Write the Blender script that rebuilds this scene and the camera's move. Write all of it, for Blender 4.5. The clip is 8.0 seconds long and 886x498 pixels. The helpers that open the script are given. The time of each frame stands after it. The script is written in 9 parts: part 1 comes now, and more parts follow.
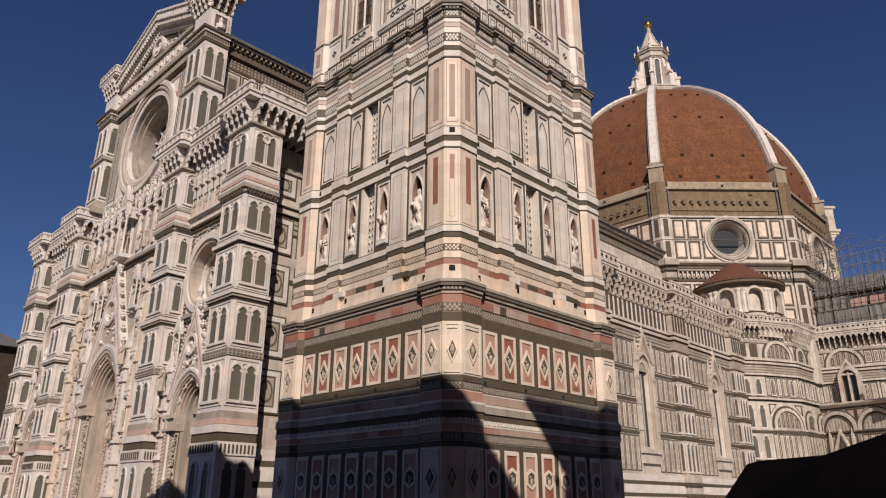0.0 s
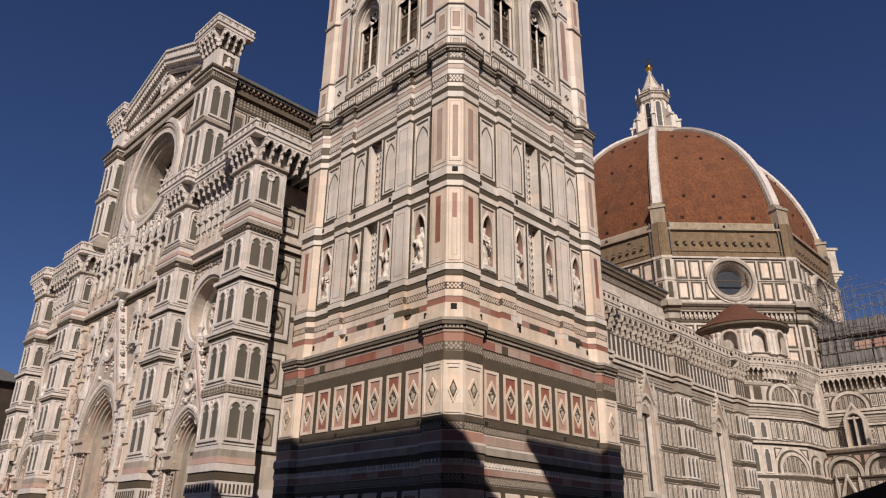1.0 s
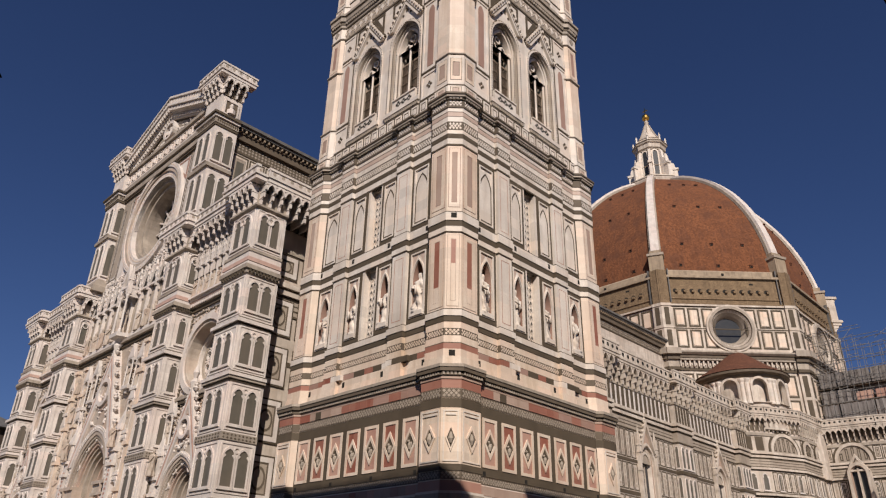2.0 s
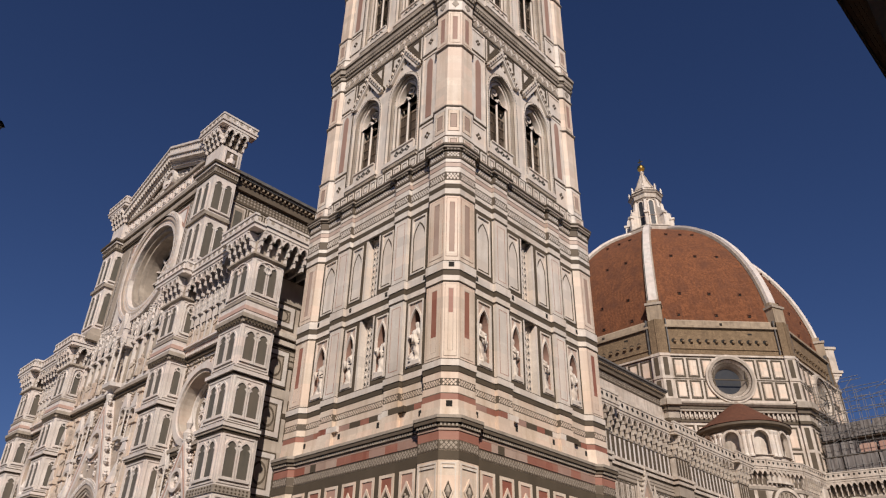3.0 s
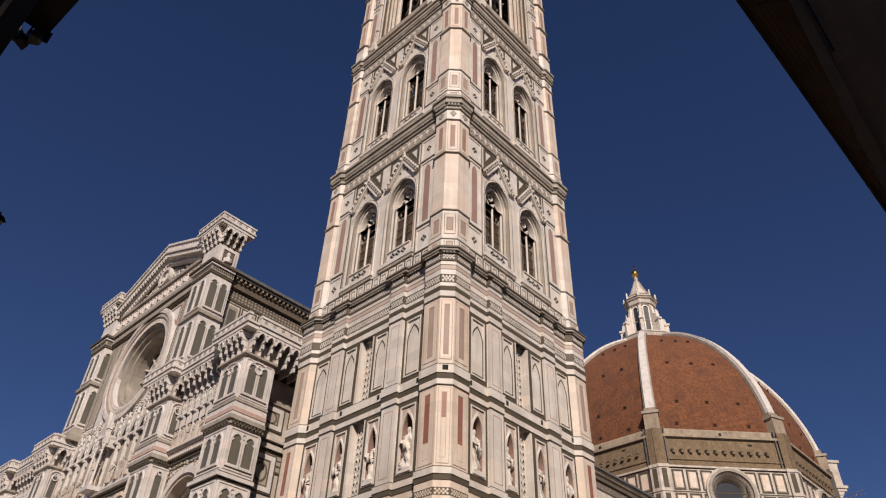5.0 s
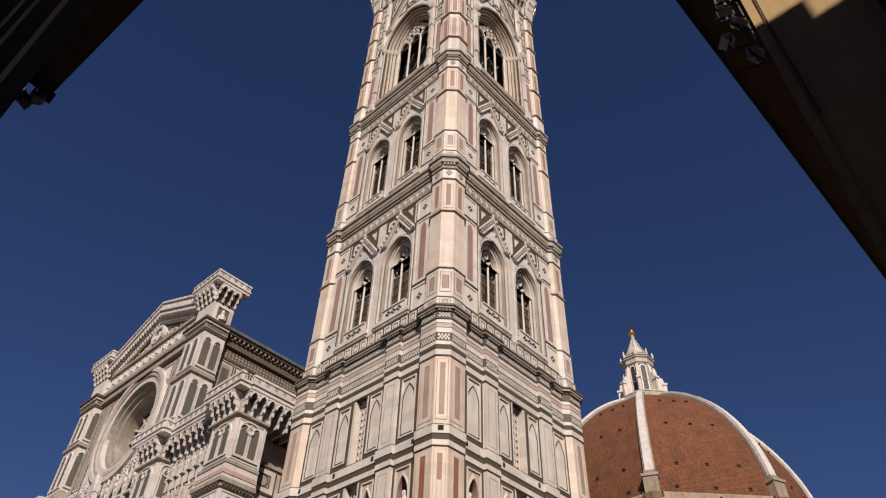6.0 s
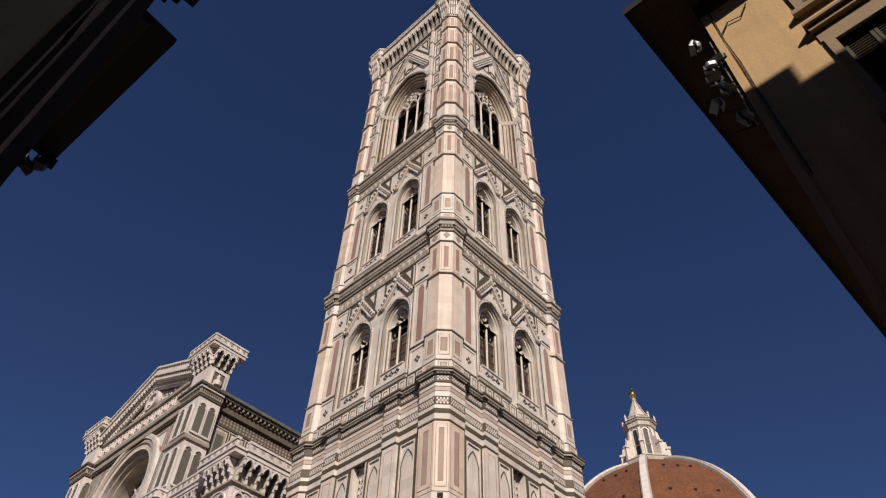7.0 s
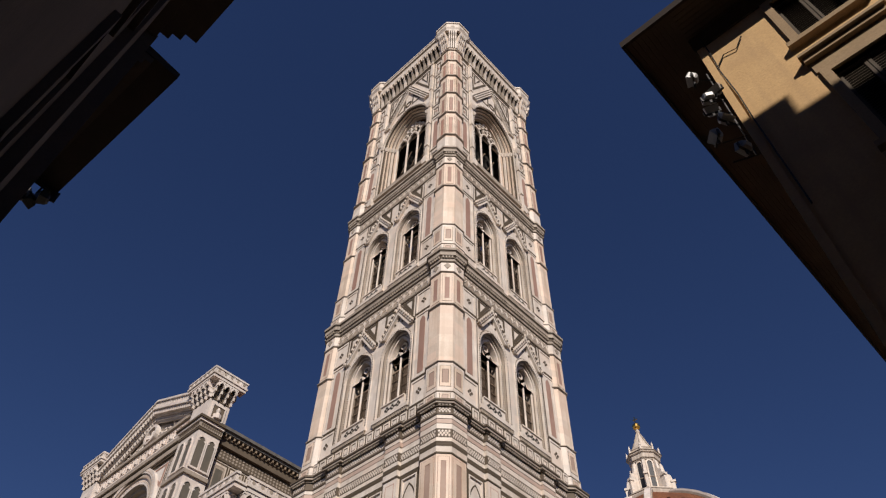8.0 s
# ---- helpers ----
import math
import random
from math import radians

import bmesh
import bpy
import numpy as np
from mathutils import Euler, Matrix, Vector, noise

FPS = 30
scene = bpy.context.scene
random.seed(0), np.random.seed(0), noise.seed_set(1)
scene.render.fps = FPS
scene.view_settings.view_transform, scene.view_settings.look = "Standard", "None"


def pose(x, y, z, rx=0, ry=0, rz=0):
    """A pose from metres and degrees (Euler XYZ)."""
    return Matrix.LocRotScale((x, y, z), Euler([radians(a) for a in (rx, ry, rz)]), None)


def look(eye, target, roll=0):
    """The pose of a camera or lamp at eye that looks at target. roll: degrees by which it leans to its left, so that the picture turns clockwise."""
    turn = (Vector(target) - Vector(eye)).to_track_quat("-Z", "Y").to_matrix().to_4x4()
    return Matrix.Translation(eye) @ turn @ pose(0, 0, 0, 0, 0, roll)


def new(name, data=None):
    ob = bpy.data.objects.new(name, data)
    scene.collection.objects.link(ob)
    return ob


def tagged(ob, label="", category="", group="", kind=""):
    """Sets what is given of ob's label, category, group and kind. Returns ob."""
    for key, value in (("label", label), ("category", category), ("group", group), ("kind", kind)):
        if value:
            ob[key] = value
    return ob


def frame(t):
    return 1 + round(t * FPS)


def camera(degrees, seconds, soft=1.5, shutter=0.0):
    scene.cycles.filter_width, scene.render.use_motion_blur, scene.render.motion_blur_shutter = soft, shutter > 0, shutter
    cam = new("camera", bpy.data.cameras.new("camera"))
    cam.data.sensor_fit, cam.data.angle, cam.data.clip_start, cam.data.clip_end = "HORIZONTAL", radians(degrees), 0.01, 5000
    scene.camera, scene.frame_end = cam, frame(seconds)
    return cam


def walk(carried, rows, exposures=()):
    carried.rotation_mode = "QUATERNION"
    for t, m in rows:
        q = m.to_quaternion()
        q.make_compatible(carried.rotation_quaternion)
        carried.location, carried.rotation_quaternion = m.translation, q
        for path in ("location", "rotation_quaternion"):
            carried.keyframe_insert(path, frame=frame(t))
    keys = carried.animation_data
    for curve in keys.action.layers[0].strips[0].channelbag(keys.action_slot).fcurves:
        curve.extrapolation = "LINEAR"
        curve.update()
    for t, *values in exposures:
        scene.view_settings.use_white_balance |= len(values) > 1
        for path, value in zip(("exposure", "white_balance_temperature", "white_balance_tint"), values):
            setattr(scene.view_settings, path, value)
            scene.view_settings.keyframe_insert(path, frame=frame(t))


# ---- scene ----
# camera and walk
EX, EY, EZ = -22.94, -21.96, 1.6
cam = camera(64.1, 8.0, soft=1.2)
PATH = [
    (0.0, pose(EX, EY, EZ, 109.913, -0.256, -45.530)),
    (0.5, pose(EX, EY, EZ, 111.312, -0.459, -45.555)),
    (1.0, pose(EX, EY, EZ, 113.006, -0.812, -45.574)),
    (1.5, pose(EX, EY, EZ, 114.781, -1.094, -45.697)),
    (3.0, pose(EX, EY, EZ, 120.704, -1.154, -46.089)),
    (3.5, pose(EX, EY, EZ, 122.519, -1.357, -46.159)),
    (4.0, pose(EX, EY, EZ, 124.527, -1.570, -46.357)),
    (4.5, pose(EX, EY, EZ, 126.741, -1.677, -46.678)),
    (6.0, pose(EX, EY, EZ, 133.671, -1.614, -47.338)),
    (6.5, pose(EX, EY, EZ, 136.239, -1.348, -47.258)),
    (7.0, pose(EX, EY, EZ, 138.685, -1.223, -47.183)),
    (7.5, pose(EX, EY, EZ, 140.420, -1.131, -47.035)),
    (8.0, pose(EX, EY, EZ, 141.185, -1.079, -46.911)),
]
walk(cam, PATH)

# daylight: low afternoon sun from the south-west, clear deep sky
SUN_EL, SUN_AZ = radians(35.0), radians(221.6)
world = bpy.data.worlds.new("world")
scene.world = world
world.use_nodes = True
wt = world.node_tree
sky = wt.nodes.new("ShaderNodeTexSky")
sky.sky_type, sky.sun_disc = "NISHITA", False
sky.sun_elevation, sky.sun_rotation = SUN_EL, SUN_AZ
sky.air_density, sky.dust_density, sky.ozone_density = 1.0, 0.0, 4.0
wt.nodes["Background"].inputs["Strength"].default_value = 0.0445
deep = wt.nodes.new("ShaderNodeMix")
deep.data_type, deep.blend_type = "RGBA", "MULTIPLY"
deep.inputs["Factor"].default_value = 1.0
deep.inputs[7].default_value = (0.68, 0.755, 1.09, 1)
wt.links.new(sky.outputs["Color"], deep.inputs[6])
wt.links.new(deep.outputs[2], wt.nodes["Background"].inputs["Color"])
sun_data = bpy.data.lights.new("sun", "SUN")
sun_data.energy, sun_data.angle, sun_data.color = 4.9, radians(0.5), (1.0, 0.905, 0.815)
sun = new("sun", sun_data)
sun_way = Vector((-math.sin(SUN_AZ) * math.cos(SUN_EL), -math.cos(SUN_AZ) * math.cos(SUN_EL), -math.sin(SUN_EL)))
sun.matrix_world = look((-60, -70, 90), Vector((-60, -70, 90)) + sun_way)


# materials
def material(name, color, color2, rough=0.6, grain=0.6, coarse=0.12, bump=0.3, stain=None, stain_amount=0.4, metal=0.0, random_amount=0.0, streak=0.0, rows=0.0, blocks=None):
    """Two-scale mottling, optional rain streaks and stains, fine relief; each object or island a little different."""
    m = bpy.data.materials.new(name)
    m.use_nodes = True
    t, n = m.node_tree, m.node_tree.nodes
    bsdf = n["Principled BSDF"]
    bsdf.inputs["Roughness"].default_value, bsdf.inputs["Metallic"].default_value = rough, metal
    bsdf.inputs["Specular IOR Level"].default_value = 0.5 if rough < 0.5 else 0.25
    geo = n.new("ShaderNodeNewGeometry")

    def noise_of(scale, detail=5.0, stretch=None):
        vec = geo.outputs["Position"]
        if stretch:
            mp = n.new("ShaderNodeVectorMath")
            mp.operation = "MULTIPLY"
            mp.inputs[1].default_value = stretch
            t.links.new(vec, mp.inputs[0])
            vec = mp.outputs[0]
        x = n.new("ShaderNodeTexNoise")
        x.inputs["Scale"].default_value, x.inputs["Detail"].default_value = scale, detail
        t.links.new(vec, x.inputs["Vector"])
        return x.outputs["Fac"]

    def ramp(fac, a, b):
        r = n.new("ShaderNodeMapRange")
        r.inputs["From Min"].default_value, r.inputs["From Max"].default_value = a, b
        t.links.new(fac, r.inputs["Value"])
        return r.outputs["Result"]

    def mix(fac, a, b, amount=1.0):
        x = n.new("ShaderNodeMix")
        x.data_type = "RGBA"
        if amount < 1.0:
            k = n.new("ShaderNodeMath")
            k.operation = "MULTIPLY"
            k.inputs[1].default_value = amount
            t.links.new(fac, k.inputs[0])
            fac = k.outputs[0]
        t.links.new(fac, x.inputs["Factor"])
        for slot, c in ((6, a), (7, b)):
            if isinstance(c, tuple):
                x.inputs[slot].default_value = (*c, 1)
            else:
                t.links.new(c, x.inputs[slot])
        return x.outputs[2]

    c = mix(ramp(noise_of(coarse * 10, 6), 0.3, 0.7), color, color2)
    c = mix(ramp(noise_of(grain * 20, 4), 0.35, 0.75), c, tuple(0.78 * v for v in color2), 0.5)
    if stain:
        c = mix(ramp(noise_of(0.35, 7), 0.5, 0.72), c, stain, stain_amount)
    if streak:
        c = mix(ramp(noise_of(1.0, 6, (2.2, 2.2, 0.12)), 0.48, 0.75), c, stain or tuple(0.5 * v for v in color2), streak)
    if blocks:
        # single slabs a little pinker, yellower or darker than their neighbours
        cell = n.new("ShaderNodeVectorMath")
        cell.operation = "MULTIPLY"
        cell.inputs[1].default_value = (0.83, 0.83, 1.55)
        t.links.new(geo.outputs["Position"], cell.inputs[0])
        snap = n.new("ShaderNodeVectorMath")
        snap.operation = "FLOOR"
        t.links.new(cell.outputs[0], snap.inputs[0])
        wn = n.new("ShaderNodeTexWhiteNoise")
        t.links.new(snap.outputs[0], wn.inputs["Vector"])
        c = mix(ramp(wn.outputs["Value"], 0.35, 1.0), c, blocks, 0.5)
        sepw = n.new("ShaderNodeSeparateColor")
        t.links.new(wn.outputs["Color"], sepw.inputs[0])
        c = mix(ramp(sepw.outputs[1], 0.55, 1.0), c, tuple(0.72 * v for v in color2), 0.45)
    if random_amount:
        info = n.new("ShaderNodeObjectInfo")
        add = n.new("ShaderNodeMath")
        add.operation = "ADD"
        t.links.new(info.outputs["Random"], add.inputs[0])
        t.links.new(geo.outputs["Random Per Island"], add.inputs[1])
        fr = n.new("ShaderNodeMath")
        fr.operation = "FRACT"
        t.links.new(add.outputs[0], fr.inputs[0])
        c = mix(fr.outputs[0], c, stain or tuple(0.55 * v for v in color2), random_amount)
    courses = None
    if rows:
        wv = n.new("ShaderNodeTexWave")
        wv.bands_direction, wv.inputs["Scale"].default_value, wv.inputs["Distortion"].default_value = "Z", rows, 1.5
        wv.inputs["Detail"].default_value, wv.inputs["Detail Scale"].default_value = 3.0, 2.0
        t.links.new(geo.outputs["Position"], wv.inputs["Vector"])
        courses = wv.outputs["Fac"]
        c = mix(courses, tuple(0.5 * v for v in color2), c)
        patch = n.new("ShaderNodeTexVoronoi")
        patch.inputs["Scale"].default_value = rows * 2.4
        t.links.new(geo.outputs["Position"], patch.inputs["Vector"])
        sep = n.new("ShaderNodeSeparateColor")
        t.links.new(patch.outputs["Color"], sep.inputs[0])
        c = mix(ramp(sep.outputs[0], 0.3, 1.0), c, tuple(0.4 * v for v in color2), 0.6)
    t.links.new(c, bsdf.inputs["Base Color"])
    if bump:
        b = n.new("ShaderNodeBump")
        b.inputs["Strength"].default_value, b.inputs["Distance"].default_value = bump, 0.02
        t.links.new(noise_of(grain * 25, 6), b.inputs["Height"])
        t.links.new(b.outputs[0], bsdf.inputs["Normal"])
    return m


WHITE = material("white_marble", (0.80, 0.73, 0.65), (0.68, 0.61, 0.54), 0.55, stain=(0.36, 0.28, 0.21), stain_amount=0.4, random_amount=0.12, streak=0.5, blocks=(0.75, 0.61, 0.50))
CREAM = material("cream_marble", (0.78, 0.665, 0.55), (0.68, 0.56, 0.455), 0.55, stain=(0.45, 0.32, 0.21), random_amount=0.15, streak=0.7, blocks=(0.76, 0.55, 0.43))
GREY = material("weathered_marble", (0.48, 0.41, 0.335), (0.335, 0.28, 0.225), 0.65, stain=(0.15, 0.125, 0.105), random_amount=0.25, streak=0.5)
GREEN = material("green_marble", (0.066, 0.050, 0.033), (0.092, 0.070, 0.048), 0.75, stain=(0.125, 0.095, 0.064), stain_amount=0.35, random_amount=0.15, streak=0.3, blocks=(0.105, 0.082, 0.056))
PINK = material("pink_marble", (0.44, 0.265, 0.20), (0.53, 0.345, 0.27), 0.55, stain=(0.33, 0.15, 0.11), random_amount=0.5, streak=0.35, blocks=(0.55, 0.38, 0.30))
ROSE = material("pale_rose_marble", (0.50, 0.37, 0.30), (0.58, 0.45, 0.37), 0.55, stain=(0.36, 0.25, 0.2), random_amount=0.4, streak=0.3)
FRONTW = material("front_marble", (0.755, 0.70, 0.645), (0.62, 0.565, 0.515), 0.55, stain=(0.40, 0.32, 0.275), stain_amount=0.35, random_amount=0.2, streak=0.4, blocks=(0.72, 0.60, 0.54))
# frieze stone; the same dark colour also paints shade behind brackets and under cornices
LATTICE = material("grey_green_frieze_and_shade", (0.10, 0.077, 0.055), (0.145, 0.113, 0.082), 0.7, streak=0.3)
MAUVE = material("mauve_brown_marble", (0.33, 0.205, 0.16), (0.40, 0.26, 0.21), 0.6, stain=(0.25, 0.14, 0.1), random_amount=0.4, streak=0.3)
OLDTILE = material("old_brown_tile", (0.21, 0.088, 0.05), (0.16, 0.066, 0.04), 0.95, grain=1.2, stain=(0.1, 0.05, 0.035), streak=0.4, rows=2.0)
AGED = material("aged_flank_marble", (0.72, 0.635, 0.545), (0.53, 0.46, 0.388), 0.6, stain=(0.21, 0.16, 0.12), stain_amount=0.6, random_amount=0.15, streak=0.6, blocks=(0.50, 0.40, 0.32))
BLUSH = material("pale_pink_marble", (0.58, 0.40, 0.335), (0.50, 0.33, 0.27), 0.6, stain=(0.33, 0.23, 0.18), stain_amount=0.4, random_amount=0.3, streak=0.4)
UMBER = material("brownish_pink_marble", (0.40, 0.29, 0.23), (0.48, 0.36, 0.29), 0.6, stain=(0.25, 0.16, 0.12), random_amount=0.4, streak=0.4)
RED = material("red_marble", (0.22, 0.072, 0.045), (0.29, 0.105, 0.07), 0.5, grain=0.3, stain=(0.40, 0.22, 0.16), stain_amount=0.35, random_amount=0.3, streak=0.25, blocks=(0.36, 0.18, 0.13))
# near-black that stands in for the shade inside openings, holes and pierced work
DARK = material("interior_darkness", (0.03, 0.026, 0.022), (0.02, 0.018, 0.015), 0.9)
SHUTTER = material("brown_wooden_shutter", (0.11, 0.085, 0.06), (0.07, 0.055, 0.04), 0.7)
OLDWOOD = material("weathered_brown_shutter", (0.27, 0.195, 0.14), (0.17, 0.125, 0.09), 0.8, streak=0.4)
GLASS = material("dark_leaded_glass", (0.03, 0.032, 0.035), (0.045, 0.045, 0.045), 0.25, bump=0.1)
PANE = material("dusty_inlay_pane", (0.088, 0.082, 0.066), (0.125, 0.114, 0.095), 0.5, stain=(0.16, 0.13, 0.10), stain_amount=0.4, random_amount=0.35, streak=0.6)
TILE = material("terracotta_tile", (0.33, 0.125, 0.052), (0.215, 0.083, 0.04), 0.95, grain=0.5, coarse=0.035, bump=0.6, stain=(0.10, 0.052, 0.038), stain_amount=0.6, random_amount=0.1, streak=0.75, rows=1.3)
RAW = material("raw_brown_masonry", (0.42, 0.295, 0.175), (0.27, 0.185, 0.11), 0.9, grain=0.5, bump=0.8, stain=(0.11, 0.078, 0.052), stain_amount=0.6, random_amount=0.25, streak=0.6, rows=2.1)
GOLD = material("gilded_copper", (0.95, 0.60, 0.16), (0.85, 0.5, 0.12), 0.22, metal=1.0, bump=0.05)
BRONZE = material("bronze_door", (0.09, 0.06, 0.035), (0.13, 0.09, 0.05), 0.45, metal=0.6)
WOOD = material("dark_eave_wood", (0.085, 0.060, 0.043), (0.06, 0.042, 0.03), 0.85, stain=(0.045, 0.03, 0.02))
# darker copy of the eave wood, for the fascias and the neighbour's eave
BLACKWOOD = material("near_black_board", (0.03, 0.02, 0.015), (0.02, 0.014, 0.01), 0.85, stain=(0.04, 0.028, 0.02))
PLASTER = material("ochre_plaster", (0.62, 0.41, 0.20), (0.54, 0.35, 0.17), 0.85, stain=(0.33, 0.22, 0.13), stain_amount=0.6, streak=0.4)
TRIMSTONE = material("brown_sandstone", (0.34, 0.24, 0.14), (0.27, 0.19, 0.11), 0.8, stain=(0.16, 0.11, 0.07))
# stone colour pulled near black, with the street walls' shade put into it
DIMSTONE = material("shade_dark_street_stone", (0.062, 0.045, 0.034), (0.042, 0.031, 0.023), 0.85, stain=(0.05, 0.036, 0.028), streak=0.4)
CARVED = material("warm_carved_marble", (0.57, 0.49, 0.41), (0.43, 0.365, 0.30), 0.6, stain=(0.24, 0.175, 0.13), stain_amount=0.5, random_amount=0.35, streak=0.4, blocks=(0.50, 0.36, 0.28))
FIELD = material("dull_panel_marble", (0.46, 0.39, 0.315), (0.36, 0.30, 0.24), 0.65, stain=(0.18, 0.14, 0.11), random_amount=0.35, streak=0.4)
BANDSTONE = material("brown_band_stone", (0.42, 0.33, 0.235), (0.31, 0.24, 0.17), 0.85, stain=(0.14, 0.105, 0.075), stain_amount=0.6, random_amount=0.2, streak=0.6)
RUST = material("rust_red_board", (0.24, 0.10, 0.055), (0.17, 0.07, 0.04), 0.8, stain=(0.1, 0.05, 0.035), streak=0.4)
LEAD = material("grey_lead_sheet", (0.16, 0.15, 0.14), (0.10, 0.095, 0.09), 0.6, streak=0.4)
STEEL = material("grey_steel_tube", (0.22, 0.21, 0.20), (0.14, 0.13, 0.12), 0.6)
NETTING = material("grey_scaffold_sheet", (0.25, 0.225, 0.21), (0.18, 0.16, 0.148), 0.8, stain=(0.16, 0.135, 0.12), streak=0.4)
IRON = material("black_iron", (0.02, 0.02, 0.02), (0.035, 0.033, 0.03), 0.5, metal=0.4)
LAMPGREY = material("grey_lamp_housing", (0.36, 0.36, 0.35), (0.25, 0.25, 0.24), 0.4)
PAVING = material("grey_paving_stone", (0.27, 0.225, 0.175), (0.21, 0.175, 0.135), 0.8, stain=(0.15, 0.13, 0.105), random_amount=0.3)


# mesh building
class Mb:
    """Collects vertices and faces in a frame: u to the right, v up, w out of the wall."""

    def __init__(s, m=None):
        s.v, s.f, s.m = [], [], m or Matrix()

    def add(s, pts, faces):
        o = len(s.v)
        s.v += [tuple(s.m @ Vector(p)) for p in pts]
        s.f += [tuple(o + i for i in f) for f in faces]
        return s

    def box(s, u0, u1, v0, v1, w0, w1):
        return s.add([(u, v, w) for w in (w0, w1) for v in (v0, v1) for u in (u0, u1)],
                     [(0, 2, 3, 1), (4, 5, 7, 6), (0, 1, 5, 4), (2, 6, 7, 3), (0, 4, 6, 2), (1, 3, 7, 5)])

    def prism(s, poly, w0, w1):
        n = len(poly)
        return s.add([(u, v, w) for w in (w0, w1) for u, v in poly],
                     [tuple(reversed(range(n))), tuple(range(n, 2 * n))] + [(i, (i + 1) % n, n + (i + 1) % n, n + i) for i in range(n)])

    def rim(s, outer, inner, w0, w1):
        """A flat ring between two outlines with the same number of points."""
        n = len(outer)
        p = [(u, v, w) for w in (w0, w1) for q in (outer, inner) for u, v in q]
        f = []
        for i in range(n):
            j = (i + 1) % n
            f += [(2 * n + i, 2 * n + j, 3 * n + j, 3 * n + i), (i, j, 2 * n + j, 2 * n + i), (n + j, n + i, 3 * n + i, 3 * n + j), (j, i, n + i, n + j)]
        return s.add(p, f)

    def loft(s, loops, caps=True):
        """A skin over loops of points, each loop closed."""
        n = len(loops[0])
        f = [(a * n + i, a * n + (i + 1) % n, (a + 1) * n + (i + 1) % n, (a + 1) * n + i) for a in range(len(loops) - 1) for i in range(n)]
        if caps:
            f += [tuple(reversed(range(n))), tuple(range((len(loops) - 1) * n, len(loops) * n))]
        return s.add([p for q in loops for p in q], f)

    def lathe(s, cu, cw, profile, sides=10):
        """Turned about the upright axis at (cu, cw): profile of (radius, v)."""
        return s.loft([[(cu + r * math.cos(2 * math.pi * k / sides), v, cw - r * math.sin(2 * math.pi * k / sides)) for k in range(sides)] for r, v in profile])

    def diamond(s, cu, cv, a, b, w0, w1):
        return s.prism([(cu, cv - b), (cu + a, cv), (cu, cv + b), (cu - a, cv)], w0, w1)


def placed(origin, u, w):
    """A wall's frame: origin, way to the right, way out."""
    u, w = Vector(u).normalized(), Vector(w).normalized()
    m = Matrix((u, (0, 0, 1), w)).transposed().to_4x4()
    m.translation = origin
    return m


def mesh_of(name, mb, mat):
    me = bpy.data.meshes.new(name)
    me.from_pydata(mb.v, [], mb.f)
    if name in ("wall", "front_wall", "niche_wall"):
        bm = bmesh.new()
        bm.from_mesh(me)
        bmesh.ops.remove_doubles(bm, verts=bm.verts, dist=0.001)
        bm.to_mesh(me)
        bm.free()
    me.materials.append(mat)
    me.validate()
    return me


def part(name, mb, mat, parent, label="", m=None):
    ob = new(name, mb if isinstance(mb, bpy.types.Mesh) else mesh_of(name, mb, mat))
    ob.parent = parent
    if m is not None:
        ob.matrix_local = m
    return tagged(ob, label)


def thing(name, at, label, category, group="", kind="", rz=0):
    ob = new(name)
    ob.matrix_world = pose(*at, 0, 0, rz)
    return tagged(ob, label, category, group, kind)


def arch(u0, u1, v0, vs, rise, n=7):
    """Outline of an opening, from the lower left corner round; round when the rise is half the width, pointed when it is more."""
    c, a = (u0 + u1) / 2, (u1 - u0) / 2
    r = (a * a + rise * rise) / (2 * a)
    top = math.acos(max(-1, (r - a) / r))
    right = [(c + a - r + r * math.cos(top * k / n), vs + r * math.sin(top * k / n)) for k in range(n + 1)]
    return [(u0, v0), (u1, v0)] + right + [(2 * c - u, v) for u, v in reversed(right[:-1])]


def pierced(mb, u0, u1, v0, v1, holes, w0, w1):
    """A wall slab with arched openings side by side (outlines from arch())."""
    left = u0
    for h in sorted(holes):
        a, b, low = h[0][0], h[1][0], h[0][1]
        mb.box(left, a, v0, v1, w0, w1)
        if low > v0 + 0.01:
            mb.box(a, b, v0, low, w0, w1)
        mb.prism([(b, v1), (a, v1)] + list(reversed(h[2:])), w0, w1)
        left = b
    mb.box(left, u1, v0, v1, w0, w1)


def octagon(cx, cy, k, s, grow=0.0):
    """A chamfered square pillar in plan, from its south-west corner round: chamfer leg k, flat s."""
    a, h = k + s / 2 + grow, s / 2 + grow * 0.414
    return [(cx + x, cy + y) for x, y in ((-h, -a), (h, -a), (a, -h), (a, h), (h, a), (-h, a), (-a, h), (-a, -h))]


def stack(mb, plan, levels):
    """Prism rings on a plan grown by a margin at each level: levels of (z, margin). plan: function of the margin."""
    mb.loft([[(x, y, z) for x, y in plan(g)] for z, g in levels])


# ---------------------------------------------------------------- ground
ground = Mb().add([(-1800, -1800, 0), (2200, -1800, 0), (2200, 2200, 0), (-1800, 2200, 0)], [(0, 1, 2, 3)])
tagged(new("ground", mesh_of("ground", ground, PAVING)), "grey paved piazza ground reaching to the horizon", "ground", kind="structure")

# ---------------------------------------------------------------- bell tower
HALF = 7.225
tower = thing("bell_tower", (HALF, HALF, 0), "tall square bell tower in white, green and pink marble", "bell tower")
TURNS = [Matrix.Rotation(radians(90 * k), 4, "Z") for k in range(4)]
FACE = placed((0, -HALF, 0), (1, 0, 0), (0, -1, 0))


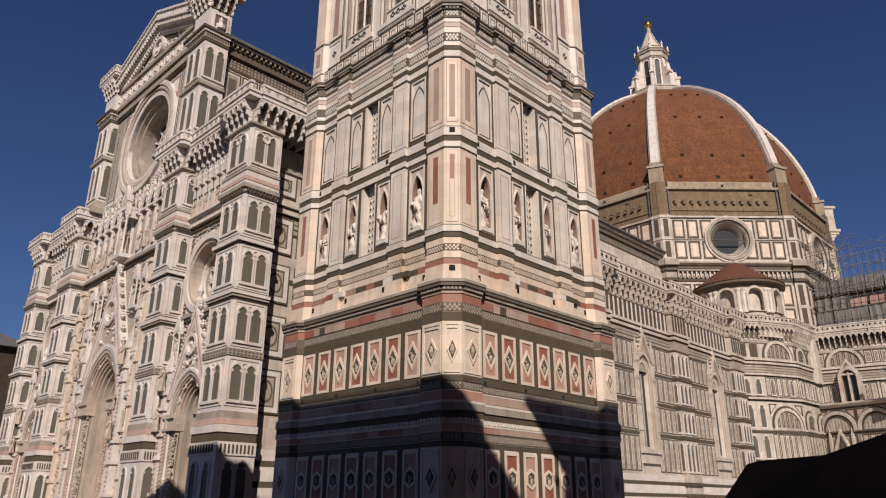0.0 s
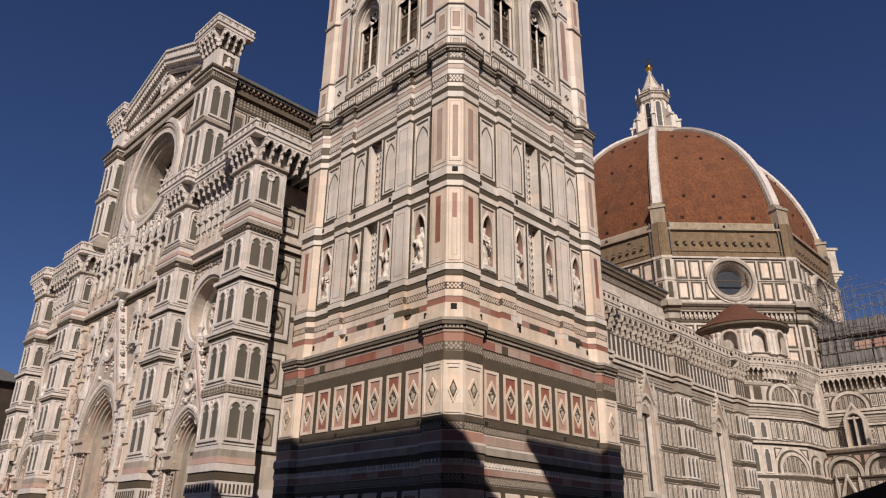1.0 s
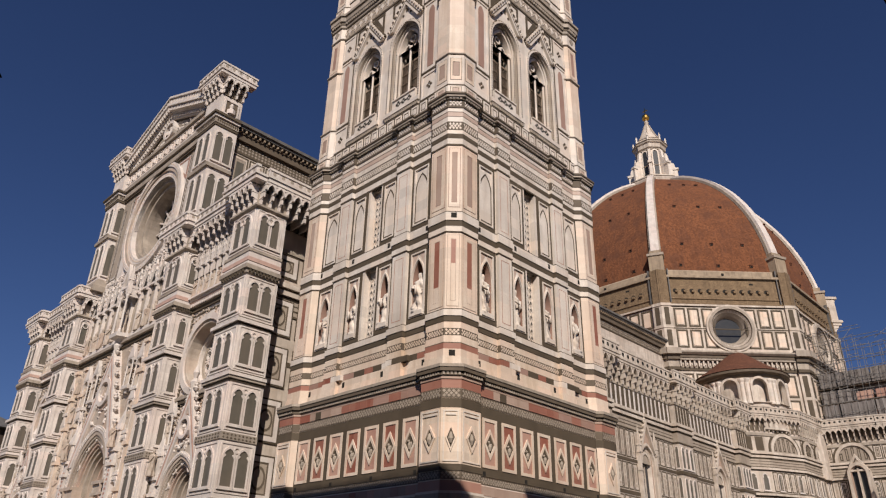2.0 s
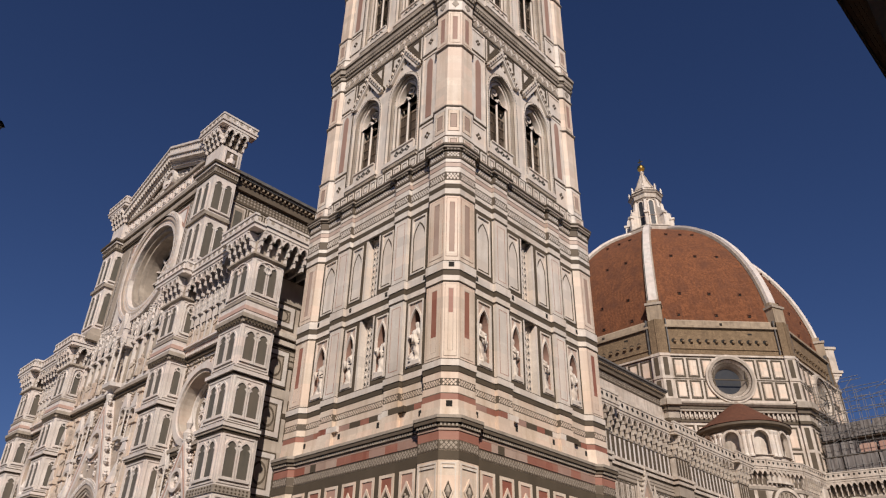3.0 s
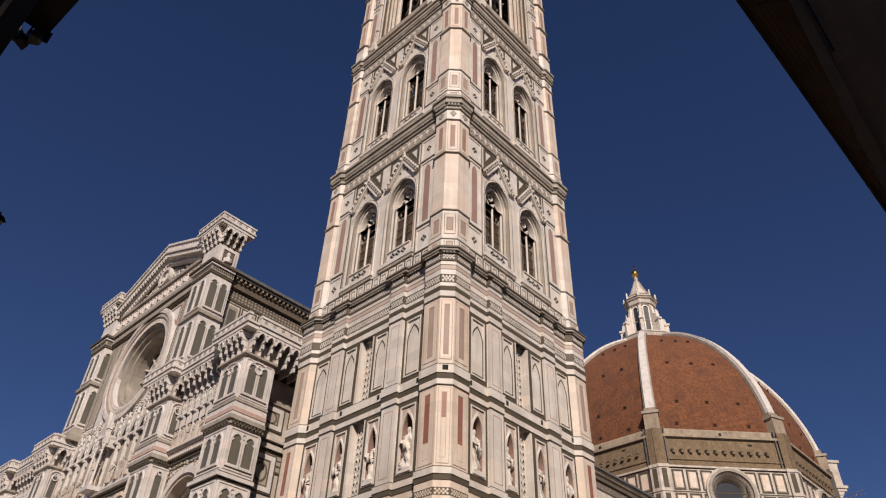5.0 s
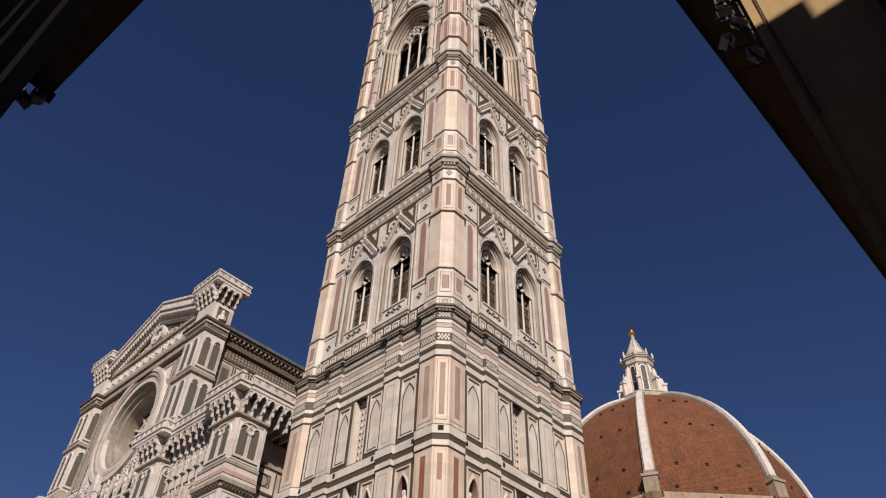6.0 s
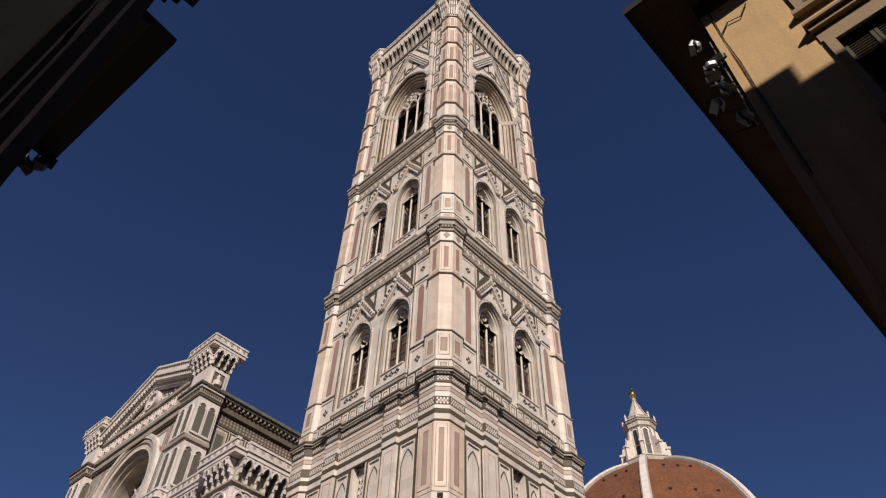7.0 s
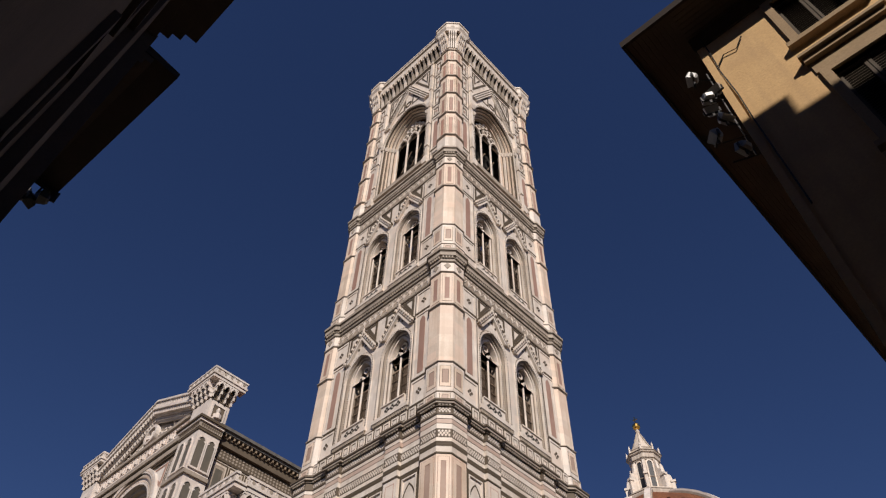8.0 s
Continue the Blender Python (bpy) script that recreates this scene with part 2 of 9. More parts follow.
def fan4(name, mb, mat, parents, label=""):
    """The same part on all four sides: parents is one thing, or the four parts that carry it."""
    if not mb.v:
        return []
    me = mesh_of(name, mb, mat)
    many = isinstance(parents, list)
    return [part(name, me, mat, parents[k] if many else parents, label, None if many else TURNS[k]) for k in range(4)]


class Storey:
    """One stage of the tower: wall inset, pillar size; collects courses by material."""

    def __init__(s, inset, k, flat, wall, pilasters=()):
        s.e, s.k, s.flat, s.a = inset, k, flat, k + flat / 2
        s.c = -HALF + inset + s.a
        s.wall = wall
        s.pilasters = pilasters
        s.span = -(s.c + s.flat / 2 + 0.03)
        s.on_wall, s.on_pillar, s.rows = {}, {}, []

    def plan(s, grow):
        return octagon(s.c, s.c, s.k, s.flat, grow)

    def facets(s):
        """Frames of the three outer faces of the south-west pillar, with their widths."""
        c, a, h = s.c, s.a, s.flat / 2
        mid = c - (h + a) / 2
        d = math.sqrt(0.5)
        return [(placed((c, c - a, 0), (1, 0, 0), (0, -1, 0)), s.flat), (placed((mid, mid, 0), (d, -d, 0), (-d, -d, 0)), s.k / d),
                (placed((c - a, c, 0), (0, -1, 0), (-1, 0, 0)), s.flat)]

    def course(s, v0, v1, mat, proud=0.012, wall=True, pillar=True):
        if wall:
            outline = [(-s.span, s.wall - 0.3), (s.span, s.wall - 0.3), (s.span, s.wall + proud)]
            for a, b in sorted(s.pilasters, reverse=True):
                outline += [(b + proud, s.wall + proud), (b + proud, s.wall + 0.2 + proud), (a - proud, s.wall + 0.2 + proud), (a - proud, s.wall + proud)]
            outline.append((-s.span, s.wall + proud))
            s.rows.append((mat, Mb(FACE).loft([[(u, v, w) for u, w in outline] for v in (v0, v1)]), False))
        if pillar:
            mb = Mb()
            stack(mb, s.plan, [(v0, proud), (v1, proud)])
            s.rows.append((mat, mb, True))

    def dentils(s, v0, v1, out, mat=WHITE, pitch=0.3, size=0.16):
        mb = s.on_wall.setdefault(mat, Mb(FACE))
        u = -s.span + 0.1
        while u < s.span - 0.1:
            up = 0.2 if any(a - 0.05 < u < b + 0.05 for a, b in s.pilasters) else 0
            mb.box(u, u + size, v0, v1, s.wall, s.wall + out + up)
            u += pitch
        mb = s.on_pillar.setdefault(mat, Mb())
        for m, wide in s.facets():
            n = max(2, round(wide / pitch))
            mb.m = m
            for i in range(n):
                mb.box(-wide / 2 + (i + 0.5) * wide / n - size / 2, -wide / 2 + (i + 0.5) * wide / n + size / 2, v0, v1, -0.05, out)
        mb.m = Matrix()

    def lattice(s, v0, v1, proud=0.012, cell=0.18, mat=WHITE):
        """A diaper frieze: white lozenges on a dark course."""
        s.course(v0, v1, LATTICE, proud)
        rows = 3
        dv = (v1 - v0) / (rows + 1)

        def fill(mb, a, b, w):
            n = max(2, round((b - a) / cell))
            du = (b - a) / n
            for j in range(rows):
                for i in range(n - j % 2):
                    mb.diamond(a + (i + 0.5 + 0.5 * (j % 2)) * du, v0 + (j + 1) * dv, du * 0.37, dv * 0.76, w - 0.005, w + 0.012)

        mb = s.on_wall.setdefault(mat, Mb(FACE))
        fill(mb, -s.span, s.span, s.wall + proud)
        for a, b in s.pilasters:
            fill(mb, a, b, s.wall + 0.2 + proud)
        mb = s.on_pillar.setdefault(mat, Mb())
        for m, wide in s.facets():
            mb.m = m
            fill(mb, -wide / 2 + 0.02, wide / 2 - 0.02, proud)
        mb.m = Matrix()

    def finish(s):
        names = {WHITE: "white_course", GREEN: "green_course", PINK: "pink_course", RED: "red_course", GREY: "cornice", CREAM: "cream_course", LATTICE: "lattice_course", ROSE: "rose_course", UMBER: "brown_course"}
        rs = random.Random(int(s.e * 100) + 3)
        for mat, mb, corner in s.rows:
            hosts = fan4(names[mat], mb, mat, s.pillars if corner else tower)
            if corner or mat not in (PINK, RED, ROSE):
                continue
            # single stones laid over the course
            zz = [v[2] for v in mb.v]
            v0, v1, u = min(zz), max(zz), -s.span
            while u < s.span - 0.3:
                wide = min(rs.choice((0.5, 0.7, 0.9, 1.2)), s.span - u)
                up = 0.2 if any(a - 0.1 < u + wide / 2 < b + 0.1 for a, b in s.pilasters) else 0
                fan4("stone", Mb(FACE).box(u + 0.008, u + wide - 0.008, v0 + 0.01, v1 - 0.01, s.wall - 0.05, s.wall + up + 0.05), rs.choice((mat, RED, MAUVE, UMBER if mat is PINK else GREEN, WHITE if mat is RED and s.e > 0.1 else UMBER) if mat is not ROSE else (ROSE, ROSE, WHITE, PINK)), hosts)
                u += wide
        for host, found in ((tower, s.on_wall), (s.pillars, s.on_pillar)):
            for mat, mb in found.items():
                for ob in fan4("small_inlay" if mat in (WHITE, FIELD, CREAM) else "dentil", mb, mat, host):
                    ob["kind"] = "stuff"

    def pillar(s, v0, v1, mat=WHITE):
        mb = Mb()
        stack(mb, s.plan, [(v0, 0), (v1, 0)])
        s.pillars = fan4("corner_pillar", mb, mat, tower, "octagonal corner pillar of pale marble")

    def pillar_panels(s, v0, v1, mat, margin=0.27, frame_mat=GREEN, proud=0.0, ratio=0.42, short=0.0):
        """A sunk coloured strip in a thin dark line on each outer face of the pillars."""
        line, fill, edge = Mb(), Mb(), Mb()
        faces = s.facets()
        s.mid_facet = faces[1][0]
        for m, wide in faces:
            for mb in (line, fill, edge):
                mb.m = m
            h = wide / 2
            a, b = h * (1 - margin), h * (1 - margin) * ratio
            up = min(0.32, (v1 - v0) * 0.2)
            line.box(-a, a, v0, v1, -0.02, proud + 0.006)
            edge.rim([(-a + 0.03, v0 + 0.03), (a - 0.03, v0 + 0.03), (a - 0.03, v1 - 0.03), (-a + 0.03, v1 - 0.03)],
                     [(-b - 0.03, v0 + up - 0.03), (b + 0.03, v0 + up - 0.03), (b + 0.03, v1 - up + 0.03), (-b - 0.03, v1 - up + 0.03)], -0.02, proud + 0.02)
            low = v0 + up + (v1 - v0 - 2 * up) * (short if m is s.mid_facet else short * 0.4)
            fill.box(-b, b, low, v1 - up, -0.02, proud + 0.012)
            if low > v0 + up + 0.1:
                edge.box(-b, b, v0 + up, low, -0.02, proud + 0.012)
        fan4("inlay_line", line, frame_mat, s.pillars)
        fan4("panel_border", edge, CREAM if mat is not WHITE else WHITE, s.pillars)
        fan4("inlay_panel", fill, mat, s.pillars)

    def moulding(s, v, size=0.12, out=0.1, mat=GREY):
        stack(s.on_pillar.setdefault(mat, Mb()), s.plan, [(v - size, 0), (v - size * 0.3, out), (v + size * 0.3, out), (v + size, 0)])

    def cornice(s, v0, v1, out):
        """A heavy stepped cornice with dentils."""
        h = v1 - v0
        s.course(v0, v0 + 0.22 * h, UMBER, out * 0.2)
        s.course(v0 + 0.22 * h, v0 + 0.5 * h, LATTICE, out * 0.42)
        s.dentils(v0 + 0.26 * h, v0 + 0.48 * h, out * 0.42 + 0.05, GREY, 0.17, 0.1)
        s.course(v0 + 0.5 * h, v0 + 0.78 * h, LATTICE, out * 0.85)
        s.course(v0 + 0.78 * h, v1, GREY, out)


# stage 1: base with two rows of reliefs
b = Storey(0.0, 0.65, 1.36, -0.30)
b.pillar(0, 11.6, CREAM)
core = Mb(FACE)
core.box(-b.span, b.span, 0, 11.4, -1.2, b.wall)
fan4("wall", core, WHITE, tower)
b.course(0, 0.5, GREY, 0.35)
b.course(0.5, 1.0, GREEN, 0.2)
b.course(1.0, 1.3, WHITE, 0.1)
b.course(1.3, 1.55, PINK, 0.03)
b.course(4.05, 4.3, GREEN)
b.lattice(4.32, 4.68, mat=FIELD)
b.course(4.72, 5.02, PINK)
b.course(5.02, 5.12, WHITE, 0.06)
b.dentils(5.12, 5.3, 0.1, WHITE, 0.24, 0.13)
b.course(5.3, 5.62, GREEN, 0.05)
b.course(5.62, 5.95, GREY, 0.12)
b.course(5.95, 6.05, WHITE, 0.1)
b.course(6.08, 6.5, PINK)
b.lattice(6.55, 6.9, mat=FIELD)
b.course(6.92, 7.2, GREEN, 0.04)
b.course(9.72, 10.14, GREEN, 0.02)
b.lattice(10.16, 10.6, 0.012, 0.2, FIELD)
b.course(10.62, 11.05, RED)
b.cornice(11.05, 11.72, 0.27)
b.finish()


def relief_panel(v0, v1, colour, hexagon):
    """A framed marble field with a pale relief at its middle, built at u = 0."""
    w = b.wall
    h = 0.53
    border = Mb(FACE).rim([(-h, v0), (h, v0), (h, v1), (-h, v1)], [(-h + 0.15, v0 + 0.15), (h - 0.15, v0 + 0.15), (h - 0.15, v1 - 0.15), (-h + 0.15, v1 - 0.15)], w - 0.05, w + 0.06)
    field = Mb(FACE).box(-h + 0.14, h - 0.14, v0 + 0.14, v1 - 0.14, w - 0.05, w + 0.02)
    c = (v0 + v1) / 2 - 0.05
    sides = 6 if hexagon else 4
    ra, rb = (0.46, 0.5) if hexagon else (0.44, 0.72)
    ring = [(ra * math.sin(2 * math.pi * i / sides), c - rb * math.cos(2 * math.pi * i / sides)) for i in range(sides)]
    inner = [(u * 0.68, c + (v - c) * 0.68) for u, v in ring]
    lozenge = Mb(FACE).rim(ring, inner, w, w + 0.08)
    back = Mb(FACE).prism(inner, w, w + 0.03)
    relief = Mb(FACE)
    for du, dv, r, hh in ((0.0, -0.12, 0.11, 0.34), (-0.08, 0.1, 0.08, 0.12), (0.09, -0.05, 0.06, 0.2)):
        relief.lathe(du, w + 0.04, [(r * 0.6, c + dv - hh / 2), (r, c + dv), (r * 0.75, c + dv + hh * 0.35), (r * 0.3, c + dv + hh / 2)], 7)
    return [("border", border, CREAM), ("field", field, colour), ("relief_frame", lozenge, CREAM), ("relief_ground", back, GREEN), ("relief", relief, GREY)]


for v0, v1, hexagon in ((7.32, 9.62, False), (1.7, 3.98, True)):
    made = {c: [(n, mesh_of(n, mb, mat), mat) for n, mb, mat in relief_panel(v0, v1, c, hexagon)] for c in (PINK, RED)}
    for k in range(4):
        for i in range(7):
            pieces = made[RED if i % 2 else PINK]
            m = TURNS[k] @ Matrix.Translation(((i - 3) * 1.43, 0, 0))
            panel = part("relief_panel", pieces[0][1], pieces[0][2], tower, m=m)
            for n, me, mat in pieces[1:]:
                part(n, me, mat, panel)
for i in range(8):
    for v0, v1 in ((7.2, 9.72), (1.55, 4.05)):
        fan4("green_strip", Mb(FACE).box((i - 3.5) * 1.43 - 0.17, (i - 3.5) * 1.43 + 0.17, v0, v1, b.wall - 0.1, b.wall + 0.03), GREEN, tower)
for v0, v1 in ((9.6, 9.73), (7.19, 7.34)):
    fan4("green_strip", Mb(FACE).box(-b.span, b.span, v0, v1, b.wall - 0.1, b.wall + 0.025), GREEN, tower)
# lozenges on the pillars
for v0, v1 in ((7.3, 9.6), (1.7, 3.98)):
    ring, deep, knob, edge = Mb(), Mb(), Mb(), Mb()
    for m, wide in b.facets():
        for mb in (ring, deep, knob, edge):
            mb.m = m
        c, ra, rb = (v0 + v1) / 2 - 0.1, wide * 0.27, 0.62
        loz = [(0, c - rb), (ra, c), (0, c + rb), (-ra, c)]
        ring.rim(loz, [(u * 0.72, c + (v - c) * 0.72) for u, v in loz], -0.02, 0.07)
        deep.prism([(u * 0.73, c + (v - c) * 0.73) for u, v in loz], -0.02, 0.015)
        knob.lathe(0, 0.03, [(0.05, c - 0.25), (0.13, c - 0.05), (0.09, c + 0.12), (0.04, c + 0.25)], 7)
        h = wide / 2 - 0.1
        edge.rim([(-h, v0), (h, v0), (h, v1), (-h, v1)], [(-h + 0.07, v0 + 0.07), (h - 0.07, v0 + 0.07), (h - 0.07, v1 - 0.07), (-h + 0.07, v1 - 0.07)], -0.02, 0.04)
        edge.box(-h + 0.12, h - 0.12, v1 - 0.24, v1 - 0.14, -0.02, 0.05)
    fan4("relief_frame", ring, CREAM, b.pillars)
    fan4("relief_ground", deep, GREEN, b.pillars)
    fan4("relief", knob, GREY, b.pillars)
    fan4("panel_border", edge, WHITE, b.pillars)

# stage 2: niches with statues, blind panels above
PIL = ((-3.22, -2.12), (2.12, 3.22))
s2 = Storey(0.24, 0.57, 1.23, -0.60, PIL)
s2.pillar(11.6, 27.3, CREAM)
s2.course(11.7, 12.15, CREAM, 0.1)
s2.course(12.15, 12.6, CREAM, 0.05)
s2.course(12.6, 12.92, RED, 0.03)
s2.course(12.92, 13.28, CREAM, 0.03)
s2.lattice(13.3, 13.66, mat=CREAM)
s2.course(13.66, 13.98, CREAM, 0.03)
s2.course(12.9, 12.94, LATTICE, 0.035)
s2.course(14.02, 14.3, GREEN, 0.05)
s2.course(14.3, 14.62, WHITE, 0.09)
s2.course(14.62, 14.68, GREEN, 0.06)
s2.course(18.95, 19.0, LATTICE, 0.055)
s2.course(19.0, 19.3, WHITE, 0.05)
s2.course(19.3, 19.64, GREEN, 0.05)
s2.course(19.64, 20.12, WHITE, 0.09)
s2.course(20.12, 20.18, GREEN, 0.07)
s2.course(24.4, 24.5, GREEN, 0.04)
s2.course(24.5, 24.86, WHITE, 0.04)
s2.course(24.86, 25.18, GREEN, 0.05)
s2.course(25.18, 25.42, WHITE, 0.05)
s2.course(26.34, 26.37, LATTICE, 0.07)
s2.course(26.66, 26.69, LATTICE, 0.075)
s2.course(24.98, 25.01, LATTICE, 0.06)
s2.lattice(25.44, 25.98, 0.05)
s2.course(26.0, 26.36, WHITE, 0.06)
s2.course(26.36, 26.68, ROSE, 0.06)
s2.course(26.68, 26.95, WHITE, 0.07)
s2.course(26.95, 27.05, LATTICE, 0.12)
s2.lattice(27.05, 27.48, 0.1)
s2.course(27.48, 27.62, LATTICE, 0.17)
s2.dentils(27.48, 27.62, 0.25, GREY, 0.22, 0.12)
s2.course(27.62, 27.77, GREY, 0.3)
s2.course(27.77, 27.9, LATTICE, 0.36)
s2.finish()
s2.pillar_panels(14.8, 18.85, RED, 0.2, UMBER, 0.0, 0.34, 0.6)
s2.pillar_panels(20.45, 24.25, UMBER, 0.2, MAUVE, 0.0, 0.36)

NICHES = ((-4.86, -3.31), (-2.07, -0.68), (0.68, 2.07), (3.31, 4.86))
wall2, niche_back = Mb(FACE), Mb(FACE)
W2 = s2.wall
low_holes = [arch(a + 0.31, b_ - 0.31, 15.1, 17.2, 1.05) for a, b_ in NICHES]
DEEP2 = 1.05
for side in (0, 1):
    u0, u1 = ((-s2.span, -0.5), (0.5, s2.span))[side]
    pierced(wall2, u0, u1, 14.6, 19.0, low_holes[2 * side : 2 * side + 2], W2 - DEEP2, W2)
    wall2.box(u0, u1, 20.1, 24.45, W2 - 0.75, W2)
wall2.box(-s2.span, s2.span, 11.4, 14.65, W2 - 0.75, W2)
wall2.box(-s2.span, s2.span, 18.95, 20.15, W2 - 0.75, W2)
wall2.box(-s2.span, s2.span, 24.4, 27.3, W2 - 0.75, W2)
wall2.box(-0.52, 0.52, 14.6, 24.5, W2 - 0.95, W2 - 0.42)
fan4("wall", wall2, WHITE, tower)
for a, b_ in NICHES:
    niche_back.box(a + 0.2, b_ - 0.2, 15.0, 18.6, W2 - 1.2, W2 - 0.85)
    h0, h1 = (arch(a + 0.31 + t, b_ - 0.31 - t, 15.1 + t, 17.2, 1.05 - t) for t in (0, 0.02))
    niche_back.rim(h0, h1, W2 - 0.9, W2 - 0.01)
fan4("niche_back", niche_back, MAUVE, tower)
# chains of lozenges in the middle slots
chain, holes = Mb(FACE), Mb(FACE)
for v0, v1 in ((14.9, 18.7), (20.35, 24.2)):
    n = 9
    dv = (v1 - v0) / n
    for i in range(n):
        c = v0 + (i + 0.5) * dv
        for du in (-0.28, 0.0, 0.28):
            chain.rim([(du, c - dv / 2), (du + 0.15, c), (du, c + dv / 2), (du - 0.15, c)], [(du, c - dv / 3), (du + 0.1, c), (du, c + dv / 3), (du - 0.1, c)], W2 - 0.44, W2 - 0.37)
            holes.diamond(du, c, 0.105, dv / 3, W2 - 0.44, W2 - 0.405)
fan4("lozenge_chain", chain, WHITE, tower)
fan4("pierced_light", holes, DARK, tower)
# pilasters
for a, b_ in PIL:
    for v0, v1 in ((14.65, 18.95), (20.15, 24.4)):
        pil, slim = Mb(FACE), Mb(FACE)
        pil.box(a, b_, v0, v1, W2 - 0.1, W2 + 0.2)
        slim.rim([(a + 0.2, v0 + 0.3), (b_ - 0.2, v0 + 0.3), (b_ - 0.2, v1 - 0.3), (a + 0.2, v1 - 0.3)], [(a + 0.24, v0 + 0.34), (b_ - 0.24, v0 + 0.34), (b_ - 0.24, v1 - 0.34), (a + 0.24, v1 - 0.34)], W2 + 0.15, W2 + 0.206)
        fan4("inlay_line", slim, PINK, fan4("pilaster", pil, WHITE, tower))


def niche_trim(a, b_, v0, v1, blind):
    """Green surround, white border and pointed arch of a niche or a blind panel."""
    w = W2
    surround = Mb(FACE).rim([(a, v0), (b_, v0), (b_, v1), (a, v1)], [(a + 0.2, v0 + 0.24), (b_ - 0.2, v0 + 0.24), (b_ - 0.2, v1 - 0.22), (a + 0.2, v1 - 0.22)], w - 0.02, w + 0.05)
    frame_ = Mb(FACE).rim([(a + 0.2, v0 + 0.24), (b_ - 0.2, v0 + 0.24), (b_ - 0.2, v1 - 0.22), (a + 0.2, v1 - 0.22)],
                          [(a + 0.28, v0 + 0.33), (b_ - 0.28, v0 + 0.33), (b_ - 0.28, v1 - 0.3), (a + 0.28, v1 - 0.3)], w - 0.02, w + 0.09)
    out = [("border", surround, GREEN), ("panel_border", frame_, WHITE)]
    i0, i1, low = a + 0.31, b_ - 0.31, v0 + 0.4
    spring = v1 - 1.7
    outer, inner = arch(i0 - 0.04, i1 + 0.04, low, spring, 1.12), arch(i0 + 0.03, i1 - 0.03, low + 0.06, spring, 1.02)
    out.append(("pointed_arch", Mb(FACE).rim(outer, inner, w - 0.02, w + 0.03 if blind else w + 0.08), GREEN if blind else WHITE))
    if blind:
        out.append(("blind_panel", Mb(FACE).prism(inner, w - 0.05, w + 0.012), WHITE))
        fill = Mb(FACE)
    else:
        out.append(("pedestal", Mb(FACE).box(i0, i1, low - 0.1, low + 0.14, w - 0.86, w + 0.14), WHITE))
        fill = Mb(FACE).prism([(i0 - 0.02, v1 - 0.35), (i0 - 0.02, spring + 0.35), (i0 + 0.1, spring + 0.75), ((i0 + i1) / 2 - 0.06, v1 - 0.35)], w - 0.02, w + 0.012)
        fill.prism([(i1 + 0.02, v1 - 0.35), ((i0 + i1) / 2 + 0.06, v1 - 0.35), (i1 - 0.1, spring + 0.75), (i1 + 0.02, spring + 0.35)], w - 0.02, w + 0.012)
    if fill.v:
        out.append(("spandrel", fill, ROSE))
    return out


for v0, v1, blind in ((14.7, 18.9, False), (20.2, 24.38, True)):
    for a, b_ in NICHES:
        pieces = niche_trim(a, b_, v0, v1, blind)
        roots = fan4("blind_panel_frame" if blind else "niche_frame", pieces[0][1], pieces[0][2], tower)
        for n, mb, mat in pieces[1:]:
            fan4(n, mb, mat, roots)

# square putlog holes, as near-black patches that paint their inner shade
putlog = Mb()
for m, wide in s2.facets()[1:2]:
    putlog.m = m
    putlog.box(-0.15, 0.15, 12.25, 12.55, -0.05, 0.056)
    putlog.box(-0.15, 0.15, 19.78, 20.08, -0.05, 0.096)
fan4("putlog_hole", putlog, DARK, s2.pillars)
putlog = Mb(FACE)
for u in (-4.7, -1.6, 1.6, 4.7):
    putlog.box(u - 0.1, u + 0.1, 12.2, 12.5, W2 - 0.1, W2 + 0.056)
    putlog.box(u - 0.1, u + 0.1, 19.75, 20.05, W2 - 0.1, W2 + 0.096)
    putlog.box(u - 0.1, u + 0.1, 6.94, 7.15, b.wall - 0.1, b.wall + 0.045)
fan4("putlog_hole", putlog, DARK, tower)

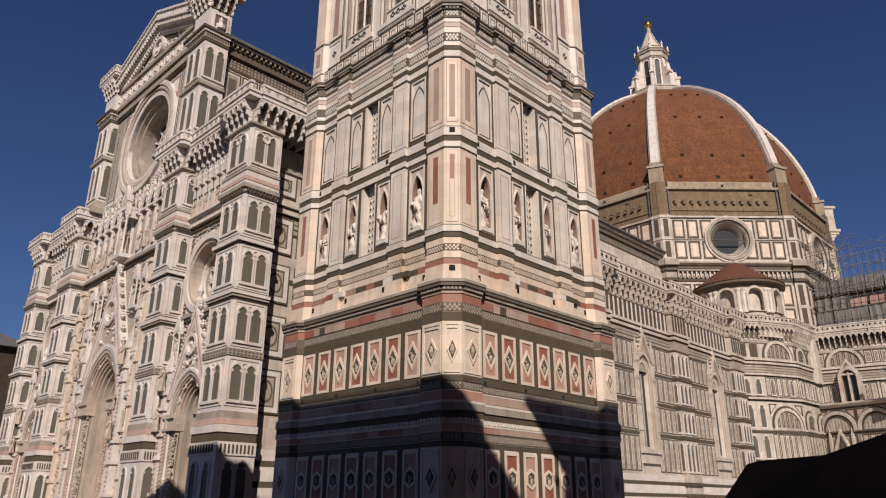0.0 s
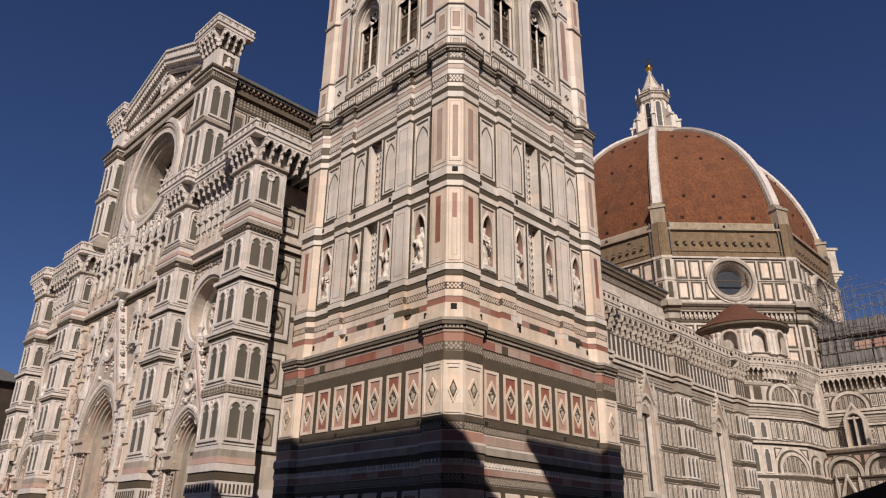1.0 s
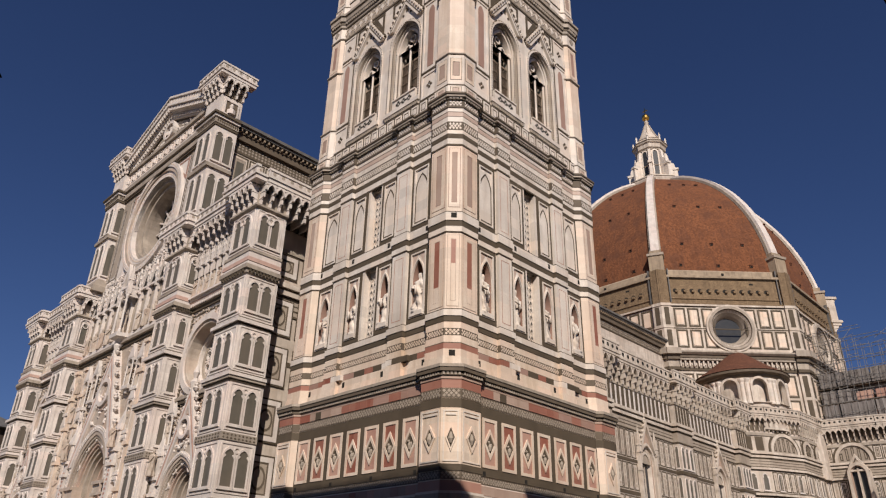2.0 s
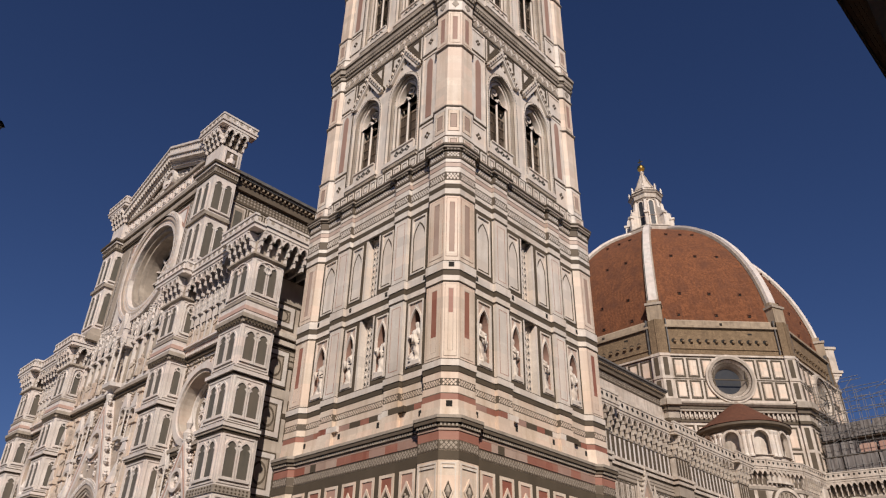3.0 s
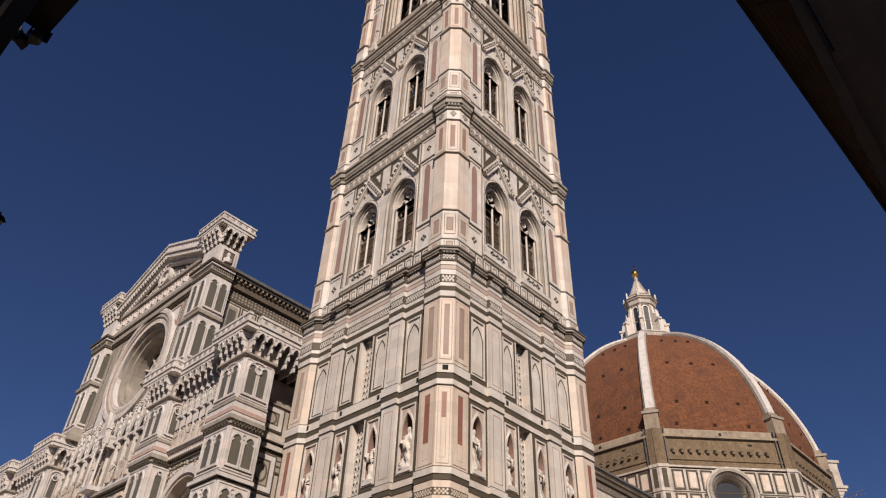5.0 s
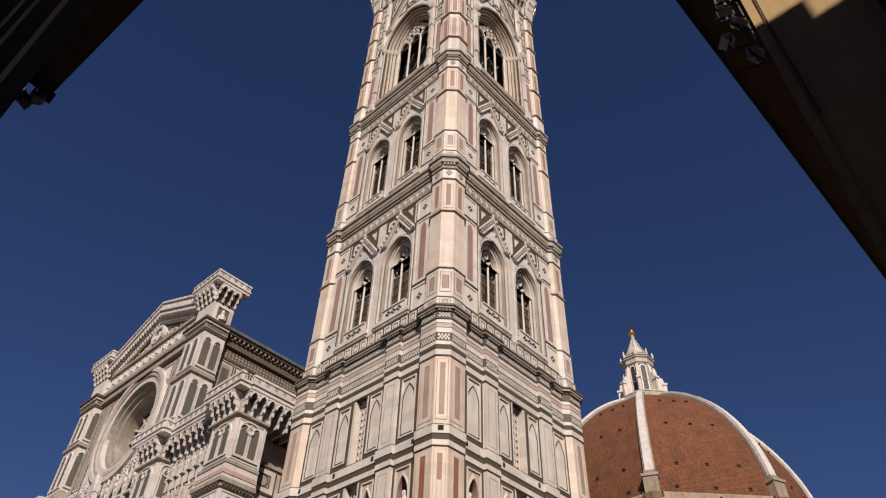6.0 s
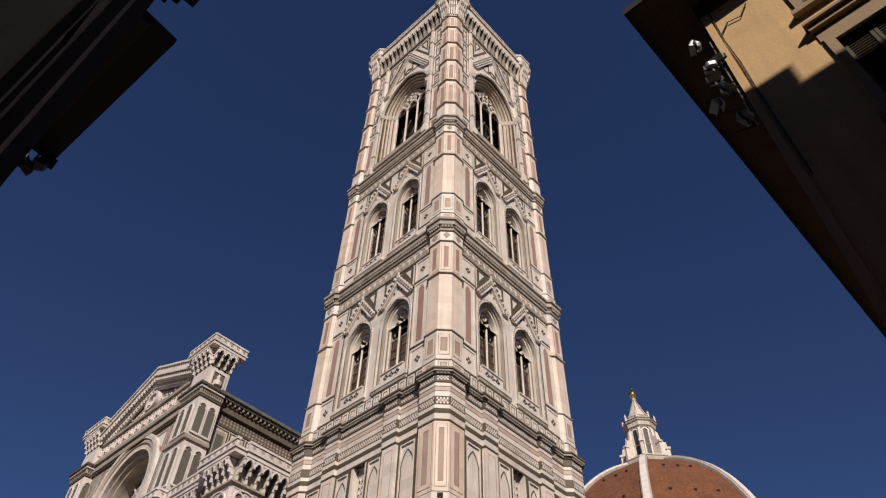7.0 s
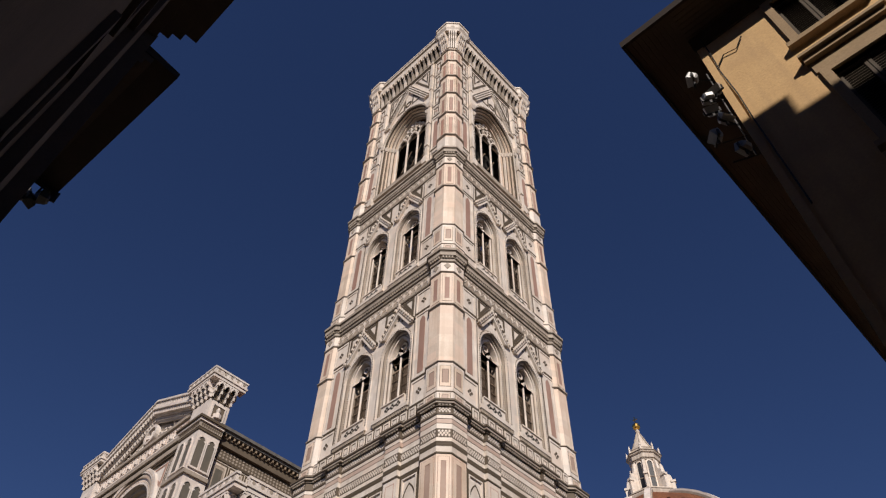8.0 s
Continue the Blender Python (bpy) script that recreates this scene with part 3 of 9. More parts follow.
# statues in the niches, each a plain draped shape
rng = random.Random(5)
for k in range(4):
    for i, (a, b_) in enumerate(NICHES):
        mb = Mb()
        lean, wide = rng.uniform(-0.05, 0.05), rng.uniform(0.9, 1.1)
        folds = rng.uniform(0, 6)
        rings = []
        form = ((0.0, 0.31), (0.25, 0.30), (0.7, 0.26), (1.05, 0.27), (1.35, 0.31), (1.55, 0.27), (1.66, 0.11), (1.74, 0.10), (1.82, 0.135), (1.95, 0.14), (2.06, 0.07))
        for (z0, r0), (z1, r1) in zip(form, form[1:]):
            for f in (0, 0.25, 0.5, 0.75) if z0 < 1.5 else (0, 0.5):
                z, r = z0 + (z1 - z0) * f, r0 + (r1 - r0) * f
                loop = []
                for j in range(30):
                    t = 2 * math.pi * j / 30
                    cloth = 0.26 * math.sin(5 * t + folds + z * 3) + 0.2 * math.sin(8 * t + z * 7 + folds) + 0.17 * math.sin(z * 13 + 3 * t) + rng.uniform(-0.13, 0.13)
                    rr = r * wide * (1 + (cloth if z < 1.5 else 0.25 * cloth))
                    loop.append((rr * math.cos(t) + lean * z, rr * 0.75 * math.sin(t), z))
                rings.append(loop)
        mb.loft(rings)
        arm = [[(0.27 + dx + 0.06 * math.cos(t), -0.1 - 0.2 * f + 0.06 * math.sin(t), 1.42 - 0.42 * f) for t in (0, 1.57, 3.14, 4.71)] for f, dx in ((0, 0), (0.6, 0.03), (1.0, -0.14))]
        mb.loft(arm)
        # the other sleeve, a scroll and a low plinth
        mb.loft([[(-0.3 + dx + 0.075 * math.cos(t), -0.08 - 0.24 * f + 0.075 * math.sin(t), 1.4 - 0.3 * f) for t in (0, 1.05, 2.1, 3.14, 4.2, 5.2)] for f, dx in ((0, 0), (0.7, -0.06), (1.0, 0.1))])
        mb.loft([[(-0.14 + 0.06 * math.cos(t), -0.36 + 0.06 * math.sin(t), z) for t in (0, 1.05, 2.1, 3.14, 4.2, 5.2)] for z in (0.85, 1.25)])
        mb.loft([[(x, y, z) for x, y in ((-0.36, -0.3), (0.36, -0.3), (0.36, 0.26), (-0.36, 0.26))] for z in (-0.06, 0.08)])
        st = new("statue", mesh_of("statue", mb, WHITE))
        st.data.polygons.foreach_set("use_smooth", [True] * len(st.data.polygons))
        st.matrix_world = Matrix.Translation((HALF, HALF, 0)) @ TURNS[k] @ pose((a + b_) / 2, -HALF - W2 + 0.28, 15.24, 0, 0, rng.uniform(-20, 20)) @ Matrix.Diagonal((1.2, 1.15, 1.14, 1))
        tagged(st, "white marble draped statue standing in a red niche", "statue", "statues of the tower niches")


# stages 3 and 4: pairs of two-light windows under gables
def colonnette(mb, u, v0, v1, w, r=0.07, sides=8):
    mb.lathe(u, w, [(r * 1.7, v0), (r * 1.7, v0 + 0.12), (r, v0 + 0.2), (r, v1 - 0.32), (r * 1.2, v1 - 0.28), (r * 2.1, v1 - 0.06), (r * 2.1, v1)], sides)


def twin_window_stage(z0, z1, inset, first):
    """A stage from cornice top z0 to cornice top z1."""
    s = Storey(inset, 0.62, 1.0, -0.62)
    w = -0.62
    g = (z1 - z0) / 14.05
    z = lambda v: z0 + v * g
    s.pillar(z0 - 0.6, z1 - 0.5, CREAM)
    # blocks and mouldings of the pillars
    stack(s.on_pillar.setdefault(WHITE, Mb()), s.plan, [(z(0.0), 0.1), (z(0.82), 0.1)])
    s.moulding(z(0.9), 0.08, 0.13)
    stack(s.on_pillar[WHITE], s.plan, [(z(0.95), 0.04), (z(3.2), 0.04)])
    s.moulding(z(3.27), 0.12, 0.12)
    s.moulding(z(8.45), 0.12, 0.12)
    s.moulding(z(11.75), 0.1, 0.1)
    stack(s.on_pillar[WHITE], s.plan, [(z(11.85), 0.03), (z(12.9), 0.05)])
    s.pillar_panels(z(1.3), z(2.95), UMBER, 0.2, LATTICE, 0.04, 0.5)
    s.pillar_panels(z(0.12), z(0.76), ROSE, 0.25, LATTICE, 0.1, 0.5)
    s.pillar_panels(z(8.75), z(11.5), MAUVE, 0.2, UMBER, 0.0, 0.4)
    knots = Mb()
    for m, wide in s.facets():
        knots.m = m
        knots.diamond(0, z(12.4), wide * 0.27, 0.33, -0.02, 0.075)
    fan4("dark_knot", knots, GREY, s.pillars)
    # wall with openings
    halves = ((-3.48, -0.34), (0.34, 3.48))
    sill, spring, rise = z(1.8 if first else 0.95), z(7.0), 2.05
    wall = Mb(FACE)
    pierced(wall, -s.span, s.span, z0 - 0.5, z1 - 0.6, [arch(a, c, sill, spring, rise, 9) for a, c in halves], w - 0.35, w)
    fan4("wall", wall, WHITE, tower)
    if first:
        band = Mb(FACE).box(-s.span, s.span, z(0.02), z(1.05), w - 0.1, w + 0.16)
        fan4("parapet_band", band, GREEN, tower)
        for i in range(14):
            tiles, marks = Mb(FACE), Mb(FACE)
            u = -s.span + (i + 0.5) * 2 * s.span / 14
            tiles.rim([(u - 0.285, z(0.14)), (u + 0.285, z(0.14)), (u + 0.285, z(0.9)), (u - 0.285, z(0.9))], [(u - 0.2, z(0.25)), (u + 0.2, z(0.25)), (u + 0.2, z(0.79)), (u - 0.2, z(0.79))], w + 0.1, w + 0.22)
            marks.box(u - 0.205, u + 0.205, z(0.24), z(0.8), w + 0.1, w + 0.19)
            tiles.box(u - 0.13, u + 0.13, z(0.33), z(0.71), w + 0.15, w + 0.21)
            fan4("parapet_field", marks, LATTICE, fan4("parapet_tile", tiles, WHITE, tower))
    for a, c in halves:
        m_ = (a + c) / 2
        # stepped jambs
        steps = [(0.0, 0.17, 0.06, WHITE), (0.17, 0.32, -0.1, GREY), (0.32, 0.47, -0.26, WHITE), (0.47, 0.6, -0.42, GREY)]
        roots = None
        for t0, t1, depth, mat in steps:
            o = arch(a + t0, c - t0, sill, spring, rise - t0 * 0.6, 9)
            i_ = arch(a + t1, c - t1, sill, spring, rise - t1 * 0.6, 9)
            mb = Mb(FACE).rim(o, i_, w - 1.0, w + depth)
            if roots is None:
                roots = fan4("window_frame", mb, mat, tower, "pointed two-light window in a stepped marble frame")
            else:
                fan4("window_jamb", mb, mat, roots)
        # inlaid lozenges up the jambs
        bits = Mb(FACE)
        for t, depth in ((0.085, 0.06), (0.245, -0.1), (0.395, -0.26), (0.53, -0.42)):
            for side in (-1, 1):
                u = m_ + side * ((c - a) / 2 - t)
                for i in range(26):
                    bits.diamond(u, sill + 0.1 + (i + 0.5) * (spring - sill - 0.1) / 26, 0.06, 0.075, w + depth - 0.01, w + depth + 0.008)
        for i in range(26):
            f = math.pi * (i + 0.5) / 26
            for t, d in ((0.085, 0.06), (0.245, -0.1), (0.395, -0.26)):
                bits.diamond(m_ - ((c - a) / 2 - t) * math.cos(f), spring + (rise - t * 1.1) * math.sin(f) ** 0.8 - 0.02, 0.05, 0.065, w + d - 0.01, w + d + 0.008)
        for ob in fan4("jamb_inlay", bits, GREEN, roots):
            ob["kind"] = "stuff"
        for u, d in ((a + 0.64, -0.5), (c - 0.64, -0.5), (m_, -0.5)):
            cols = Mb(FACE)
            colonnette(cols, u, sill + (1.0 if abs(u - m_) < 0.7 else 0.05), spring + 0.1, w + d, 0.075)
            fan4("colonnette", cols, WHITE, roots)
        # tracery of two small arches and a ring
        i0, i1 = a + 0.6, c - 0.6
        tr = Mb(FACE)
        for p, q_ in ((i0, m_), (m_, i1)):
            tr.rim(arch(p, q_, spring - 0.3, spring - 0.25, 0.95, 6), arch(p + 0.07, q_ - 0.07, spring - 0.3, spring - 0.25, 0.82, 6), w - 0.82, w - 0.66)
            for sgn, cu in ((1, p + 0.16), (-1, q_ - 0.16)):
                tr.diamond(cu + sgn * 0.02, spring + 0.15, 0.1, 0.13, w - 0.8, w - 0.68)
        ring_o = [(m_ + 0.3 * math.cos(2 * math.pi * i / 12), spring + 0.98 + 0.3 * math.sin(2 * math.pi * i / 12)) for i in range(12)]
        ring_i = [(m_ + 0.18 * math.cos(2 * math.pi * i / 12), spring + 0.98 + 0.18 * math.sin(2 * math.pi * i / 12)) for i in range(12)]
        tr.rim(ring_o, ring_i, w - 0.82, w - 0.66)
        tr.rim(arch(i0 - 0.05, i1 + 0.05, spring - 0.2, spring, rise - 0.36, 9), arch(i0 + 0.1, i1 - 0.1, spring - 0.2, spring, rise - 0.55, 9), w - 0.75, w - 0.35)
        fan4("tracery", tr, WHITE, roots)
        # shutters in the lower lights, a near-black sheet as painted darkness behind
        sh = Mb(FACE)
        for p, q_ in ((i0, m_ - 0.05), (m_ + 0.05, i1)):
            n = 26
            for i in range(n):
                v = sill + 1.0 + i * (spring - sill - 1.9) / n
                sh.add([(p, v, w - 0.72), (q_, v, w - 0.72), (q_, v + 0.2, w - 0.8), (p, v + 0.2, w - 0.8)], [(0, 1, 2, 3)])
                if i % 6 == 0:
                    sh.box(p, q_, v, v + 0.04, w - 0.72, w - 0.68)
        fan4("shutter", sh, OLDWOOD, roots, "brown slatted wooden shutters")
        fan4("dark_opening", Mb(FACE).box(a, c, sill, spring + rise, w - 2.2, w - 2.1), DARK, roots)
        # balustrade with quatrefoils at the sill
        bal = Mb(FACE).box(i0 - 0.1, i1 + 0.1, sill, sill + 0.12, w - 0.6, w - 0.02).box(i0 - 0.1, i1 + 0.1, sill + 0.9, sill + 1.0, w - 0.6, w - 0.02)
        bal.box(i0 - 0.1, i1 + 0.1, sill + 0.1, sill + 0.9, w - 0.4, w - 0.1)
        fan4("balustrade", bal, WHITE, roots)
        foil = Mb(FACE)
        for u in (m_ - 0.5, m_, m_ + 0.5):
            for du, dv in ((0.14, 0), (-0.14, 0), (0, 0.16), (0, -0.16)):
                foil.prism([(u + du + 0.1 * math.cos(t * math.pi / 4), sill + 0.5 + dv + 0.1 * math.sin(t * math.pi / 4)) for t in range(8)], w - 0.12, w - 0.09)
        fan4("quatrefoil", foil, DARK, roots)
        # outer sill
        fan4("sill", Mb(FACE).box(a - 0.05, c + 0.05, sill - 0.3, sill, w - 0.3, w + 0.16), WHITE, roots)
        dn = Mb(FACE)
        for i in range(18):
            u = a + (i + 0.5) * (c - a) / 18
            dn.box(u - 0.05, u + 0.05, sill - 0.55, sill - 0.3, w - 0.1, w + 0.12)
        for ob in fan4("dentil", dn, GREY, roots):
            ob["kind"] = "stuff"
        # gable over the arch
        base_v, apex = z(8.7), z(11.05)
        lh = (c - a) / 2 + 0.05
        o = [(m_ - lh, base_v), (m_ - lh + 0.42, base_v), (m_, apex - 0.6), (m_ + lh - 0.42, base_v), (m_ + lh, base_v), (m_, apex)]
        fan4("gable", Mb(FACE).prism(o, w - 0.05, w + 0.2), WHITE, roots)
        lines = Mb(FACE)
        for sgn in (-1, 1):
            for f in (0.14,):
                e0, e1 = (m_ + sgn * (lh - f), base_v + 0.02), (m_, apex - f * 1.4)
                lines.prism([e0, (e0[0] - sgn * 0.09, e0[1]), (e1[0], e1[1] - 0.11), e1][:: -sgn], w + 0.1, w + 0.212)
            for i in range(7):
                f = (i + 0.5) / 7
                cu, cv = m_ + sgn * lh * (1 - f), base_v + (apex - base_v) * f
                lines.prism([(cu + sgn * 0.0, cv), (cu + sgn * 0.3, cv + 0.05), (cu + sgn * 0.22, cv + 0.3), (cu, cv + 0.2)][::sgn], w + 0.02, w + 0.16)
        fan4("gable_band", lines, GREEN, roots)
        crk = Mb(FACE)
        for sgn in (-1, 1):
            for i in range(7):
                f = (i + 0.35) / 7
                cu, cv = m_ + sgn * lh * (1 - f), base_v + (apex - base_v) * f
                crk.box(cu + sgn * 0.06 - 0.07, cu + sgn * 0.06 + 0.07, cv, cv + 0.22, w + 0.05, w + 0.3)
        crk.lathe(m_, w + 0.12, [(0.09, apex - 0.1), (0.16, apex + 0.12), (0.06, apex + 0.25), (0.13, apex + 0.4), (0.02, apex + 0.62)], 6)
        for ob in fan4("crocket", crk, WHITE, roots):
            ob["kind"] = "stuff"
        ros = Mb(FACE)
        ros.diamond(m_, apex - 1.0, 0.13, 0.18, w, w + 0.05)
        for sgn in (-1, 1):
            ros.diamond(m_ + sgn * 0.36, apex - 1.35, 0.1, 0.13, w, w + 0.04)
        fan4("gable_inlay", ros, GREEN, roots)
        # triangles left and right of the gable
        tri_o, tri_f = Mb(FACE), Mb(FACE)
        for sgn in (-1, 1):
            x_ = m_ + sgn * (lh - 0.15)
            tri = [(x_, z(11.4)), (x_ - sgn * 1.25, z(11.4)), (x_, z(9.5))]
            small = [(x_ - sgn * 0.2, z(11.18)), (x_ - sgn * 0.78, z(11.18)), (x_ - sgn * 0.2, z(10.2))]
            tri_o.rim(tri[::sgn], small[::sgn], w - 0.05, w + 0.04)
            tri_f.prism(small[::sgn], w - 0.05, w + 0.02)
        fan4("inlay_line", tri_o, GREEN, roots)
        fan4("inlay_panel", tri_f, WHITE, roots)
    # narrow strips beside the pillars: cross panel, tall arched field, cross panel
    for sgn in (-1, 1):
        u0, u1 = sorted((sgn * 3.62, sgn * (s.span - 0.12)))
        um = (u0 + u1) / 2
        lines, plate, cross, red = Mb(FACE), Mb(FACE), Mb(FACE), Mb(FACE)
        for v0, v1 in ((z(1.25), z(3.2)), (z(3.35), z(9.2)), (z(9.35), z(11.45))):
            lines.rim([(u0 - 0.06, v0 - 0.06), (u1 + 0.06, v0 - 0.06), (u1 + 0.06, v1 + 0.06), (u0 - 0.06, v1 + 0.06)], [(u0 + 0.03, v0 + 0.03), (u1 - 0.03, v0 + 0.03), (u1 - 0.03, v1 - 0.03), (u0 + 0.03, v1 - 0.03)], w - 0.05, w + 0.03)
            plate.rim([(u0 + 0.04, v0 + 0.04), (u1 - 0.04, v0 + 0.04), (u1 - 0.04, v1 - 0.04), (u0 + 0.04, v1 - 0.04)], [(u0 + 0.16, v0 + 0.18), (u1 - 0.16, v0 + 0.18), (u1 - 0.16, v1 - 0.18), (u0 + 0.16, v1 - 0.18)], w - 0.05, w + 0.05)
        red.prism(arch(um - 0.26, um + 0.26, z(3.7), z(8.3), 0.5, 5), w - 0.05, w + 0.02)
        for vc in (z(2.2), z(10.4)):
            for du, dv in ((0, 0.17), (0, -0.17), (0.15, 0), (-0.15, 0)):
                cross.prism([(um + du + 0.09 * math.cos(t * math.pi / 3), vc + dv + 0.1 * math.sin(t * math.pi / 3)) for t in range(6)], w - 0.02, w + 0.03)
        root = fan4("inlay_line", lines, GREEN, tower)
        fan4("panel_border", plate, WHITE, root)
        fan4("arched_inlay", red, MAUVE, root)
        fan4("cross_inlay", cross, GREEN, root)
    # frieze and cornice
    fr = Mb(FACE).box(-s.span, s.span, z(11.5), z(11.66), w - 0.1, w + 0.06)
    fan4("green_course", fr, GREEN, tower)
    fan4("frieze", Mb(FACE).box(-s.span, s.span, z(11.66), z(12.75), w - 0.1, w + 0.04), FIELD, tower)
    scroll = Mb(FACE)
    for i in range(34):
        u = -s.span + (i + 0.5) * 2 * s.span / 34
        up = 0.12 if i % 2 else -0.12
        scroll.prism([(u - 0.16, z(12.2) - up - 0.12), (u + 0.02, z(12.2) + up - 0.16), (u + 0.17, z(12.2) + up + 0.1), (u - 0.02, z(12.2) - up + 0.14)], w, w + 0.09)
        scroll.diamond(u, z(12.2) + 2.6 * up, 0.07, 0.09, w, w + 0.1)
    fan4("frieze_leaf", scroll, WHITE, tower)
    s.course(z(12.75), z(12.85), GREEN, 0.1)
    s.course(z(12.85), z(13.1), GREY, 0.12)
    s.course(z(13.1), z(13.35), LATTICE, 0.16)
    s.dentils(z(13.1), z(13.35), 0.25, GREY, 0.22, 0.12)
    s.course(z(13.35), z(13.7), GREY, 0.28)
    s.course(z(13.7), z(13.82), LATTICE, 0.3)
    s.course(z(13.82), z(14.05), GREY, 0.38)
    s.finish()
    return s


twin_window_stage(27.9, 41.95, 0.36, True)
twin_window_stage(41.95, 56.6, 0.42, False)

# stage 5: one great three-light window on each side
s5 = Storey(0.42, 0.62, 0.95, -0.66)
W5 = s5.wall
s5.pillar(56.0, 83.0, CREAM)
for v0, v1, mat in ((59.3, 62.9, PINK), (63.7, 67.0, MAUVE), (67.7, 71.0, MAUVE), (71.8, 75.0, PINK), (75.7, 78.2, PINK)):
    s5.pillar_panels(v0, v1, mat, 0.2)
for v in (59.2, 63.5, 67.7, 71.7, 75.5, 78.3):
    s5.moulding(v, 0.16, 0.16)
stack(s5.on_pillar.setdefault(WHITE, Mb()), s5.plan, [(56.6, 0.08), (58.7, 0.08)])
A5, SILL5, SPR5, RISE5 = 3.4, 58.2, 67.6, 4.75
wall = Mb(FACE)
pierced(wall, -s5.span, s5.span, 56.0, 81.5, [arch(-A5, A5, SILL5, SPR5, RISE5, 14)], W5 - 0.3, W5)
fan4("wall", wall, WHITE, tower)
roots = None
# stepped orders: moulded outer arch, dark hollow, splayed inner jamb
for t0, t1, depth, mat in ((0, 0.17, 0.14, WHITE), (0.17, 0.23, -0.02, GREEN), (0.23, 0.36, -0.2, CREAM), (0.36, 0.42, -0.36, LATTICE), (0.42, 0.56, -0.46, CREAM), (0.56, 0.62, -0.66, LATTICE), (0.62, 0.78, -0.72, WHITE), (0.78, 0.84, -0.92, LATTICE), (0.84, 1.05, -1.0, CREAM)):
    o, i_ = (arch(-A5 + t, A5 - t, SILL5, SPR5, RISE5 - t * 0.75, 14) for t in (t0, t1))
    mb = Mb(FACE).rim(o, i_, W5 - 1.4, W5 + depth)
    if roots is None:
        roots = fan4("window_frame", mb, mat, tower, "great pointed three-light window in a stepped marble frame")
    else:
        fan4("window_jamb", mb, mat, roots)
bits = Mb(FACE)
for side in (-1, 1):
    for t, depth in ((0.085, 0.14), (0.295, -0.2), (0.49, -0.46)):
        for i in range(40):
            bits.diamond(side * (A5 - t), SILL5 + 0.1 + (i + 0.5) * (SPR5 - SILL5) / 40, 0.07, 0.09, W5 + depth - 0.01, W5 + depth + 0.01)
for t, depth in ((0.085, 0.14), (0.295, -0.2), (0.7, -0.72)):
    for u, v in arch(-A5 + t, A5 - t, SPR5, SPR5, RISE5 - t * 0.75, 20)[2:]:
        bits.diamond(u, v, 0.07, 0.1, W5 + depth - 0.01, W5 + depth + 0.01)
for ob in fan4("jamb_inlay", bits, GREEN, roots):
    ob["kind"] = "stuff"
# capitals at the spring of the jambs
for sgn in (-1, 1):
    cap_ = Mb(FACE)
    for t, depth in ((0.1, 0.14), (0.3, -0.2), (0.5, -0.46), (0.7, -0.72), (0.95, -1.0)):
        u = sgn * (A5 - t)
        cap_.loft([[(u + a * r, v, W5 + depth + 0.02 + c * r) for a, c in ((-1, -1), (1, -1), (1, 1), (-1, 1))] for v, r in ((SPR5 - 0.5, 0.08), (SPR5 - 0.1, 0.17), (SPR5, 0.17))])
    fan4("jamb_capital", cap_, WHITE, roots)
lights = [-2.3, -0.76, 0.76, 2.3]
for u in lights:
    cols = Mb(FACE)
    colonnette(cols, u, SILL5 + 0.4, SPR5 + 0.05, W5 - 1.15, 0.11)
    fan4("colonnette", cols, WHITE, roots)
tr, sh = Mb(FACE), Mb(FACE)
for p, q_ in zip(lights, lights[1:]):
    tr.rim(arch(p, q_, SPR5 - 0.1, SPR5, 1.2, 7), arch(p + 0.12, q_ - 0.12, SPR5 - 0.1, SPR5, 0.98, 7), W5 - 1.25, W5 - 1.05)
    for cu in (p + 0.2, q_ - 0.2):
        tr.diamond(cu, SPR5 + 0.35, 0.15, 0.19, W5 - 1.23, W5 - 1.07)
for cu, cv, r in ((-1.2, SPR5 + 1.4, 0.42), (1.2, SPR5 + 1.4, 0.42), (0, SPR5 + 1.55, 0.42), (-0.62, SPR5 + 2.2, 0.4), (0.62, SPR5 + 2.2, 0.4), (0, SPR5 + 2.9, 0.4)):
    tr.rim([(cu + r * math.cos(2 * math.pi * i / 16), cv + r * math.sin(2 * math.pi * i / 16)) for i in range(16)], [(cu + 0.62 * r * math.cos(2 * math.pi * i / 16), cv + 0.62 * r * math.sin(2 * math.pi * i / 16)) for i in range(16)], W5 - 1.25, W5 - 1.05)
fan4("tracery", tr, WHITE, roots)
for i in range(30):
    v = SILL5 + 0.3 + i * 0.16
    sh.add([(-2.4, v, W5 - 1.6), (2.4, v, W5 - 1.6), (2.4, v + 0.18, W5 - 1.72), (-2.4, v + 0.18, W5 - 1.72)], [(0, 1, 2, 3)])
fan4("shutter", sh, OLDWOOD, roots, "brown slatted wooden shutters")
brace_ = Mb(FACE)
for u in (-1.5, 0.0, 1.5):
    brace_.add([(u - 0.75, SILL5 + 5.2, W5 - 1.8), (u - 0.6, SILL5 + 5.2, W5 - 1.8), (u + 0.75, SILL5 + 8.4, W5 - 1.8), (u + 0.6, SILL5 + 8.4, W5 - 1.8)], [(0, 1, 2, 3)])
fan4("inner_brace", brace_, OLDWOOD, roots)
# near-black sheet painted as the unlit inside of the belfry
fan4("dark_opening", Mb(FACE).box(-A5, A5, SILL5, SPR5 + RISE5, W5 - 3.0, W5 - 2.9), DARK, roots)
fan4("sill", Mb(FACE).box(-A5 - 0.1, A5 + 0.1, SILL5 - 0.6, SILL5, W5 - 1.2, W5 + 0.25), GREY, roots)
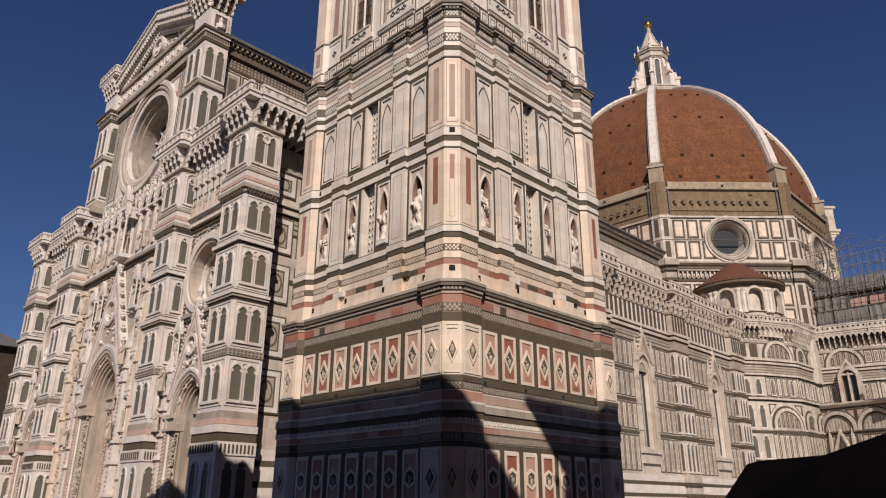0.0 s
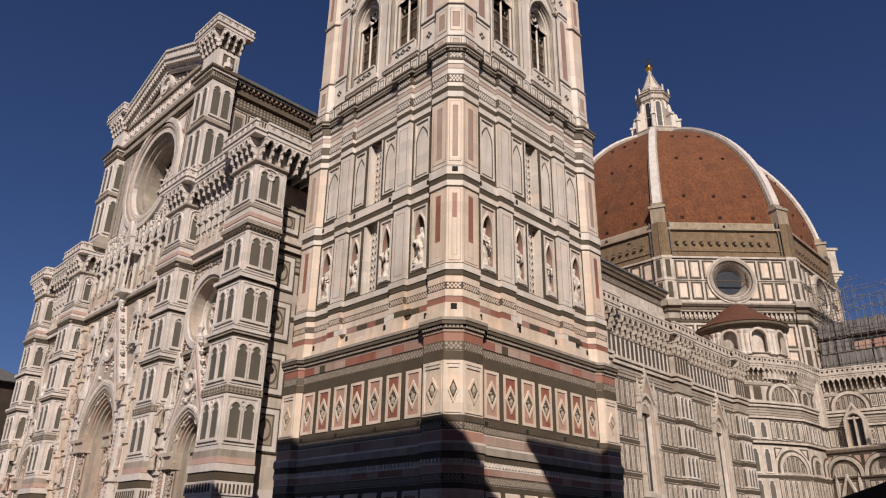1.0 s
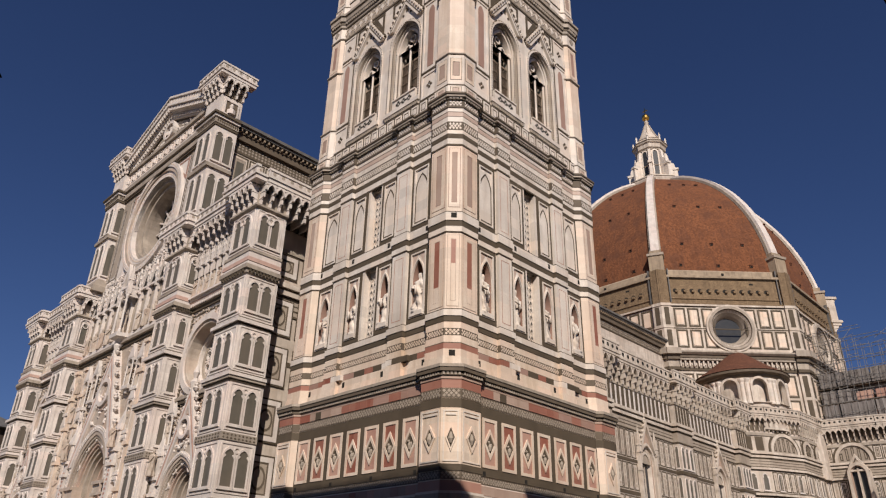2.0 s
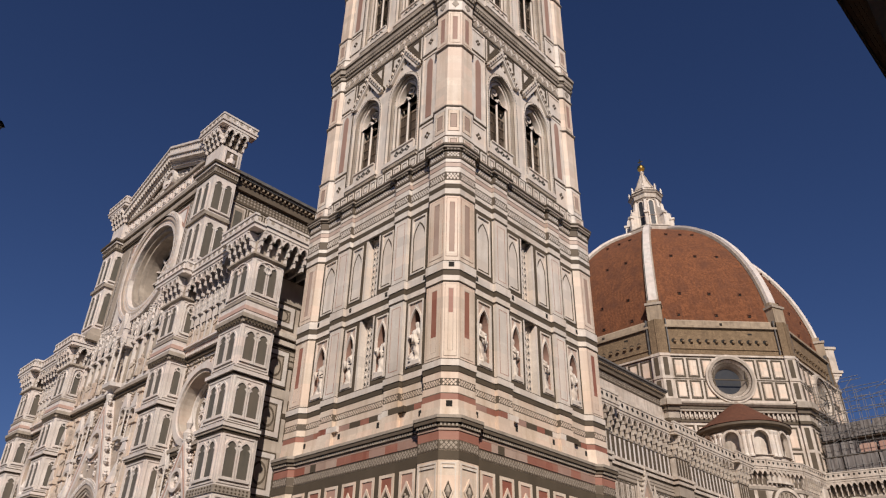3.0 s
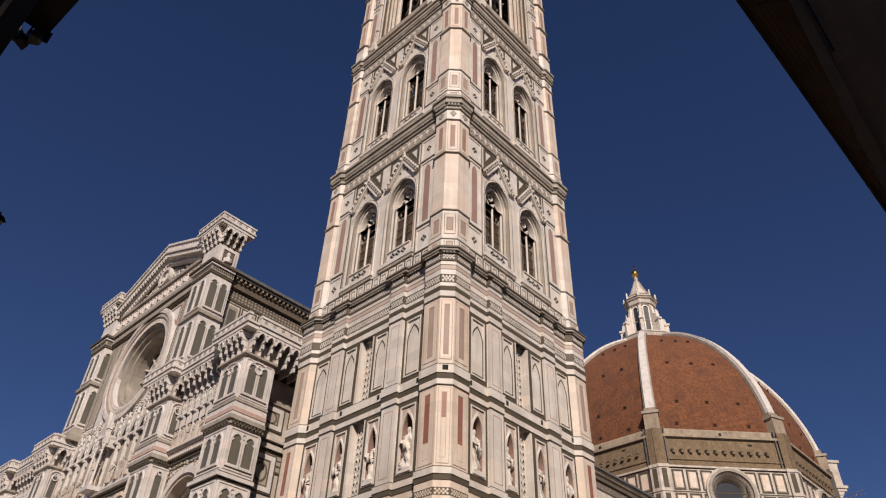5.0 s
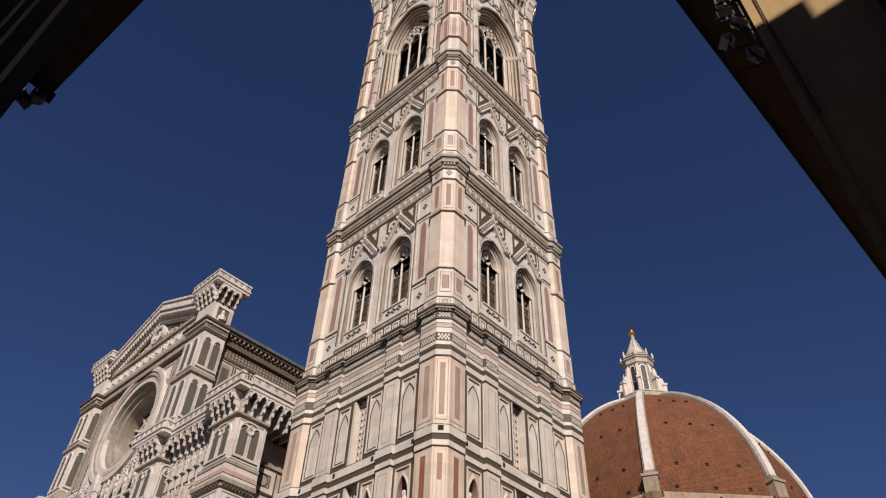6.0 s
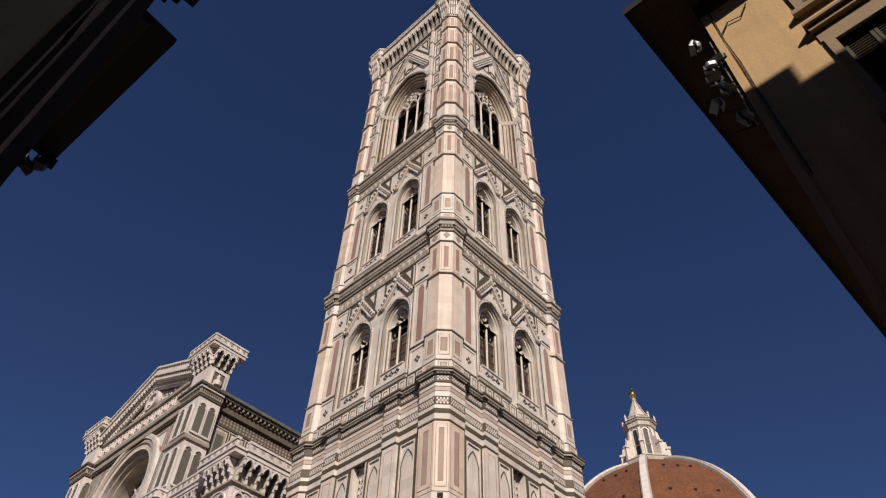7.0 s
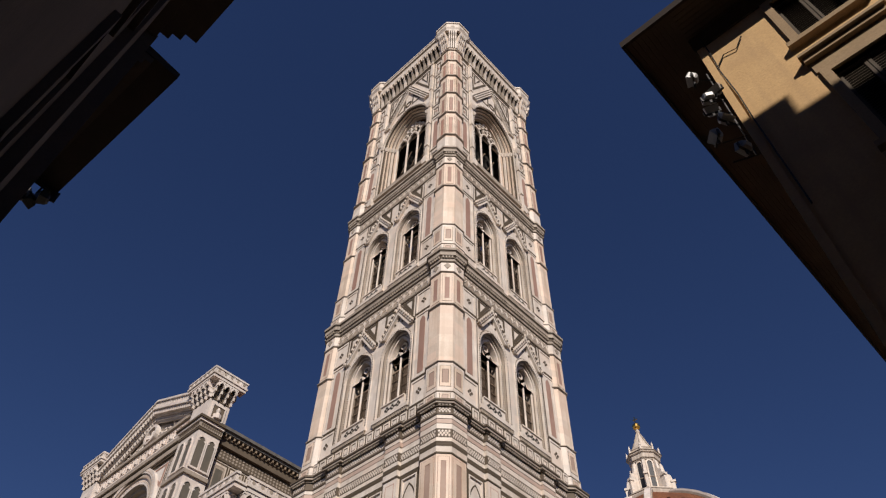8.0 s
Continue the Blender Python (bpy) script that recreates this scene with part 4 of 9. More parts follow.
# gable over the great window: banded rakes, roundel, inlaid fields
lh, gb, ga = 3.55, 71.2, 78.2
o = [(-lh, gb), (-lh + 0.85, gb), (0, ga - 1.75), (lh - 0.85, gb), (lh, gb), (0, ga)]
fan4("gable", Mb(FACE).prism(o, W5 - 0.05, W5 + 0.22), WHITE, roots)
lines = Mb(FACE)
for sgn in (-1, 1):
    for f in (0.06, 0.34, 0.62):
        e0, e1 = (sgn * (lh - f), gb + 0.05), (0, ga - f * 2.0)
        lines.prism([e0, (e0[0] - sgn * 0.12, e0[1]), (0, e1[1] - 0.25), e1][:: -sgn], W5 + 0.1, W5 + 0.235)
fan4("gable_band", lines, GREEN, roots)
inlay, field = Mb(FACE), Mb(FACE)
for sgn in (-1, 1):
    # right-angled field above the rake, and a smaller one inside it
    tri = [(sgn * 3.2, 77.9), (sgn * 0.75, 77.9), (sgn * 3.2, 73.2)][::sgn]
    mid = [(sgn * 3.02, 77.72), (sgn * 1.12, 77.72), (sgn * 3.02, 74.05)][::sgn]
    small = [(sgn * 2.72, 77.3), (sgn * 1.85, 77.3), (sgn * 2.72, 75.6)][::sgn]
    inlay.rim(tri, mid, W5 - 0.05, W5 + 0.04)
    inlay.rim([(u + sgn * 0.16, v + 0.12 if v > 76 else v - 0.5) for u, v in small], small, W5 - 0.05, W5 + 0.05)
    field.prism(small, W5 - 0.05, W5 + 0.03)
    low = [(sgn * 0.55, 72.9), (sgn * 2.1, 72.9), (sgn * 0.55, 75.4)][::-sgn]
    low_i = [(sgn * 0.75, 73.1), (sgn * 1.6, 73.1), (sgn * 0.75, 74.5)][::-sgn]
    inlay.rim(low, low_i, W5 - 0.05, W5 + 0.04)
    field.prism(low_i, W5 - 0.05, W5 + 0.03)
pts = [(0.5 * math.cos(2 * math.pi * i / 12), 73.6 + 0.5 * math.sin(2 * math.pi * i / 12)) for i in range(12)]
inlay.rim(pts, [(u * 0.66, 73.6 + (v - 73.6) * 0.66) for u, v in pts], W5 - 0.05, W5 + 0.07)
fan4("inlay_line", inlay, GREEN, roots)
fan4("inlay_panel", field, WHITE, roots)
# strips beside the pillars: framed fields one above another, and a slim shaft with capitals
for sgn in (-1, 1):
    u0, u1 = sorted((sgn * 3.98, sgn * (s5.span - 0.08)))
    um = (u0 + u1) / 2
    lines, plate, red = Mb(FACE), Mb(FACE), Mb(FACE)
    for v0, v1, arched in ((56.9, 58.5, False), (58.9, 64.9, True), (65.3, 67.2, False), (67.6, 70.9, False), (71.3, 74.3, False), (74.7, 77.9, False)):
        lines.rim([(u0 - 0.07, v0 - 0.07), (u1 + 0.07, v0 - 0.07), (u1 + 0.07, v1 + 0.07), (u0 - 0.07, v1 + 0.07)], [(u0 + 0.05, v0 + 0.05), (u1 - 0.05, v0 + 0.05), (u1 - 0.05, v1 - 0.05), (u0 + 0.05, v1 - 0.05)], W5 - 0.05, W5 + 0.03)
        plate.rim([(u0 + 0.06, v0 + 0.06), (u1 - 0.06, v0 + 0.06), (u1 - 0.06, v1 - 0.06), (u0 + 0.06, v1 - 0.06)], [(u0 + 0.2, v0 + 0.24), (u1 - 0.2, v0 + 0.24), (u1 - 0.2, v1 - 0.24), (u0 + 0.2, v1 - 0.24)], W5 - 0.05, W5 + 0.06)
        if arched:
            red.prism(arch(um - 0.26, um + 0.26, v0 + 0.4, v1 - 1.3, 0.55, 5), W5 - 0.05, W5 + 0.02)
        else:
            lines.rim([(um - 0.3, v0 + 0.34), (um + 0.3, v0 + 0.34), (um + 0.3, v1 - 0.34), (um - 0.3, v1 - 0.34)], [(um - 0.2, v0 + 0.46), (um + 0.2, v0 + 0.46), (um + 0.2, v1 - 0.46), (um - 0.2, v1 - 0.46)], W5 - 0.05, W5 + 0.025)
            red.diamond(um, (v0 + v1) / 2, 0.13, min(0.3, (v1 - v0) * 0.2), W5 - 0.05, W5 + 0.03)
    root = fan4("inlay_line", lines, GREEN, tower)
    fan4("panel_border", plate, WHITE, root)
    fan4("arched_inlay", red, MAUVE, root)
    pinn = Mb(FACE).box(sgn * 3.66 - 0.13, sgn * 3.66 + 0.13, 56.8, 79.0, W5 - 0.1, W5 + 0.24)
    for v in (57.3, 60.2, 64.6, 68.6, 72.0, 75.4, 78.4):
        pinn.box(sgn * 3.66 - 0.2, sgn * 3.66 + 0.2, v - 0.13, v + 0.1, W5 - 0.1, W5 + 0.33)
    pinn.loft([[(sgn * 3.66 + a * r, v, W5 + 0.2 + c * r) for a, c in ((-1, -1), (1, -1), (1, 1), (-1, 1))] for v, r in ((67.9, 0.14), (68.4, 0.3), (68.7, 0.3), (69.2, 0.12))])
    pinn.loft([[(sgn * 3.66 + a * r, v, W5 + 0.2 + c * r) for a, c in ((-1, -1), (1, -1), (1, 1), (-1, 1))] for v, r in ((56.9, 0.26), (57.6, 0.3), (58.2, 0.16))])
    fan4("strip_shaft", pinn, WHITE, root)
s5.course(78.3, 78.7, GREEN, 0.05, pillar=False)
s5.course(78.7, 79.0, GREY, 0.15, pillar=False)
s5.finish()

# crown: consoles, little arches, slab and pierced parapet
def console(mb, u, half, w, out):
    """A curved stone bracket under the parapet."""
    side = [(-0.1, 78.9), (0.14, 78.9), (0.3, 79.7), (0.34, 80.3), (0.6, 80.7), (0.66, 81.3), (0.94, 81.7), (1.0, 82.4), (-0.1, 82.4)]
    mb.loft([[(u + s * half, v, w + f * out) for f, v in side] for s in (1, -1)])


n = 15
for i in range(n + 1):
    u = -4.9 + i * 9.8 / n
    con = Mb(FACE)
    console(con, u, 0.15, W5, 0.68)
    fan4("console", con, GREY if i % 3 else WHITE, tower)
for i in range(n):
    a = -4.9 + i * 9.8 / n
    c = a + 9.8 / n
    ar = Mb(FACE)
    ar.prism([(c, 82.4), (a, 82.4)] + list(reversed(arch(a + 0.12, c - 0.12, 80.6, 80.9, 0.5, 5)[2:])), W5 + 0.48, W5 + 0.7)
    fan4("console_arch", ar, WHITE, tower)
# wall between the consoles coloured dark to paint in the gaps' deep shade
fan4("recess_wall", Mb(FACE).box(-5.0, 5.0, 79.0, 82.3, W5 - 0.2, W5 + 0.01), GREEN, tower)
slab = Mb(FACE).box(-5.4, 5.4, 82.35, 82.6, W5 - 0.5, W5 + 0.72).box(-5.4, 5.4, 82.6, 82.85, W5 - 0.5, W5 + 0.84)
fan4("cornice", slab, GREY, tower)
par = Mb(FACE).box(-5.4, 5.4, 82.85, 83.9, W5 + 0.4, W5 + 0.65).box(-5.4, 5.4, 83.9, 84.12, W5 + 0.35, W5 + 0.72)
fan4("parapet", par, WHITE, tower)
foil = Mb(FACE)
for i in range(13):
    u = -4.9 + (i + 0.5) * 9.8 / 13
    foil.prism([(u + 0.22 * math.cos(t * math.pi / 4), 83.4 + 0.3 * math.sin(t * math.pi / 4)) for t in range(8)], W5 + 0.55, W5 + 0.656)
fan4("parapet_inlay", foil, GREY, tower)
top = Mb()
stack(top, s5.plan, [(82.35, 0.72), (82.6, 0.82), (82.85, 0.95), (82.86, 0.76), (84.3, 0.76), (84.31, 0.87), (84.6, 0.87)])
crowns = fan4("corner_crown", top, WHITE, tower, "octagonal parapet turret on the corner")
ringy = Mb()
for m, wide in s5.facets():
    for i in range(4):
        con = Mb(m)
        console(con, -wide / 2 + (i + 0.25) * wide / 3.5, 0.075, 0.0, 0.82)
        fan4("console", con, WHITE, crowns)
    ringy.m = m
    ringy.prism([(wide * 0.3 * math.cos(t * math.pi / 4), 83.5 + 0.3 * math.sin(t * math.pi / 4)) for t in range(8)], 0.6, 0.768)
fan4("parapet_inlay", ringy, GREY, crowns)
cap = Mb()
stack(cap, s5.plan, [(79.0, 0.02), (81.4, 0.04), (82.35, 0.5)])
fan4("crown_corbel", cap, GREEN, crowns)
part("roof_deck", Mb().add([(-6.3, -6.3, 82.6), (6.3, -6.3, 82.6), (6.3, 6.3, 82.6), (-6.3, 6.3, 82.6), (0, 0, 84.0)], [(0, 1, 4), (1, 2, 4), (2, 3, 4), (3, 0, 4), (3, 2, 1, 0)]), TILE, tower)

for ob in list(tower.children_recursive):
    if ob.name.split(".")[0] in ("dark_knot", "inlay_panel", "inlay_line", "panel_border", "cross_inlay", "gable_inlay", "quatrefoil", "lozenge_chain", "pierced_light", "parapet_inlay", "putlog_hole", "arched_inlay"):
        ob["kind"] = "stuff"


# ---------------------------------------------------------------- cathedral
AXIS = 41.9
FRONT = -0.94
church = thing("cathedral", (0, 0, 0), "vast cathedral in white, green and pink marble with a tiled dome", "cathedral")
FAC = placed((FRONT, AXIS, 0), (0, -1, 0), (-1, 0, 0))
FLANK = placed((0, 20.5, 0), (1, 0, 0), (0, -1, 0))
BAY = -1.5


def lancet_meshes(wide, tall):
    """A blind pointed light: white moulded frame and dark inlaid pane, standing on v = 0."""
    h = wide / 2
    spring = tall - wide * 0.75
    o, i_ = arch(-h, h, 0, spring, wide * 0.72, 6), arch(-h * 0.8, h * 0.8, 0.1, spring, wide * 0.56, 6)
    fr = Mb().rim(o, i_, -0.02, 0.09)
    fr.box(-h - 0.06, h + 0.06, -0.1, 0.04, -0.02, 0.14)
    for sgn in (-1, 1):
        fr.prism([(sgn * h * 0.8, spring - 0.05), (sgn * h * 0.42, spring + wide * 0.14), (sgn * h * 0.8, spring + wide * 0.3)][::sgn], -0.02, 0.07)
    return mesh_of("lancet_frame", fr, FRONTW), mesh_of("pane", Mb().prism(i_, -0.02, 0.02), PANE)


LANCETS = {}


def lancet(parent, m, u, v, wide, tall):
    key = (round(wide, 2), round(tall, 2))
    if key not in LANCETS:
        LANCETS[key] = lancet_meshes(*key)
    fr, pane = LANCETS[key]
    place = m @ Matrix.Translation((u, v, 0))
    part("lancet_frame", fr, FRONTW, parent, m=place)
    part("pane", pane, PANE, parent, m=place)




def gallery(parent, m, u0, u1, z0, h, out, pitch=0.85, ends=True, mat=FRONTW, foil_mat=GREY, back=-0.1):
    """A jutting walkway: brackets with small arches, a slab and a pierced parapet. z0 is the foot of the brackets, h the whole height."""
    n = max(2, round((u1 - u0) / pitch))
    hb = h * 0.56
    d = (u1 - u0) / n
    br, ar, par, foil = Mb(m), Mb(m), Mb(m), Mb(m)
    for i in range(n + 1):
        u = u0 + i * d
        for j in range(3):
            br.box(u - d * 0.1, u + d * 0.1, z0 + hb * j / 3, z0 + hb * (j + 1) / 3, back, out * (0.3 + 0.3 * j))
            br.box(u - d * 0.15, u + d * 0.15, z0 + hb * (j + 1) / 3 - 0.12, z0 + hb * (j + 1) / 3, back, out * (0.36 + 0.3 * j))
    for i in range(n):
        a, c = u0 + i * d + d * 0.08, u0 + (i + 1) * d - d * 0.08
        for w0, w1, f0 in ((0.72, 0.94, 0.62),):
            ar.prism([(c, z0 + hb + 0.3), (a, z0 + hb + 0.3)] + list(reversed(arch(a + 0.02, c - 0.02, z0 + hb * f0 - 0.1, z0 + hb * f0, min((c - a) * 0.85, hb * (1 - f0) + 0.22), 4)[2:])), out * w0, out * w1)
    e = out if ends else 0
    par.box(u0 - e, u1 + e, z0 + hb + 0.1, z0 + hb + 0.42, back, out)
    par.box(u0 - e - 0.1, u1 + e + 0.1, z0 + hb + 0.42, z0 + hb + 0.6, -0.1, out + 0.1)
    p0, p1 = z0 + hb + 0.6, z0 + h
    par.box(u0 - e, u1 + e, p0, p1 - 0.18, out - 0.2, out)
    par.box(u0 - e - 0.08, u1 + e + 0.08, p1 - 0.18, p1, out - 0.28, out + 0.08)
    k = max(2, round((u1 - u0 + 2 * e) / (pitch * 0.95)))
    dd = (u1 - u0 + 2 * e) / k
    for i in range(k):
        u = u0 - e + (i + 0.5) * dd
        r = min(dd * 0.24, (p1 - p0) * 0.24)
        foil.prism([(u + r * math.cos(t * math.pi / 4), (p0 + p1) / 2 - 0.06 + r * math.sin(t * math.pi / 4)) for t in range(8)], out - 0.1, out + 0.012)
        par.box(u - dd / 2 - 0.05, u - dd / 2 + 0.05, p0, p1 - 0.1, out - 0.1, out + 0.04)
    # dark backing painted in for the deep shadow between the brackets
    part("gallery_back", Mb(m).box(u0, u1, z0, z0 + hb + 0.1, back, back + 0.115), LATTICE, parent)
    g = part("gallery_parapet", par, mat, parent)
    part("bracket", br, mat, parent)["kind"] = "stuff"
    part("bracket_arch", ar, mat, parent)["kind"] = "stuff"
    part("foil_opening", foil, foil_mat, parent)["kind"] = "stuff"
    return g


def ornament(parent, m, u0, u1, v0, v1, w, count, seed, size=0.3, mat=FRONTW, rise=0.18, clear=None):
    """Carved high relief: a crowd of small rounded bosses and leaves."""
    r = random.Random(seed)
    mb = Mb(m)
    for _ in range(count):
        u, v, a = r.uniform(u0, u1), r.uniform(v0, v1), r.uniform(0.45, 1.0) * size
        if clear and math.hypot(u - clear[0], v - clear[1]) < clear[2]:
            continue
        t = r.uniform(0, 6.28)
        tip = r.uniform(0.6, 1.3) * rise
        ea, eb = a * r.uniform(0.55, 1.0), a * r.uniform(0.9, 1.5)
        ca, sa = math.cos(t), math.sin(t)
        rings = [(u + q * (ea * math.cos(k * 1.047) * ca - eb * math.sin(k * 1.047) * sa), v + q * (ea * math.cos(k * 1.047) * sa + eb * math.sin(k * 1.047) * ca), w + h) for q, h in ((1.0, 0.0), (0.8, tip * 0.65)) for k in range(6)]
        mb.add(rings + [(u, v, w + tip)], [(k, (k + 1) % 6, 6 + (k + 1) % 6, 6 + k) for k in range(6)] + [(6 + k, 6 + (k + 1) % 6, 12) for k in range(6)])
    ob = part("carved_relief", mb, mat, parent)
    ob["kind"] = "stuff"
    return ob


def figure_mesh(tall, seed):
    r = random.Random(seed)
    mb = Mb()
    f = r.uniform(0, 6)
    rings = []
    form = ((0, 0.17), (0.1, 0.165), (0.2, 0.15), (0.32, 0.15), (0.45, 0.135), (0.55, 0.14), (0.64, 0.16), (0.72, 0.16), (0.78, 0.12), (0.82, 0.05), (0.86, 0.06), (0.92, 0.072), (1.0, 0.03))
    for z, q_ in form:
        rings.append([(q_ * tall * (1 + ((0.2 * math.sin(5 * t + f + 4 * z) + 0.14 * math.sin(3 * t - 9 * z + f)) if z < 0.78 else 0)) * math.cos(t) + 0.03 * tall * math.sin(5 * z + f), z * tall, q_ * tall * 0.8 * (1 + (0.22 * math.sin(6 * t + 2 * f - 5 * z) if z < 0.78 else 0)) * math.sin(t)) for t in [2 * math.pi * j / 16 for j in range(16)]])
    mb.loft(rings)
    mb.loft([[(0.16 * tall + dx + 0.035 * tall * math.cos(t), (0.7 - 0.2 * g) * tall, 0.12 * tall * g + 0.035 * tall * math.sin(t)) for t in (0, 1.57, 3.14, 4.71)] for g, dx in ((0, 0), (1, -0.1 * tall))])
    return mesh_of("statue", mb, CARVED)


FIGURES = [figure_mesh(1.0, s) for s in range(4)]


def statue(m, u, v, w, tall, i=0):
    ob = new("statue", FIGURES[i % 4])
    ob.matrix_world = m @ Matrix.Translation((u, v, w)) @ Matrix.Diagonal((tall, tall, tall, 1)) @ Matrix.Rotation(radians((i * 37) % 50 - 25), 4, "Y")
    return tagged(ob, "white marble draped statue on the cathedral front", "statue", "statues of the cathedral front")


def slab(name, m, u0, u1, v0, v1, w0, w1, mat, label=""):
    return part(name, Mb(m).box(u0, u1, v0, v1, w0, w1), mat, church, label)


PANELS = {}


def strips(parent, m, u0, u1, v0, v1, w, n, mat=GREEN, fill=None, frame_mat=FRONTW):
    """A row of upright inlaid panels: dark line, pale border, inner field."""
    base = (v0, v1, w)
    d = (u1 - u0) / n
    key = (round(d, 3), round(v1 - v0, 3), mat.name, (fill or GREY).name)
    for i in range(n):
        place = m @ Matrix.Translation((u0 + i * d, v0, w))
        if key in PANELS:
            part("inlay_line", PANELS[key][0], mat, parent, m=place)
            part("panel_border", PANELS[key][1], mat, parent, m=place)
            part("panel_field", PANELS[key][2], mat, parent, m=place)
            continue
        line, field = Mb(), Mb()
        a, c, v1, v0, w = 0.05, d - 0.05, v1 - v0, 0.0, 0.0
        g = min(0.15, d * 0.17)
        line.rim([(a, v0), (c, v0), (c, v1), (a, v1)], [(a + g, v0 + g), (c - g, v0 + g), (c - g, v1 - g), (a + g, v1 - g)], w - 0.02, w + 0.012)
        field.rim([(a + 2 * g, v0 + 2.4 * g), (c - 2 * g, v0 + 2.4 * g), (c - 2 * g, v1 - 2.4 * g), (a + 2 * g, v1 - 2.4 * g)],
                  [(a + 2.5 * g, v0 + 3 * g), (c - 2.5 * g, v0 + 3 * g), (c - 2.5 * g, v1 - 3 * g), (a + 2.5 * g, v1 - 3 * g)], w - 0.02, w + 0.03)
        dull = Mb().box(a + 2.5 * g - 0.01, c - 2.5 * g + 0.01, 3 * g - 0.01, v1 - 3 * g + 0.01, -0.02, 0.016)
        for k in range(max(1, round((v1 - 6 * g) / 0.75))):
            vv = 3 * g + (k + 0.5) * (v1 - 6 * g) / max(1, round((v1 - 6 * g) / 0.75))
            field.diamond((a + c) / 2, vv, max(0.03, (c - a - 5 * g) * 0.3), 0.16, -0.02, 0.026)
        PANELS[key] = mesh_of("inlay_line", line, mat), mesh_of("panel_border", field, fill or GREY), mesh_of("panel_field", dull, FIELD)
        part("inlay_line", PANELS[key][0], mat, parent, m=place)
        part("panel_border", PANELS[key][1], mat, parent, m=place)
        part("panel_field", PANELS[key][2], mat, parent, m=place)
        v0, v1, w = base


PIER_STAGES = ((7.3, 10.35), (11.05, 14.1), (14.95, 17.95), (18.7, 21.6), (23.75, 26.85))


def pier_courses(plan_box, proud=1.0):
    """Mouldings round a pier: v0, v1, material, how far proud."""
    for v0, v1, mat, g, name in ((0, 1.2, GREY, 0.35, "plinth"), (1.2, 4.4, FRONTW, 0.12, "white_course"), (4.4, 5.2, FRONTW, 0.2, "cornice"), (5.25, 5.75, GREEN, 0.12, "green_course"), (5.75, 6.2, FRONTW, 0.2, "white_course"),
                                 (6.26, 6.62, BLUSH, 0.05, "pink_course"), (6.62, 7.05, GREY, 0.04, "lattice_course"), (10.5, 10.95, GREY, 0.08, "lattice_course"), (14.2, 14.32, GREEN, 0.1, "green_course"), (14.32, 14.5, GREY, 0.2, "white_course"), (14.5, 14.72, FRONTW, 0.28, "white_course"), (14.72, 14.85, GREEN, 0.08, "green_course"),
                                 (18.05, 18.17, GREEN, 0.1, "green_course"), (18.17, 18.42, FRONTW, 0.24, "white_course"), (18.42, 18.54, GREEN, 0.1, "green_course"), (21.75, 22.05, GREY, 0.12, "cornice"), (22.05, 22.35, GREY, 0.26, "cornice"), (22.35, 22.62, FRONTW, 0.12, "white_course"),
                                 (22.65, 22.95, BLUSH, 0.16, "pink_course"), (22.95, 23.4, FRONTW, 0.08, "white_course"), (23.4, 23.62, GREY, 0.14, "white_course")):
        yield name, v0, v1, mat, g * proud


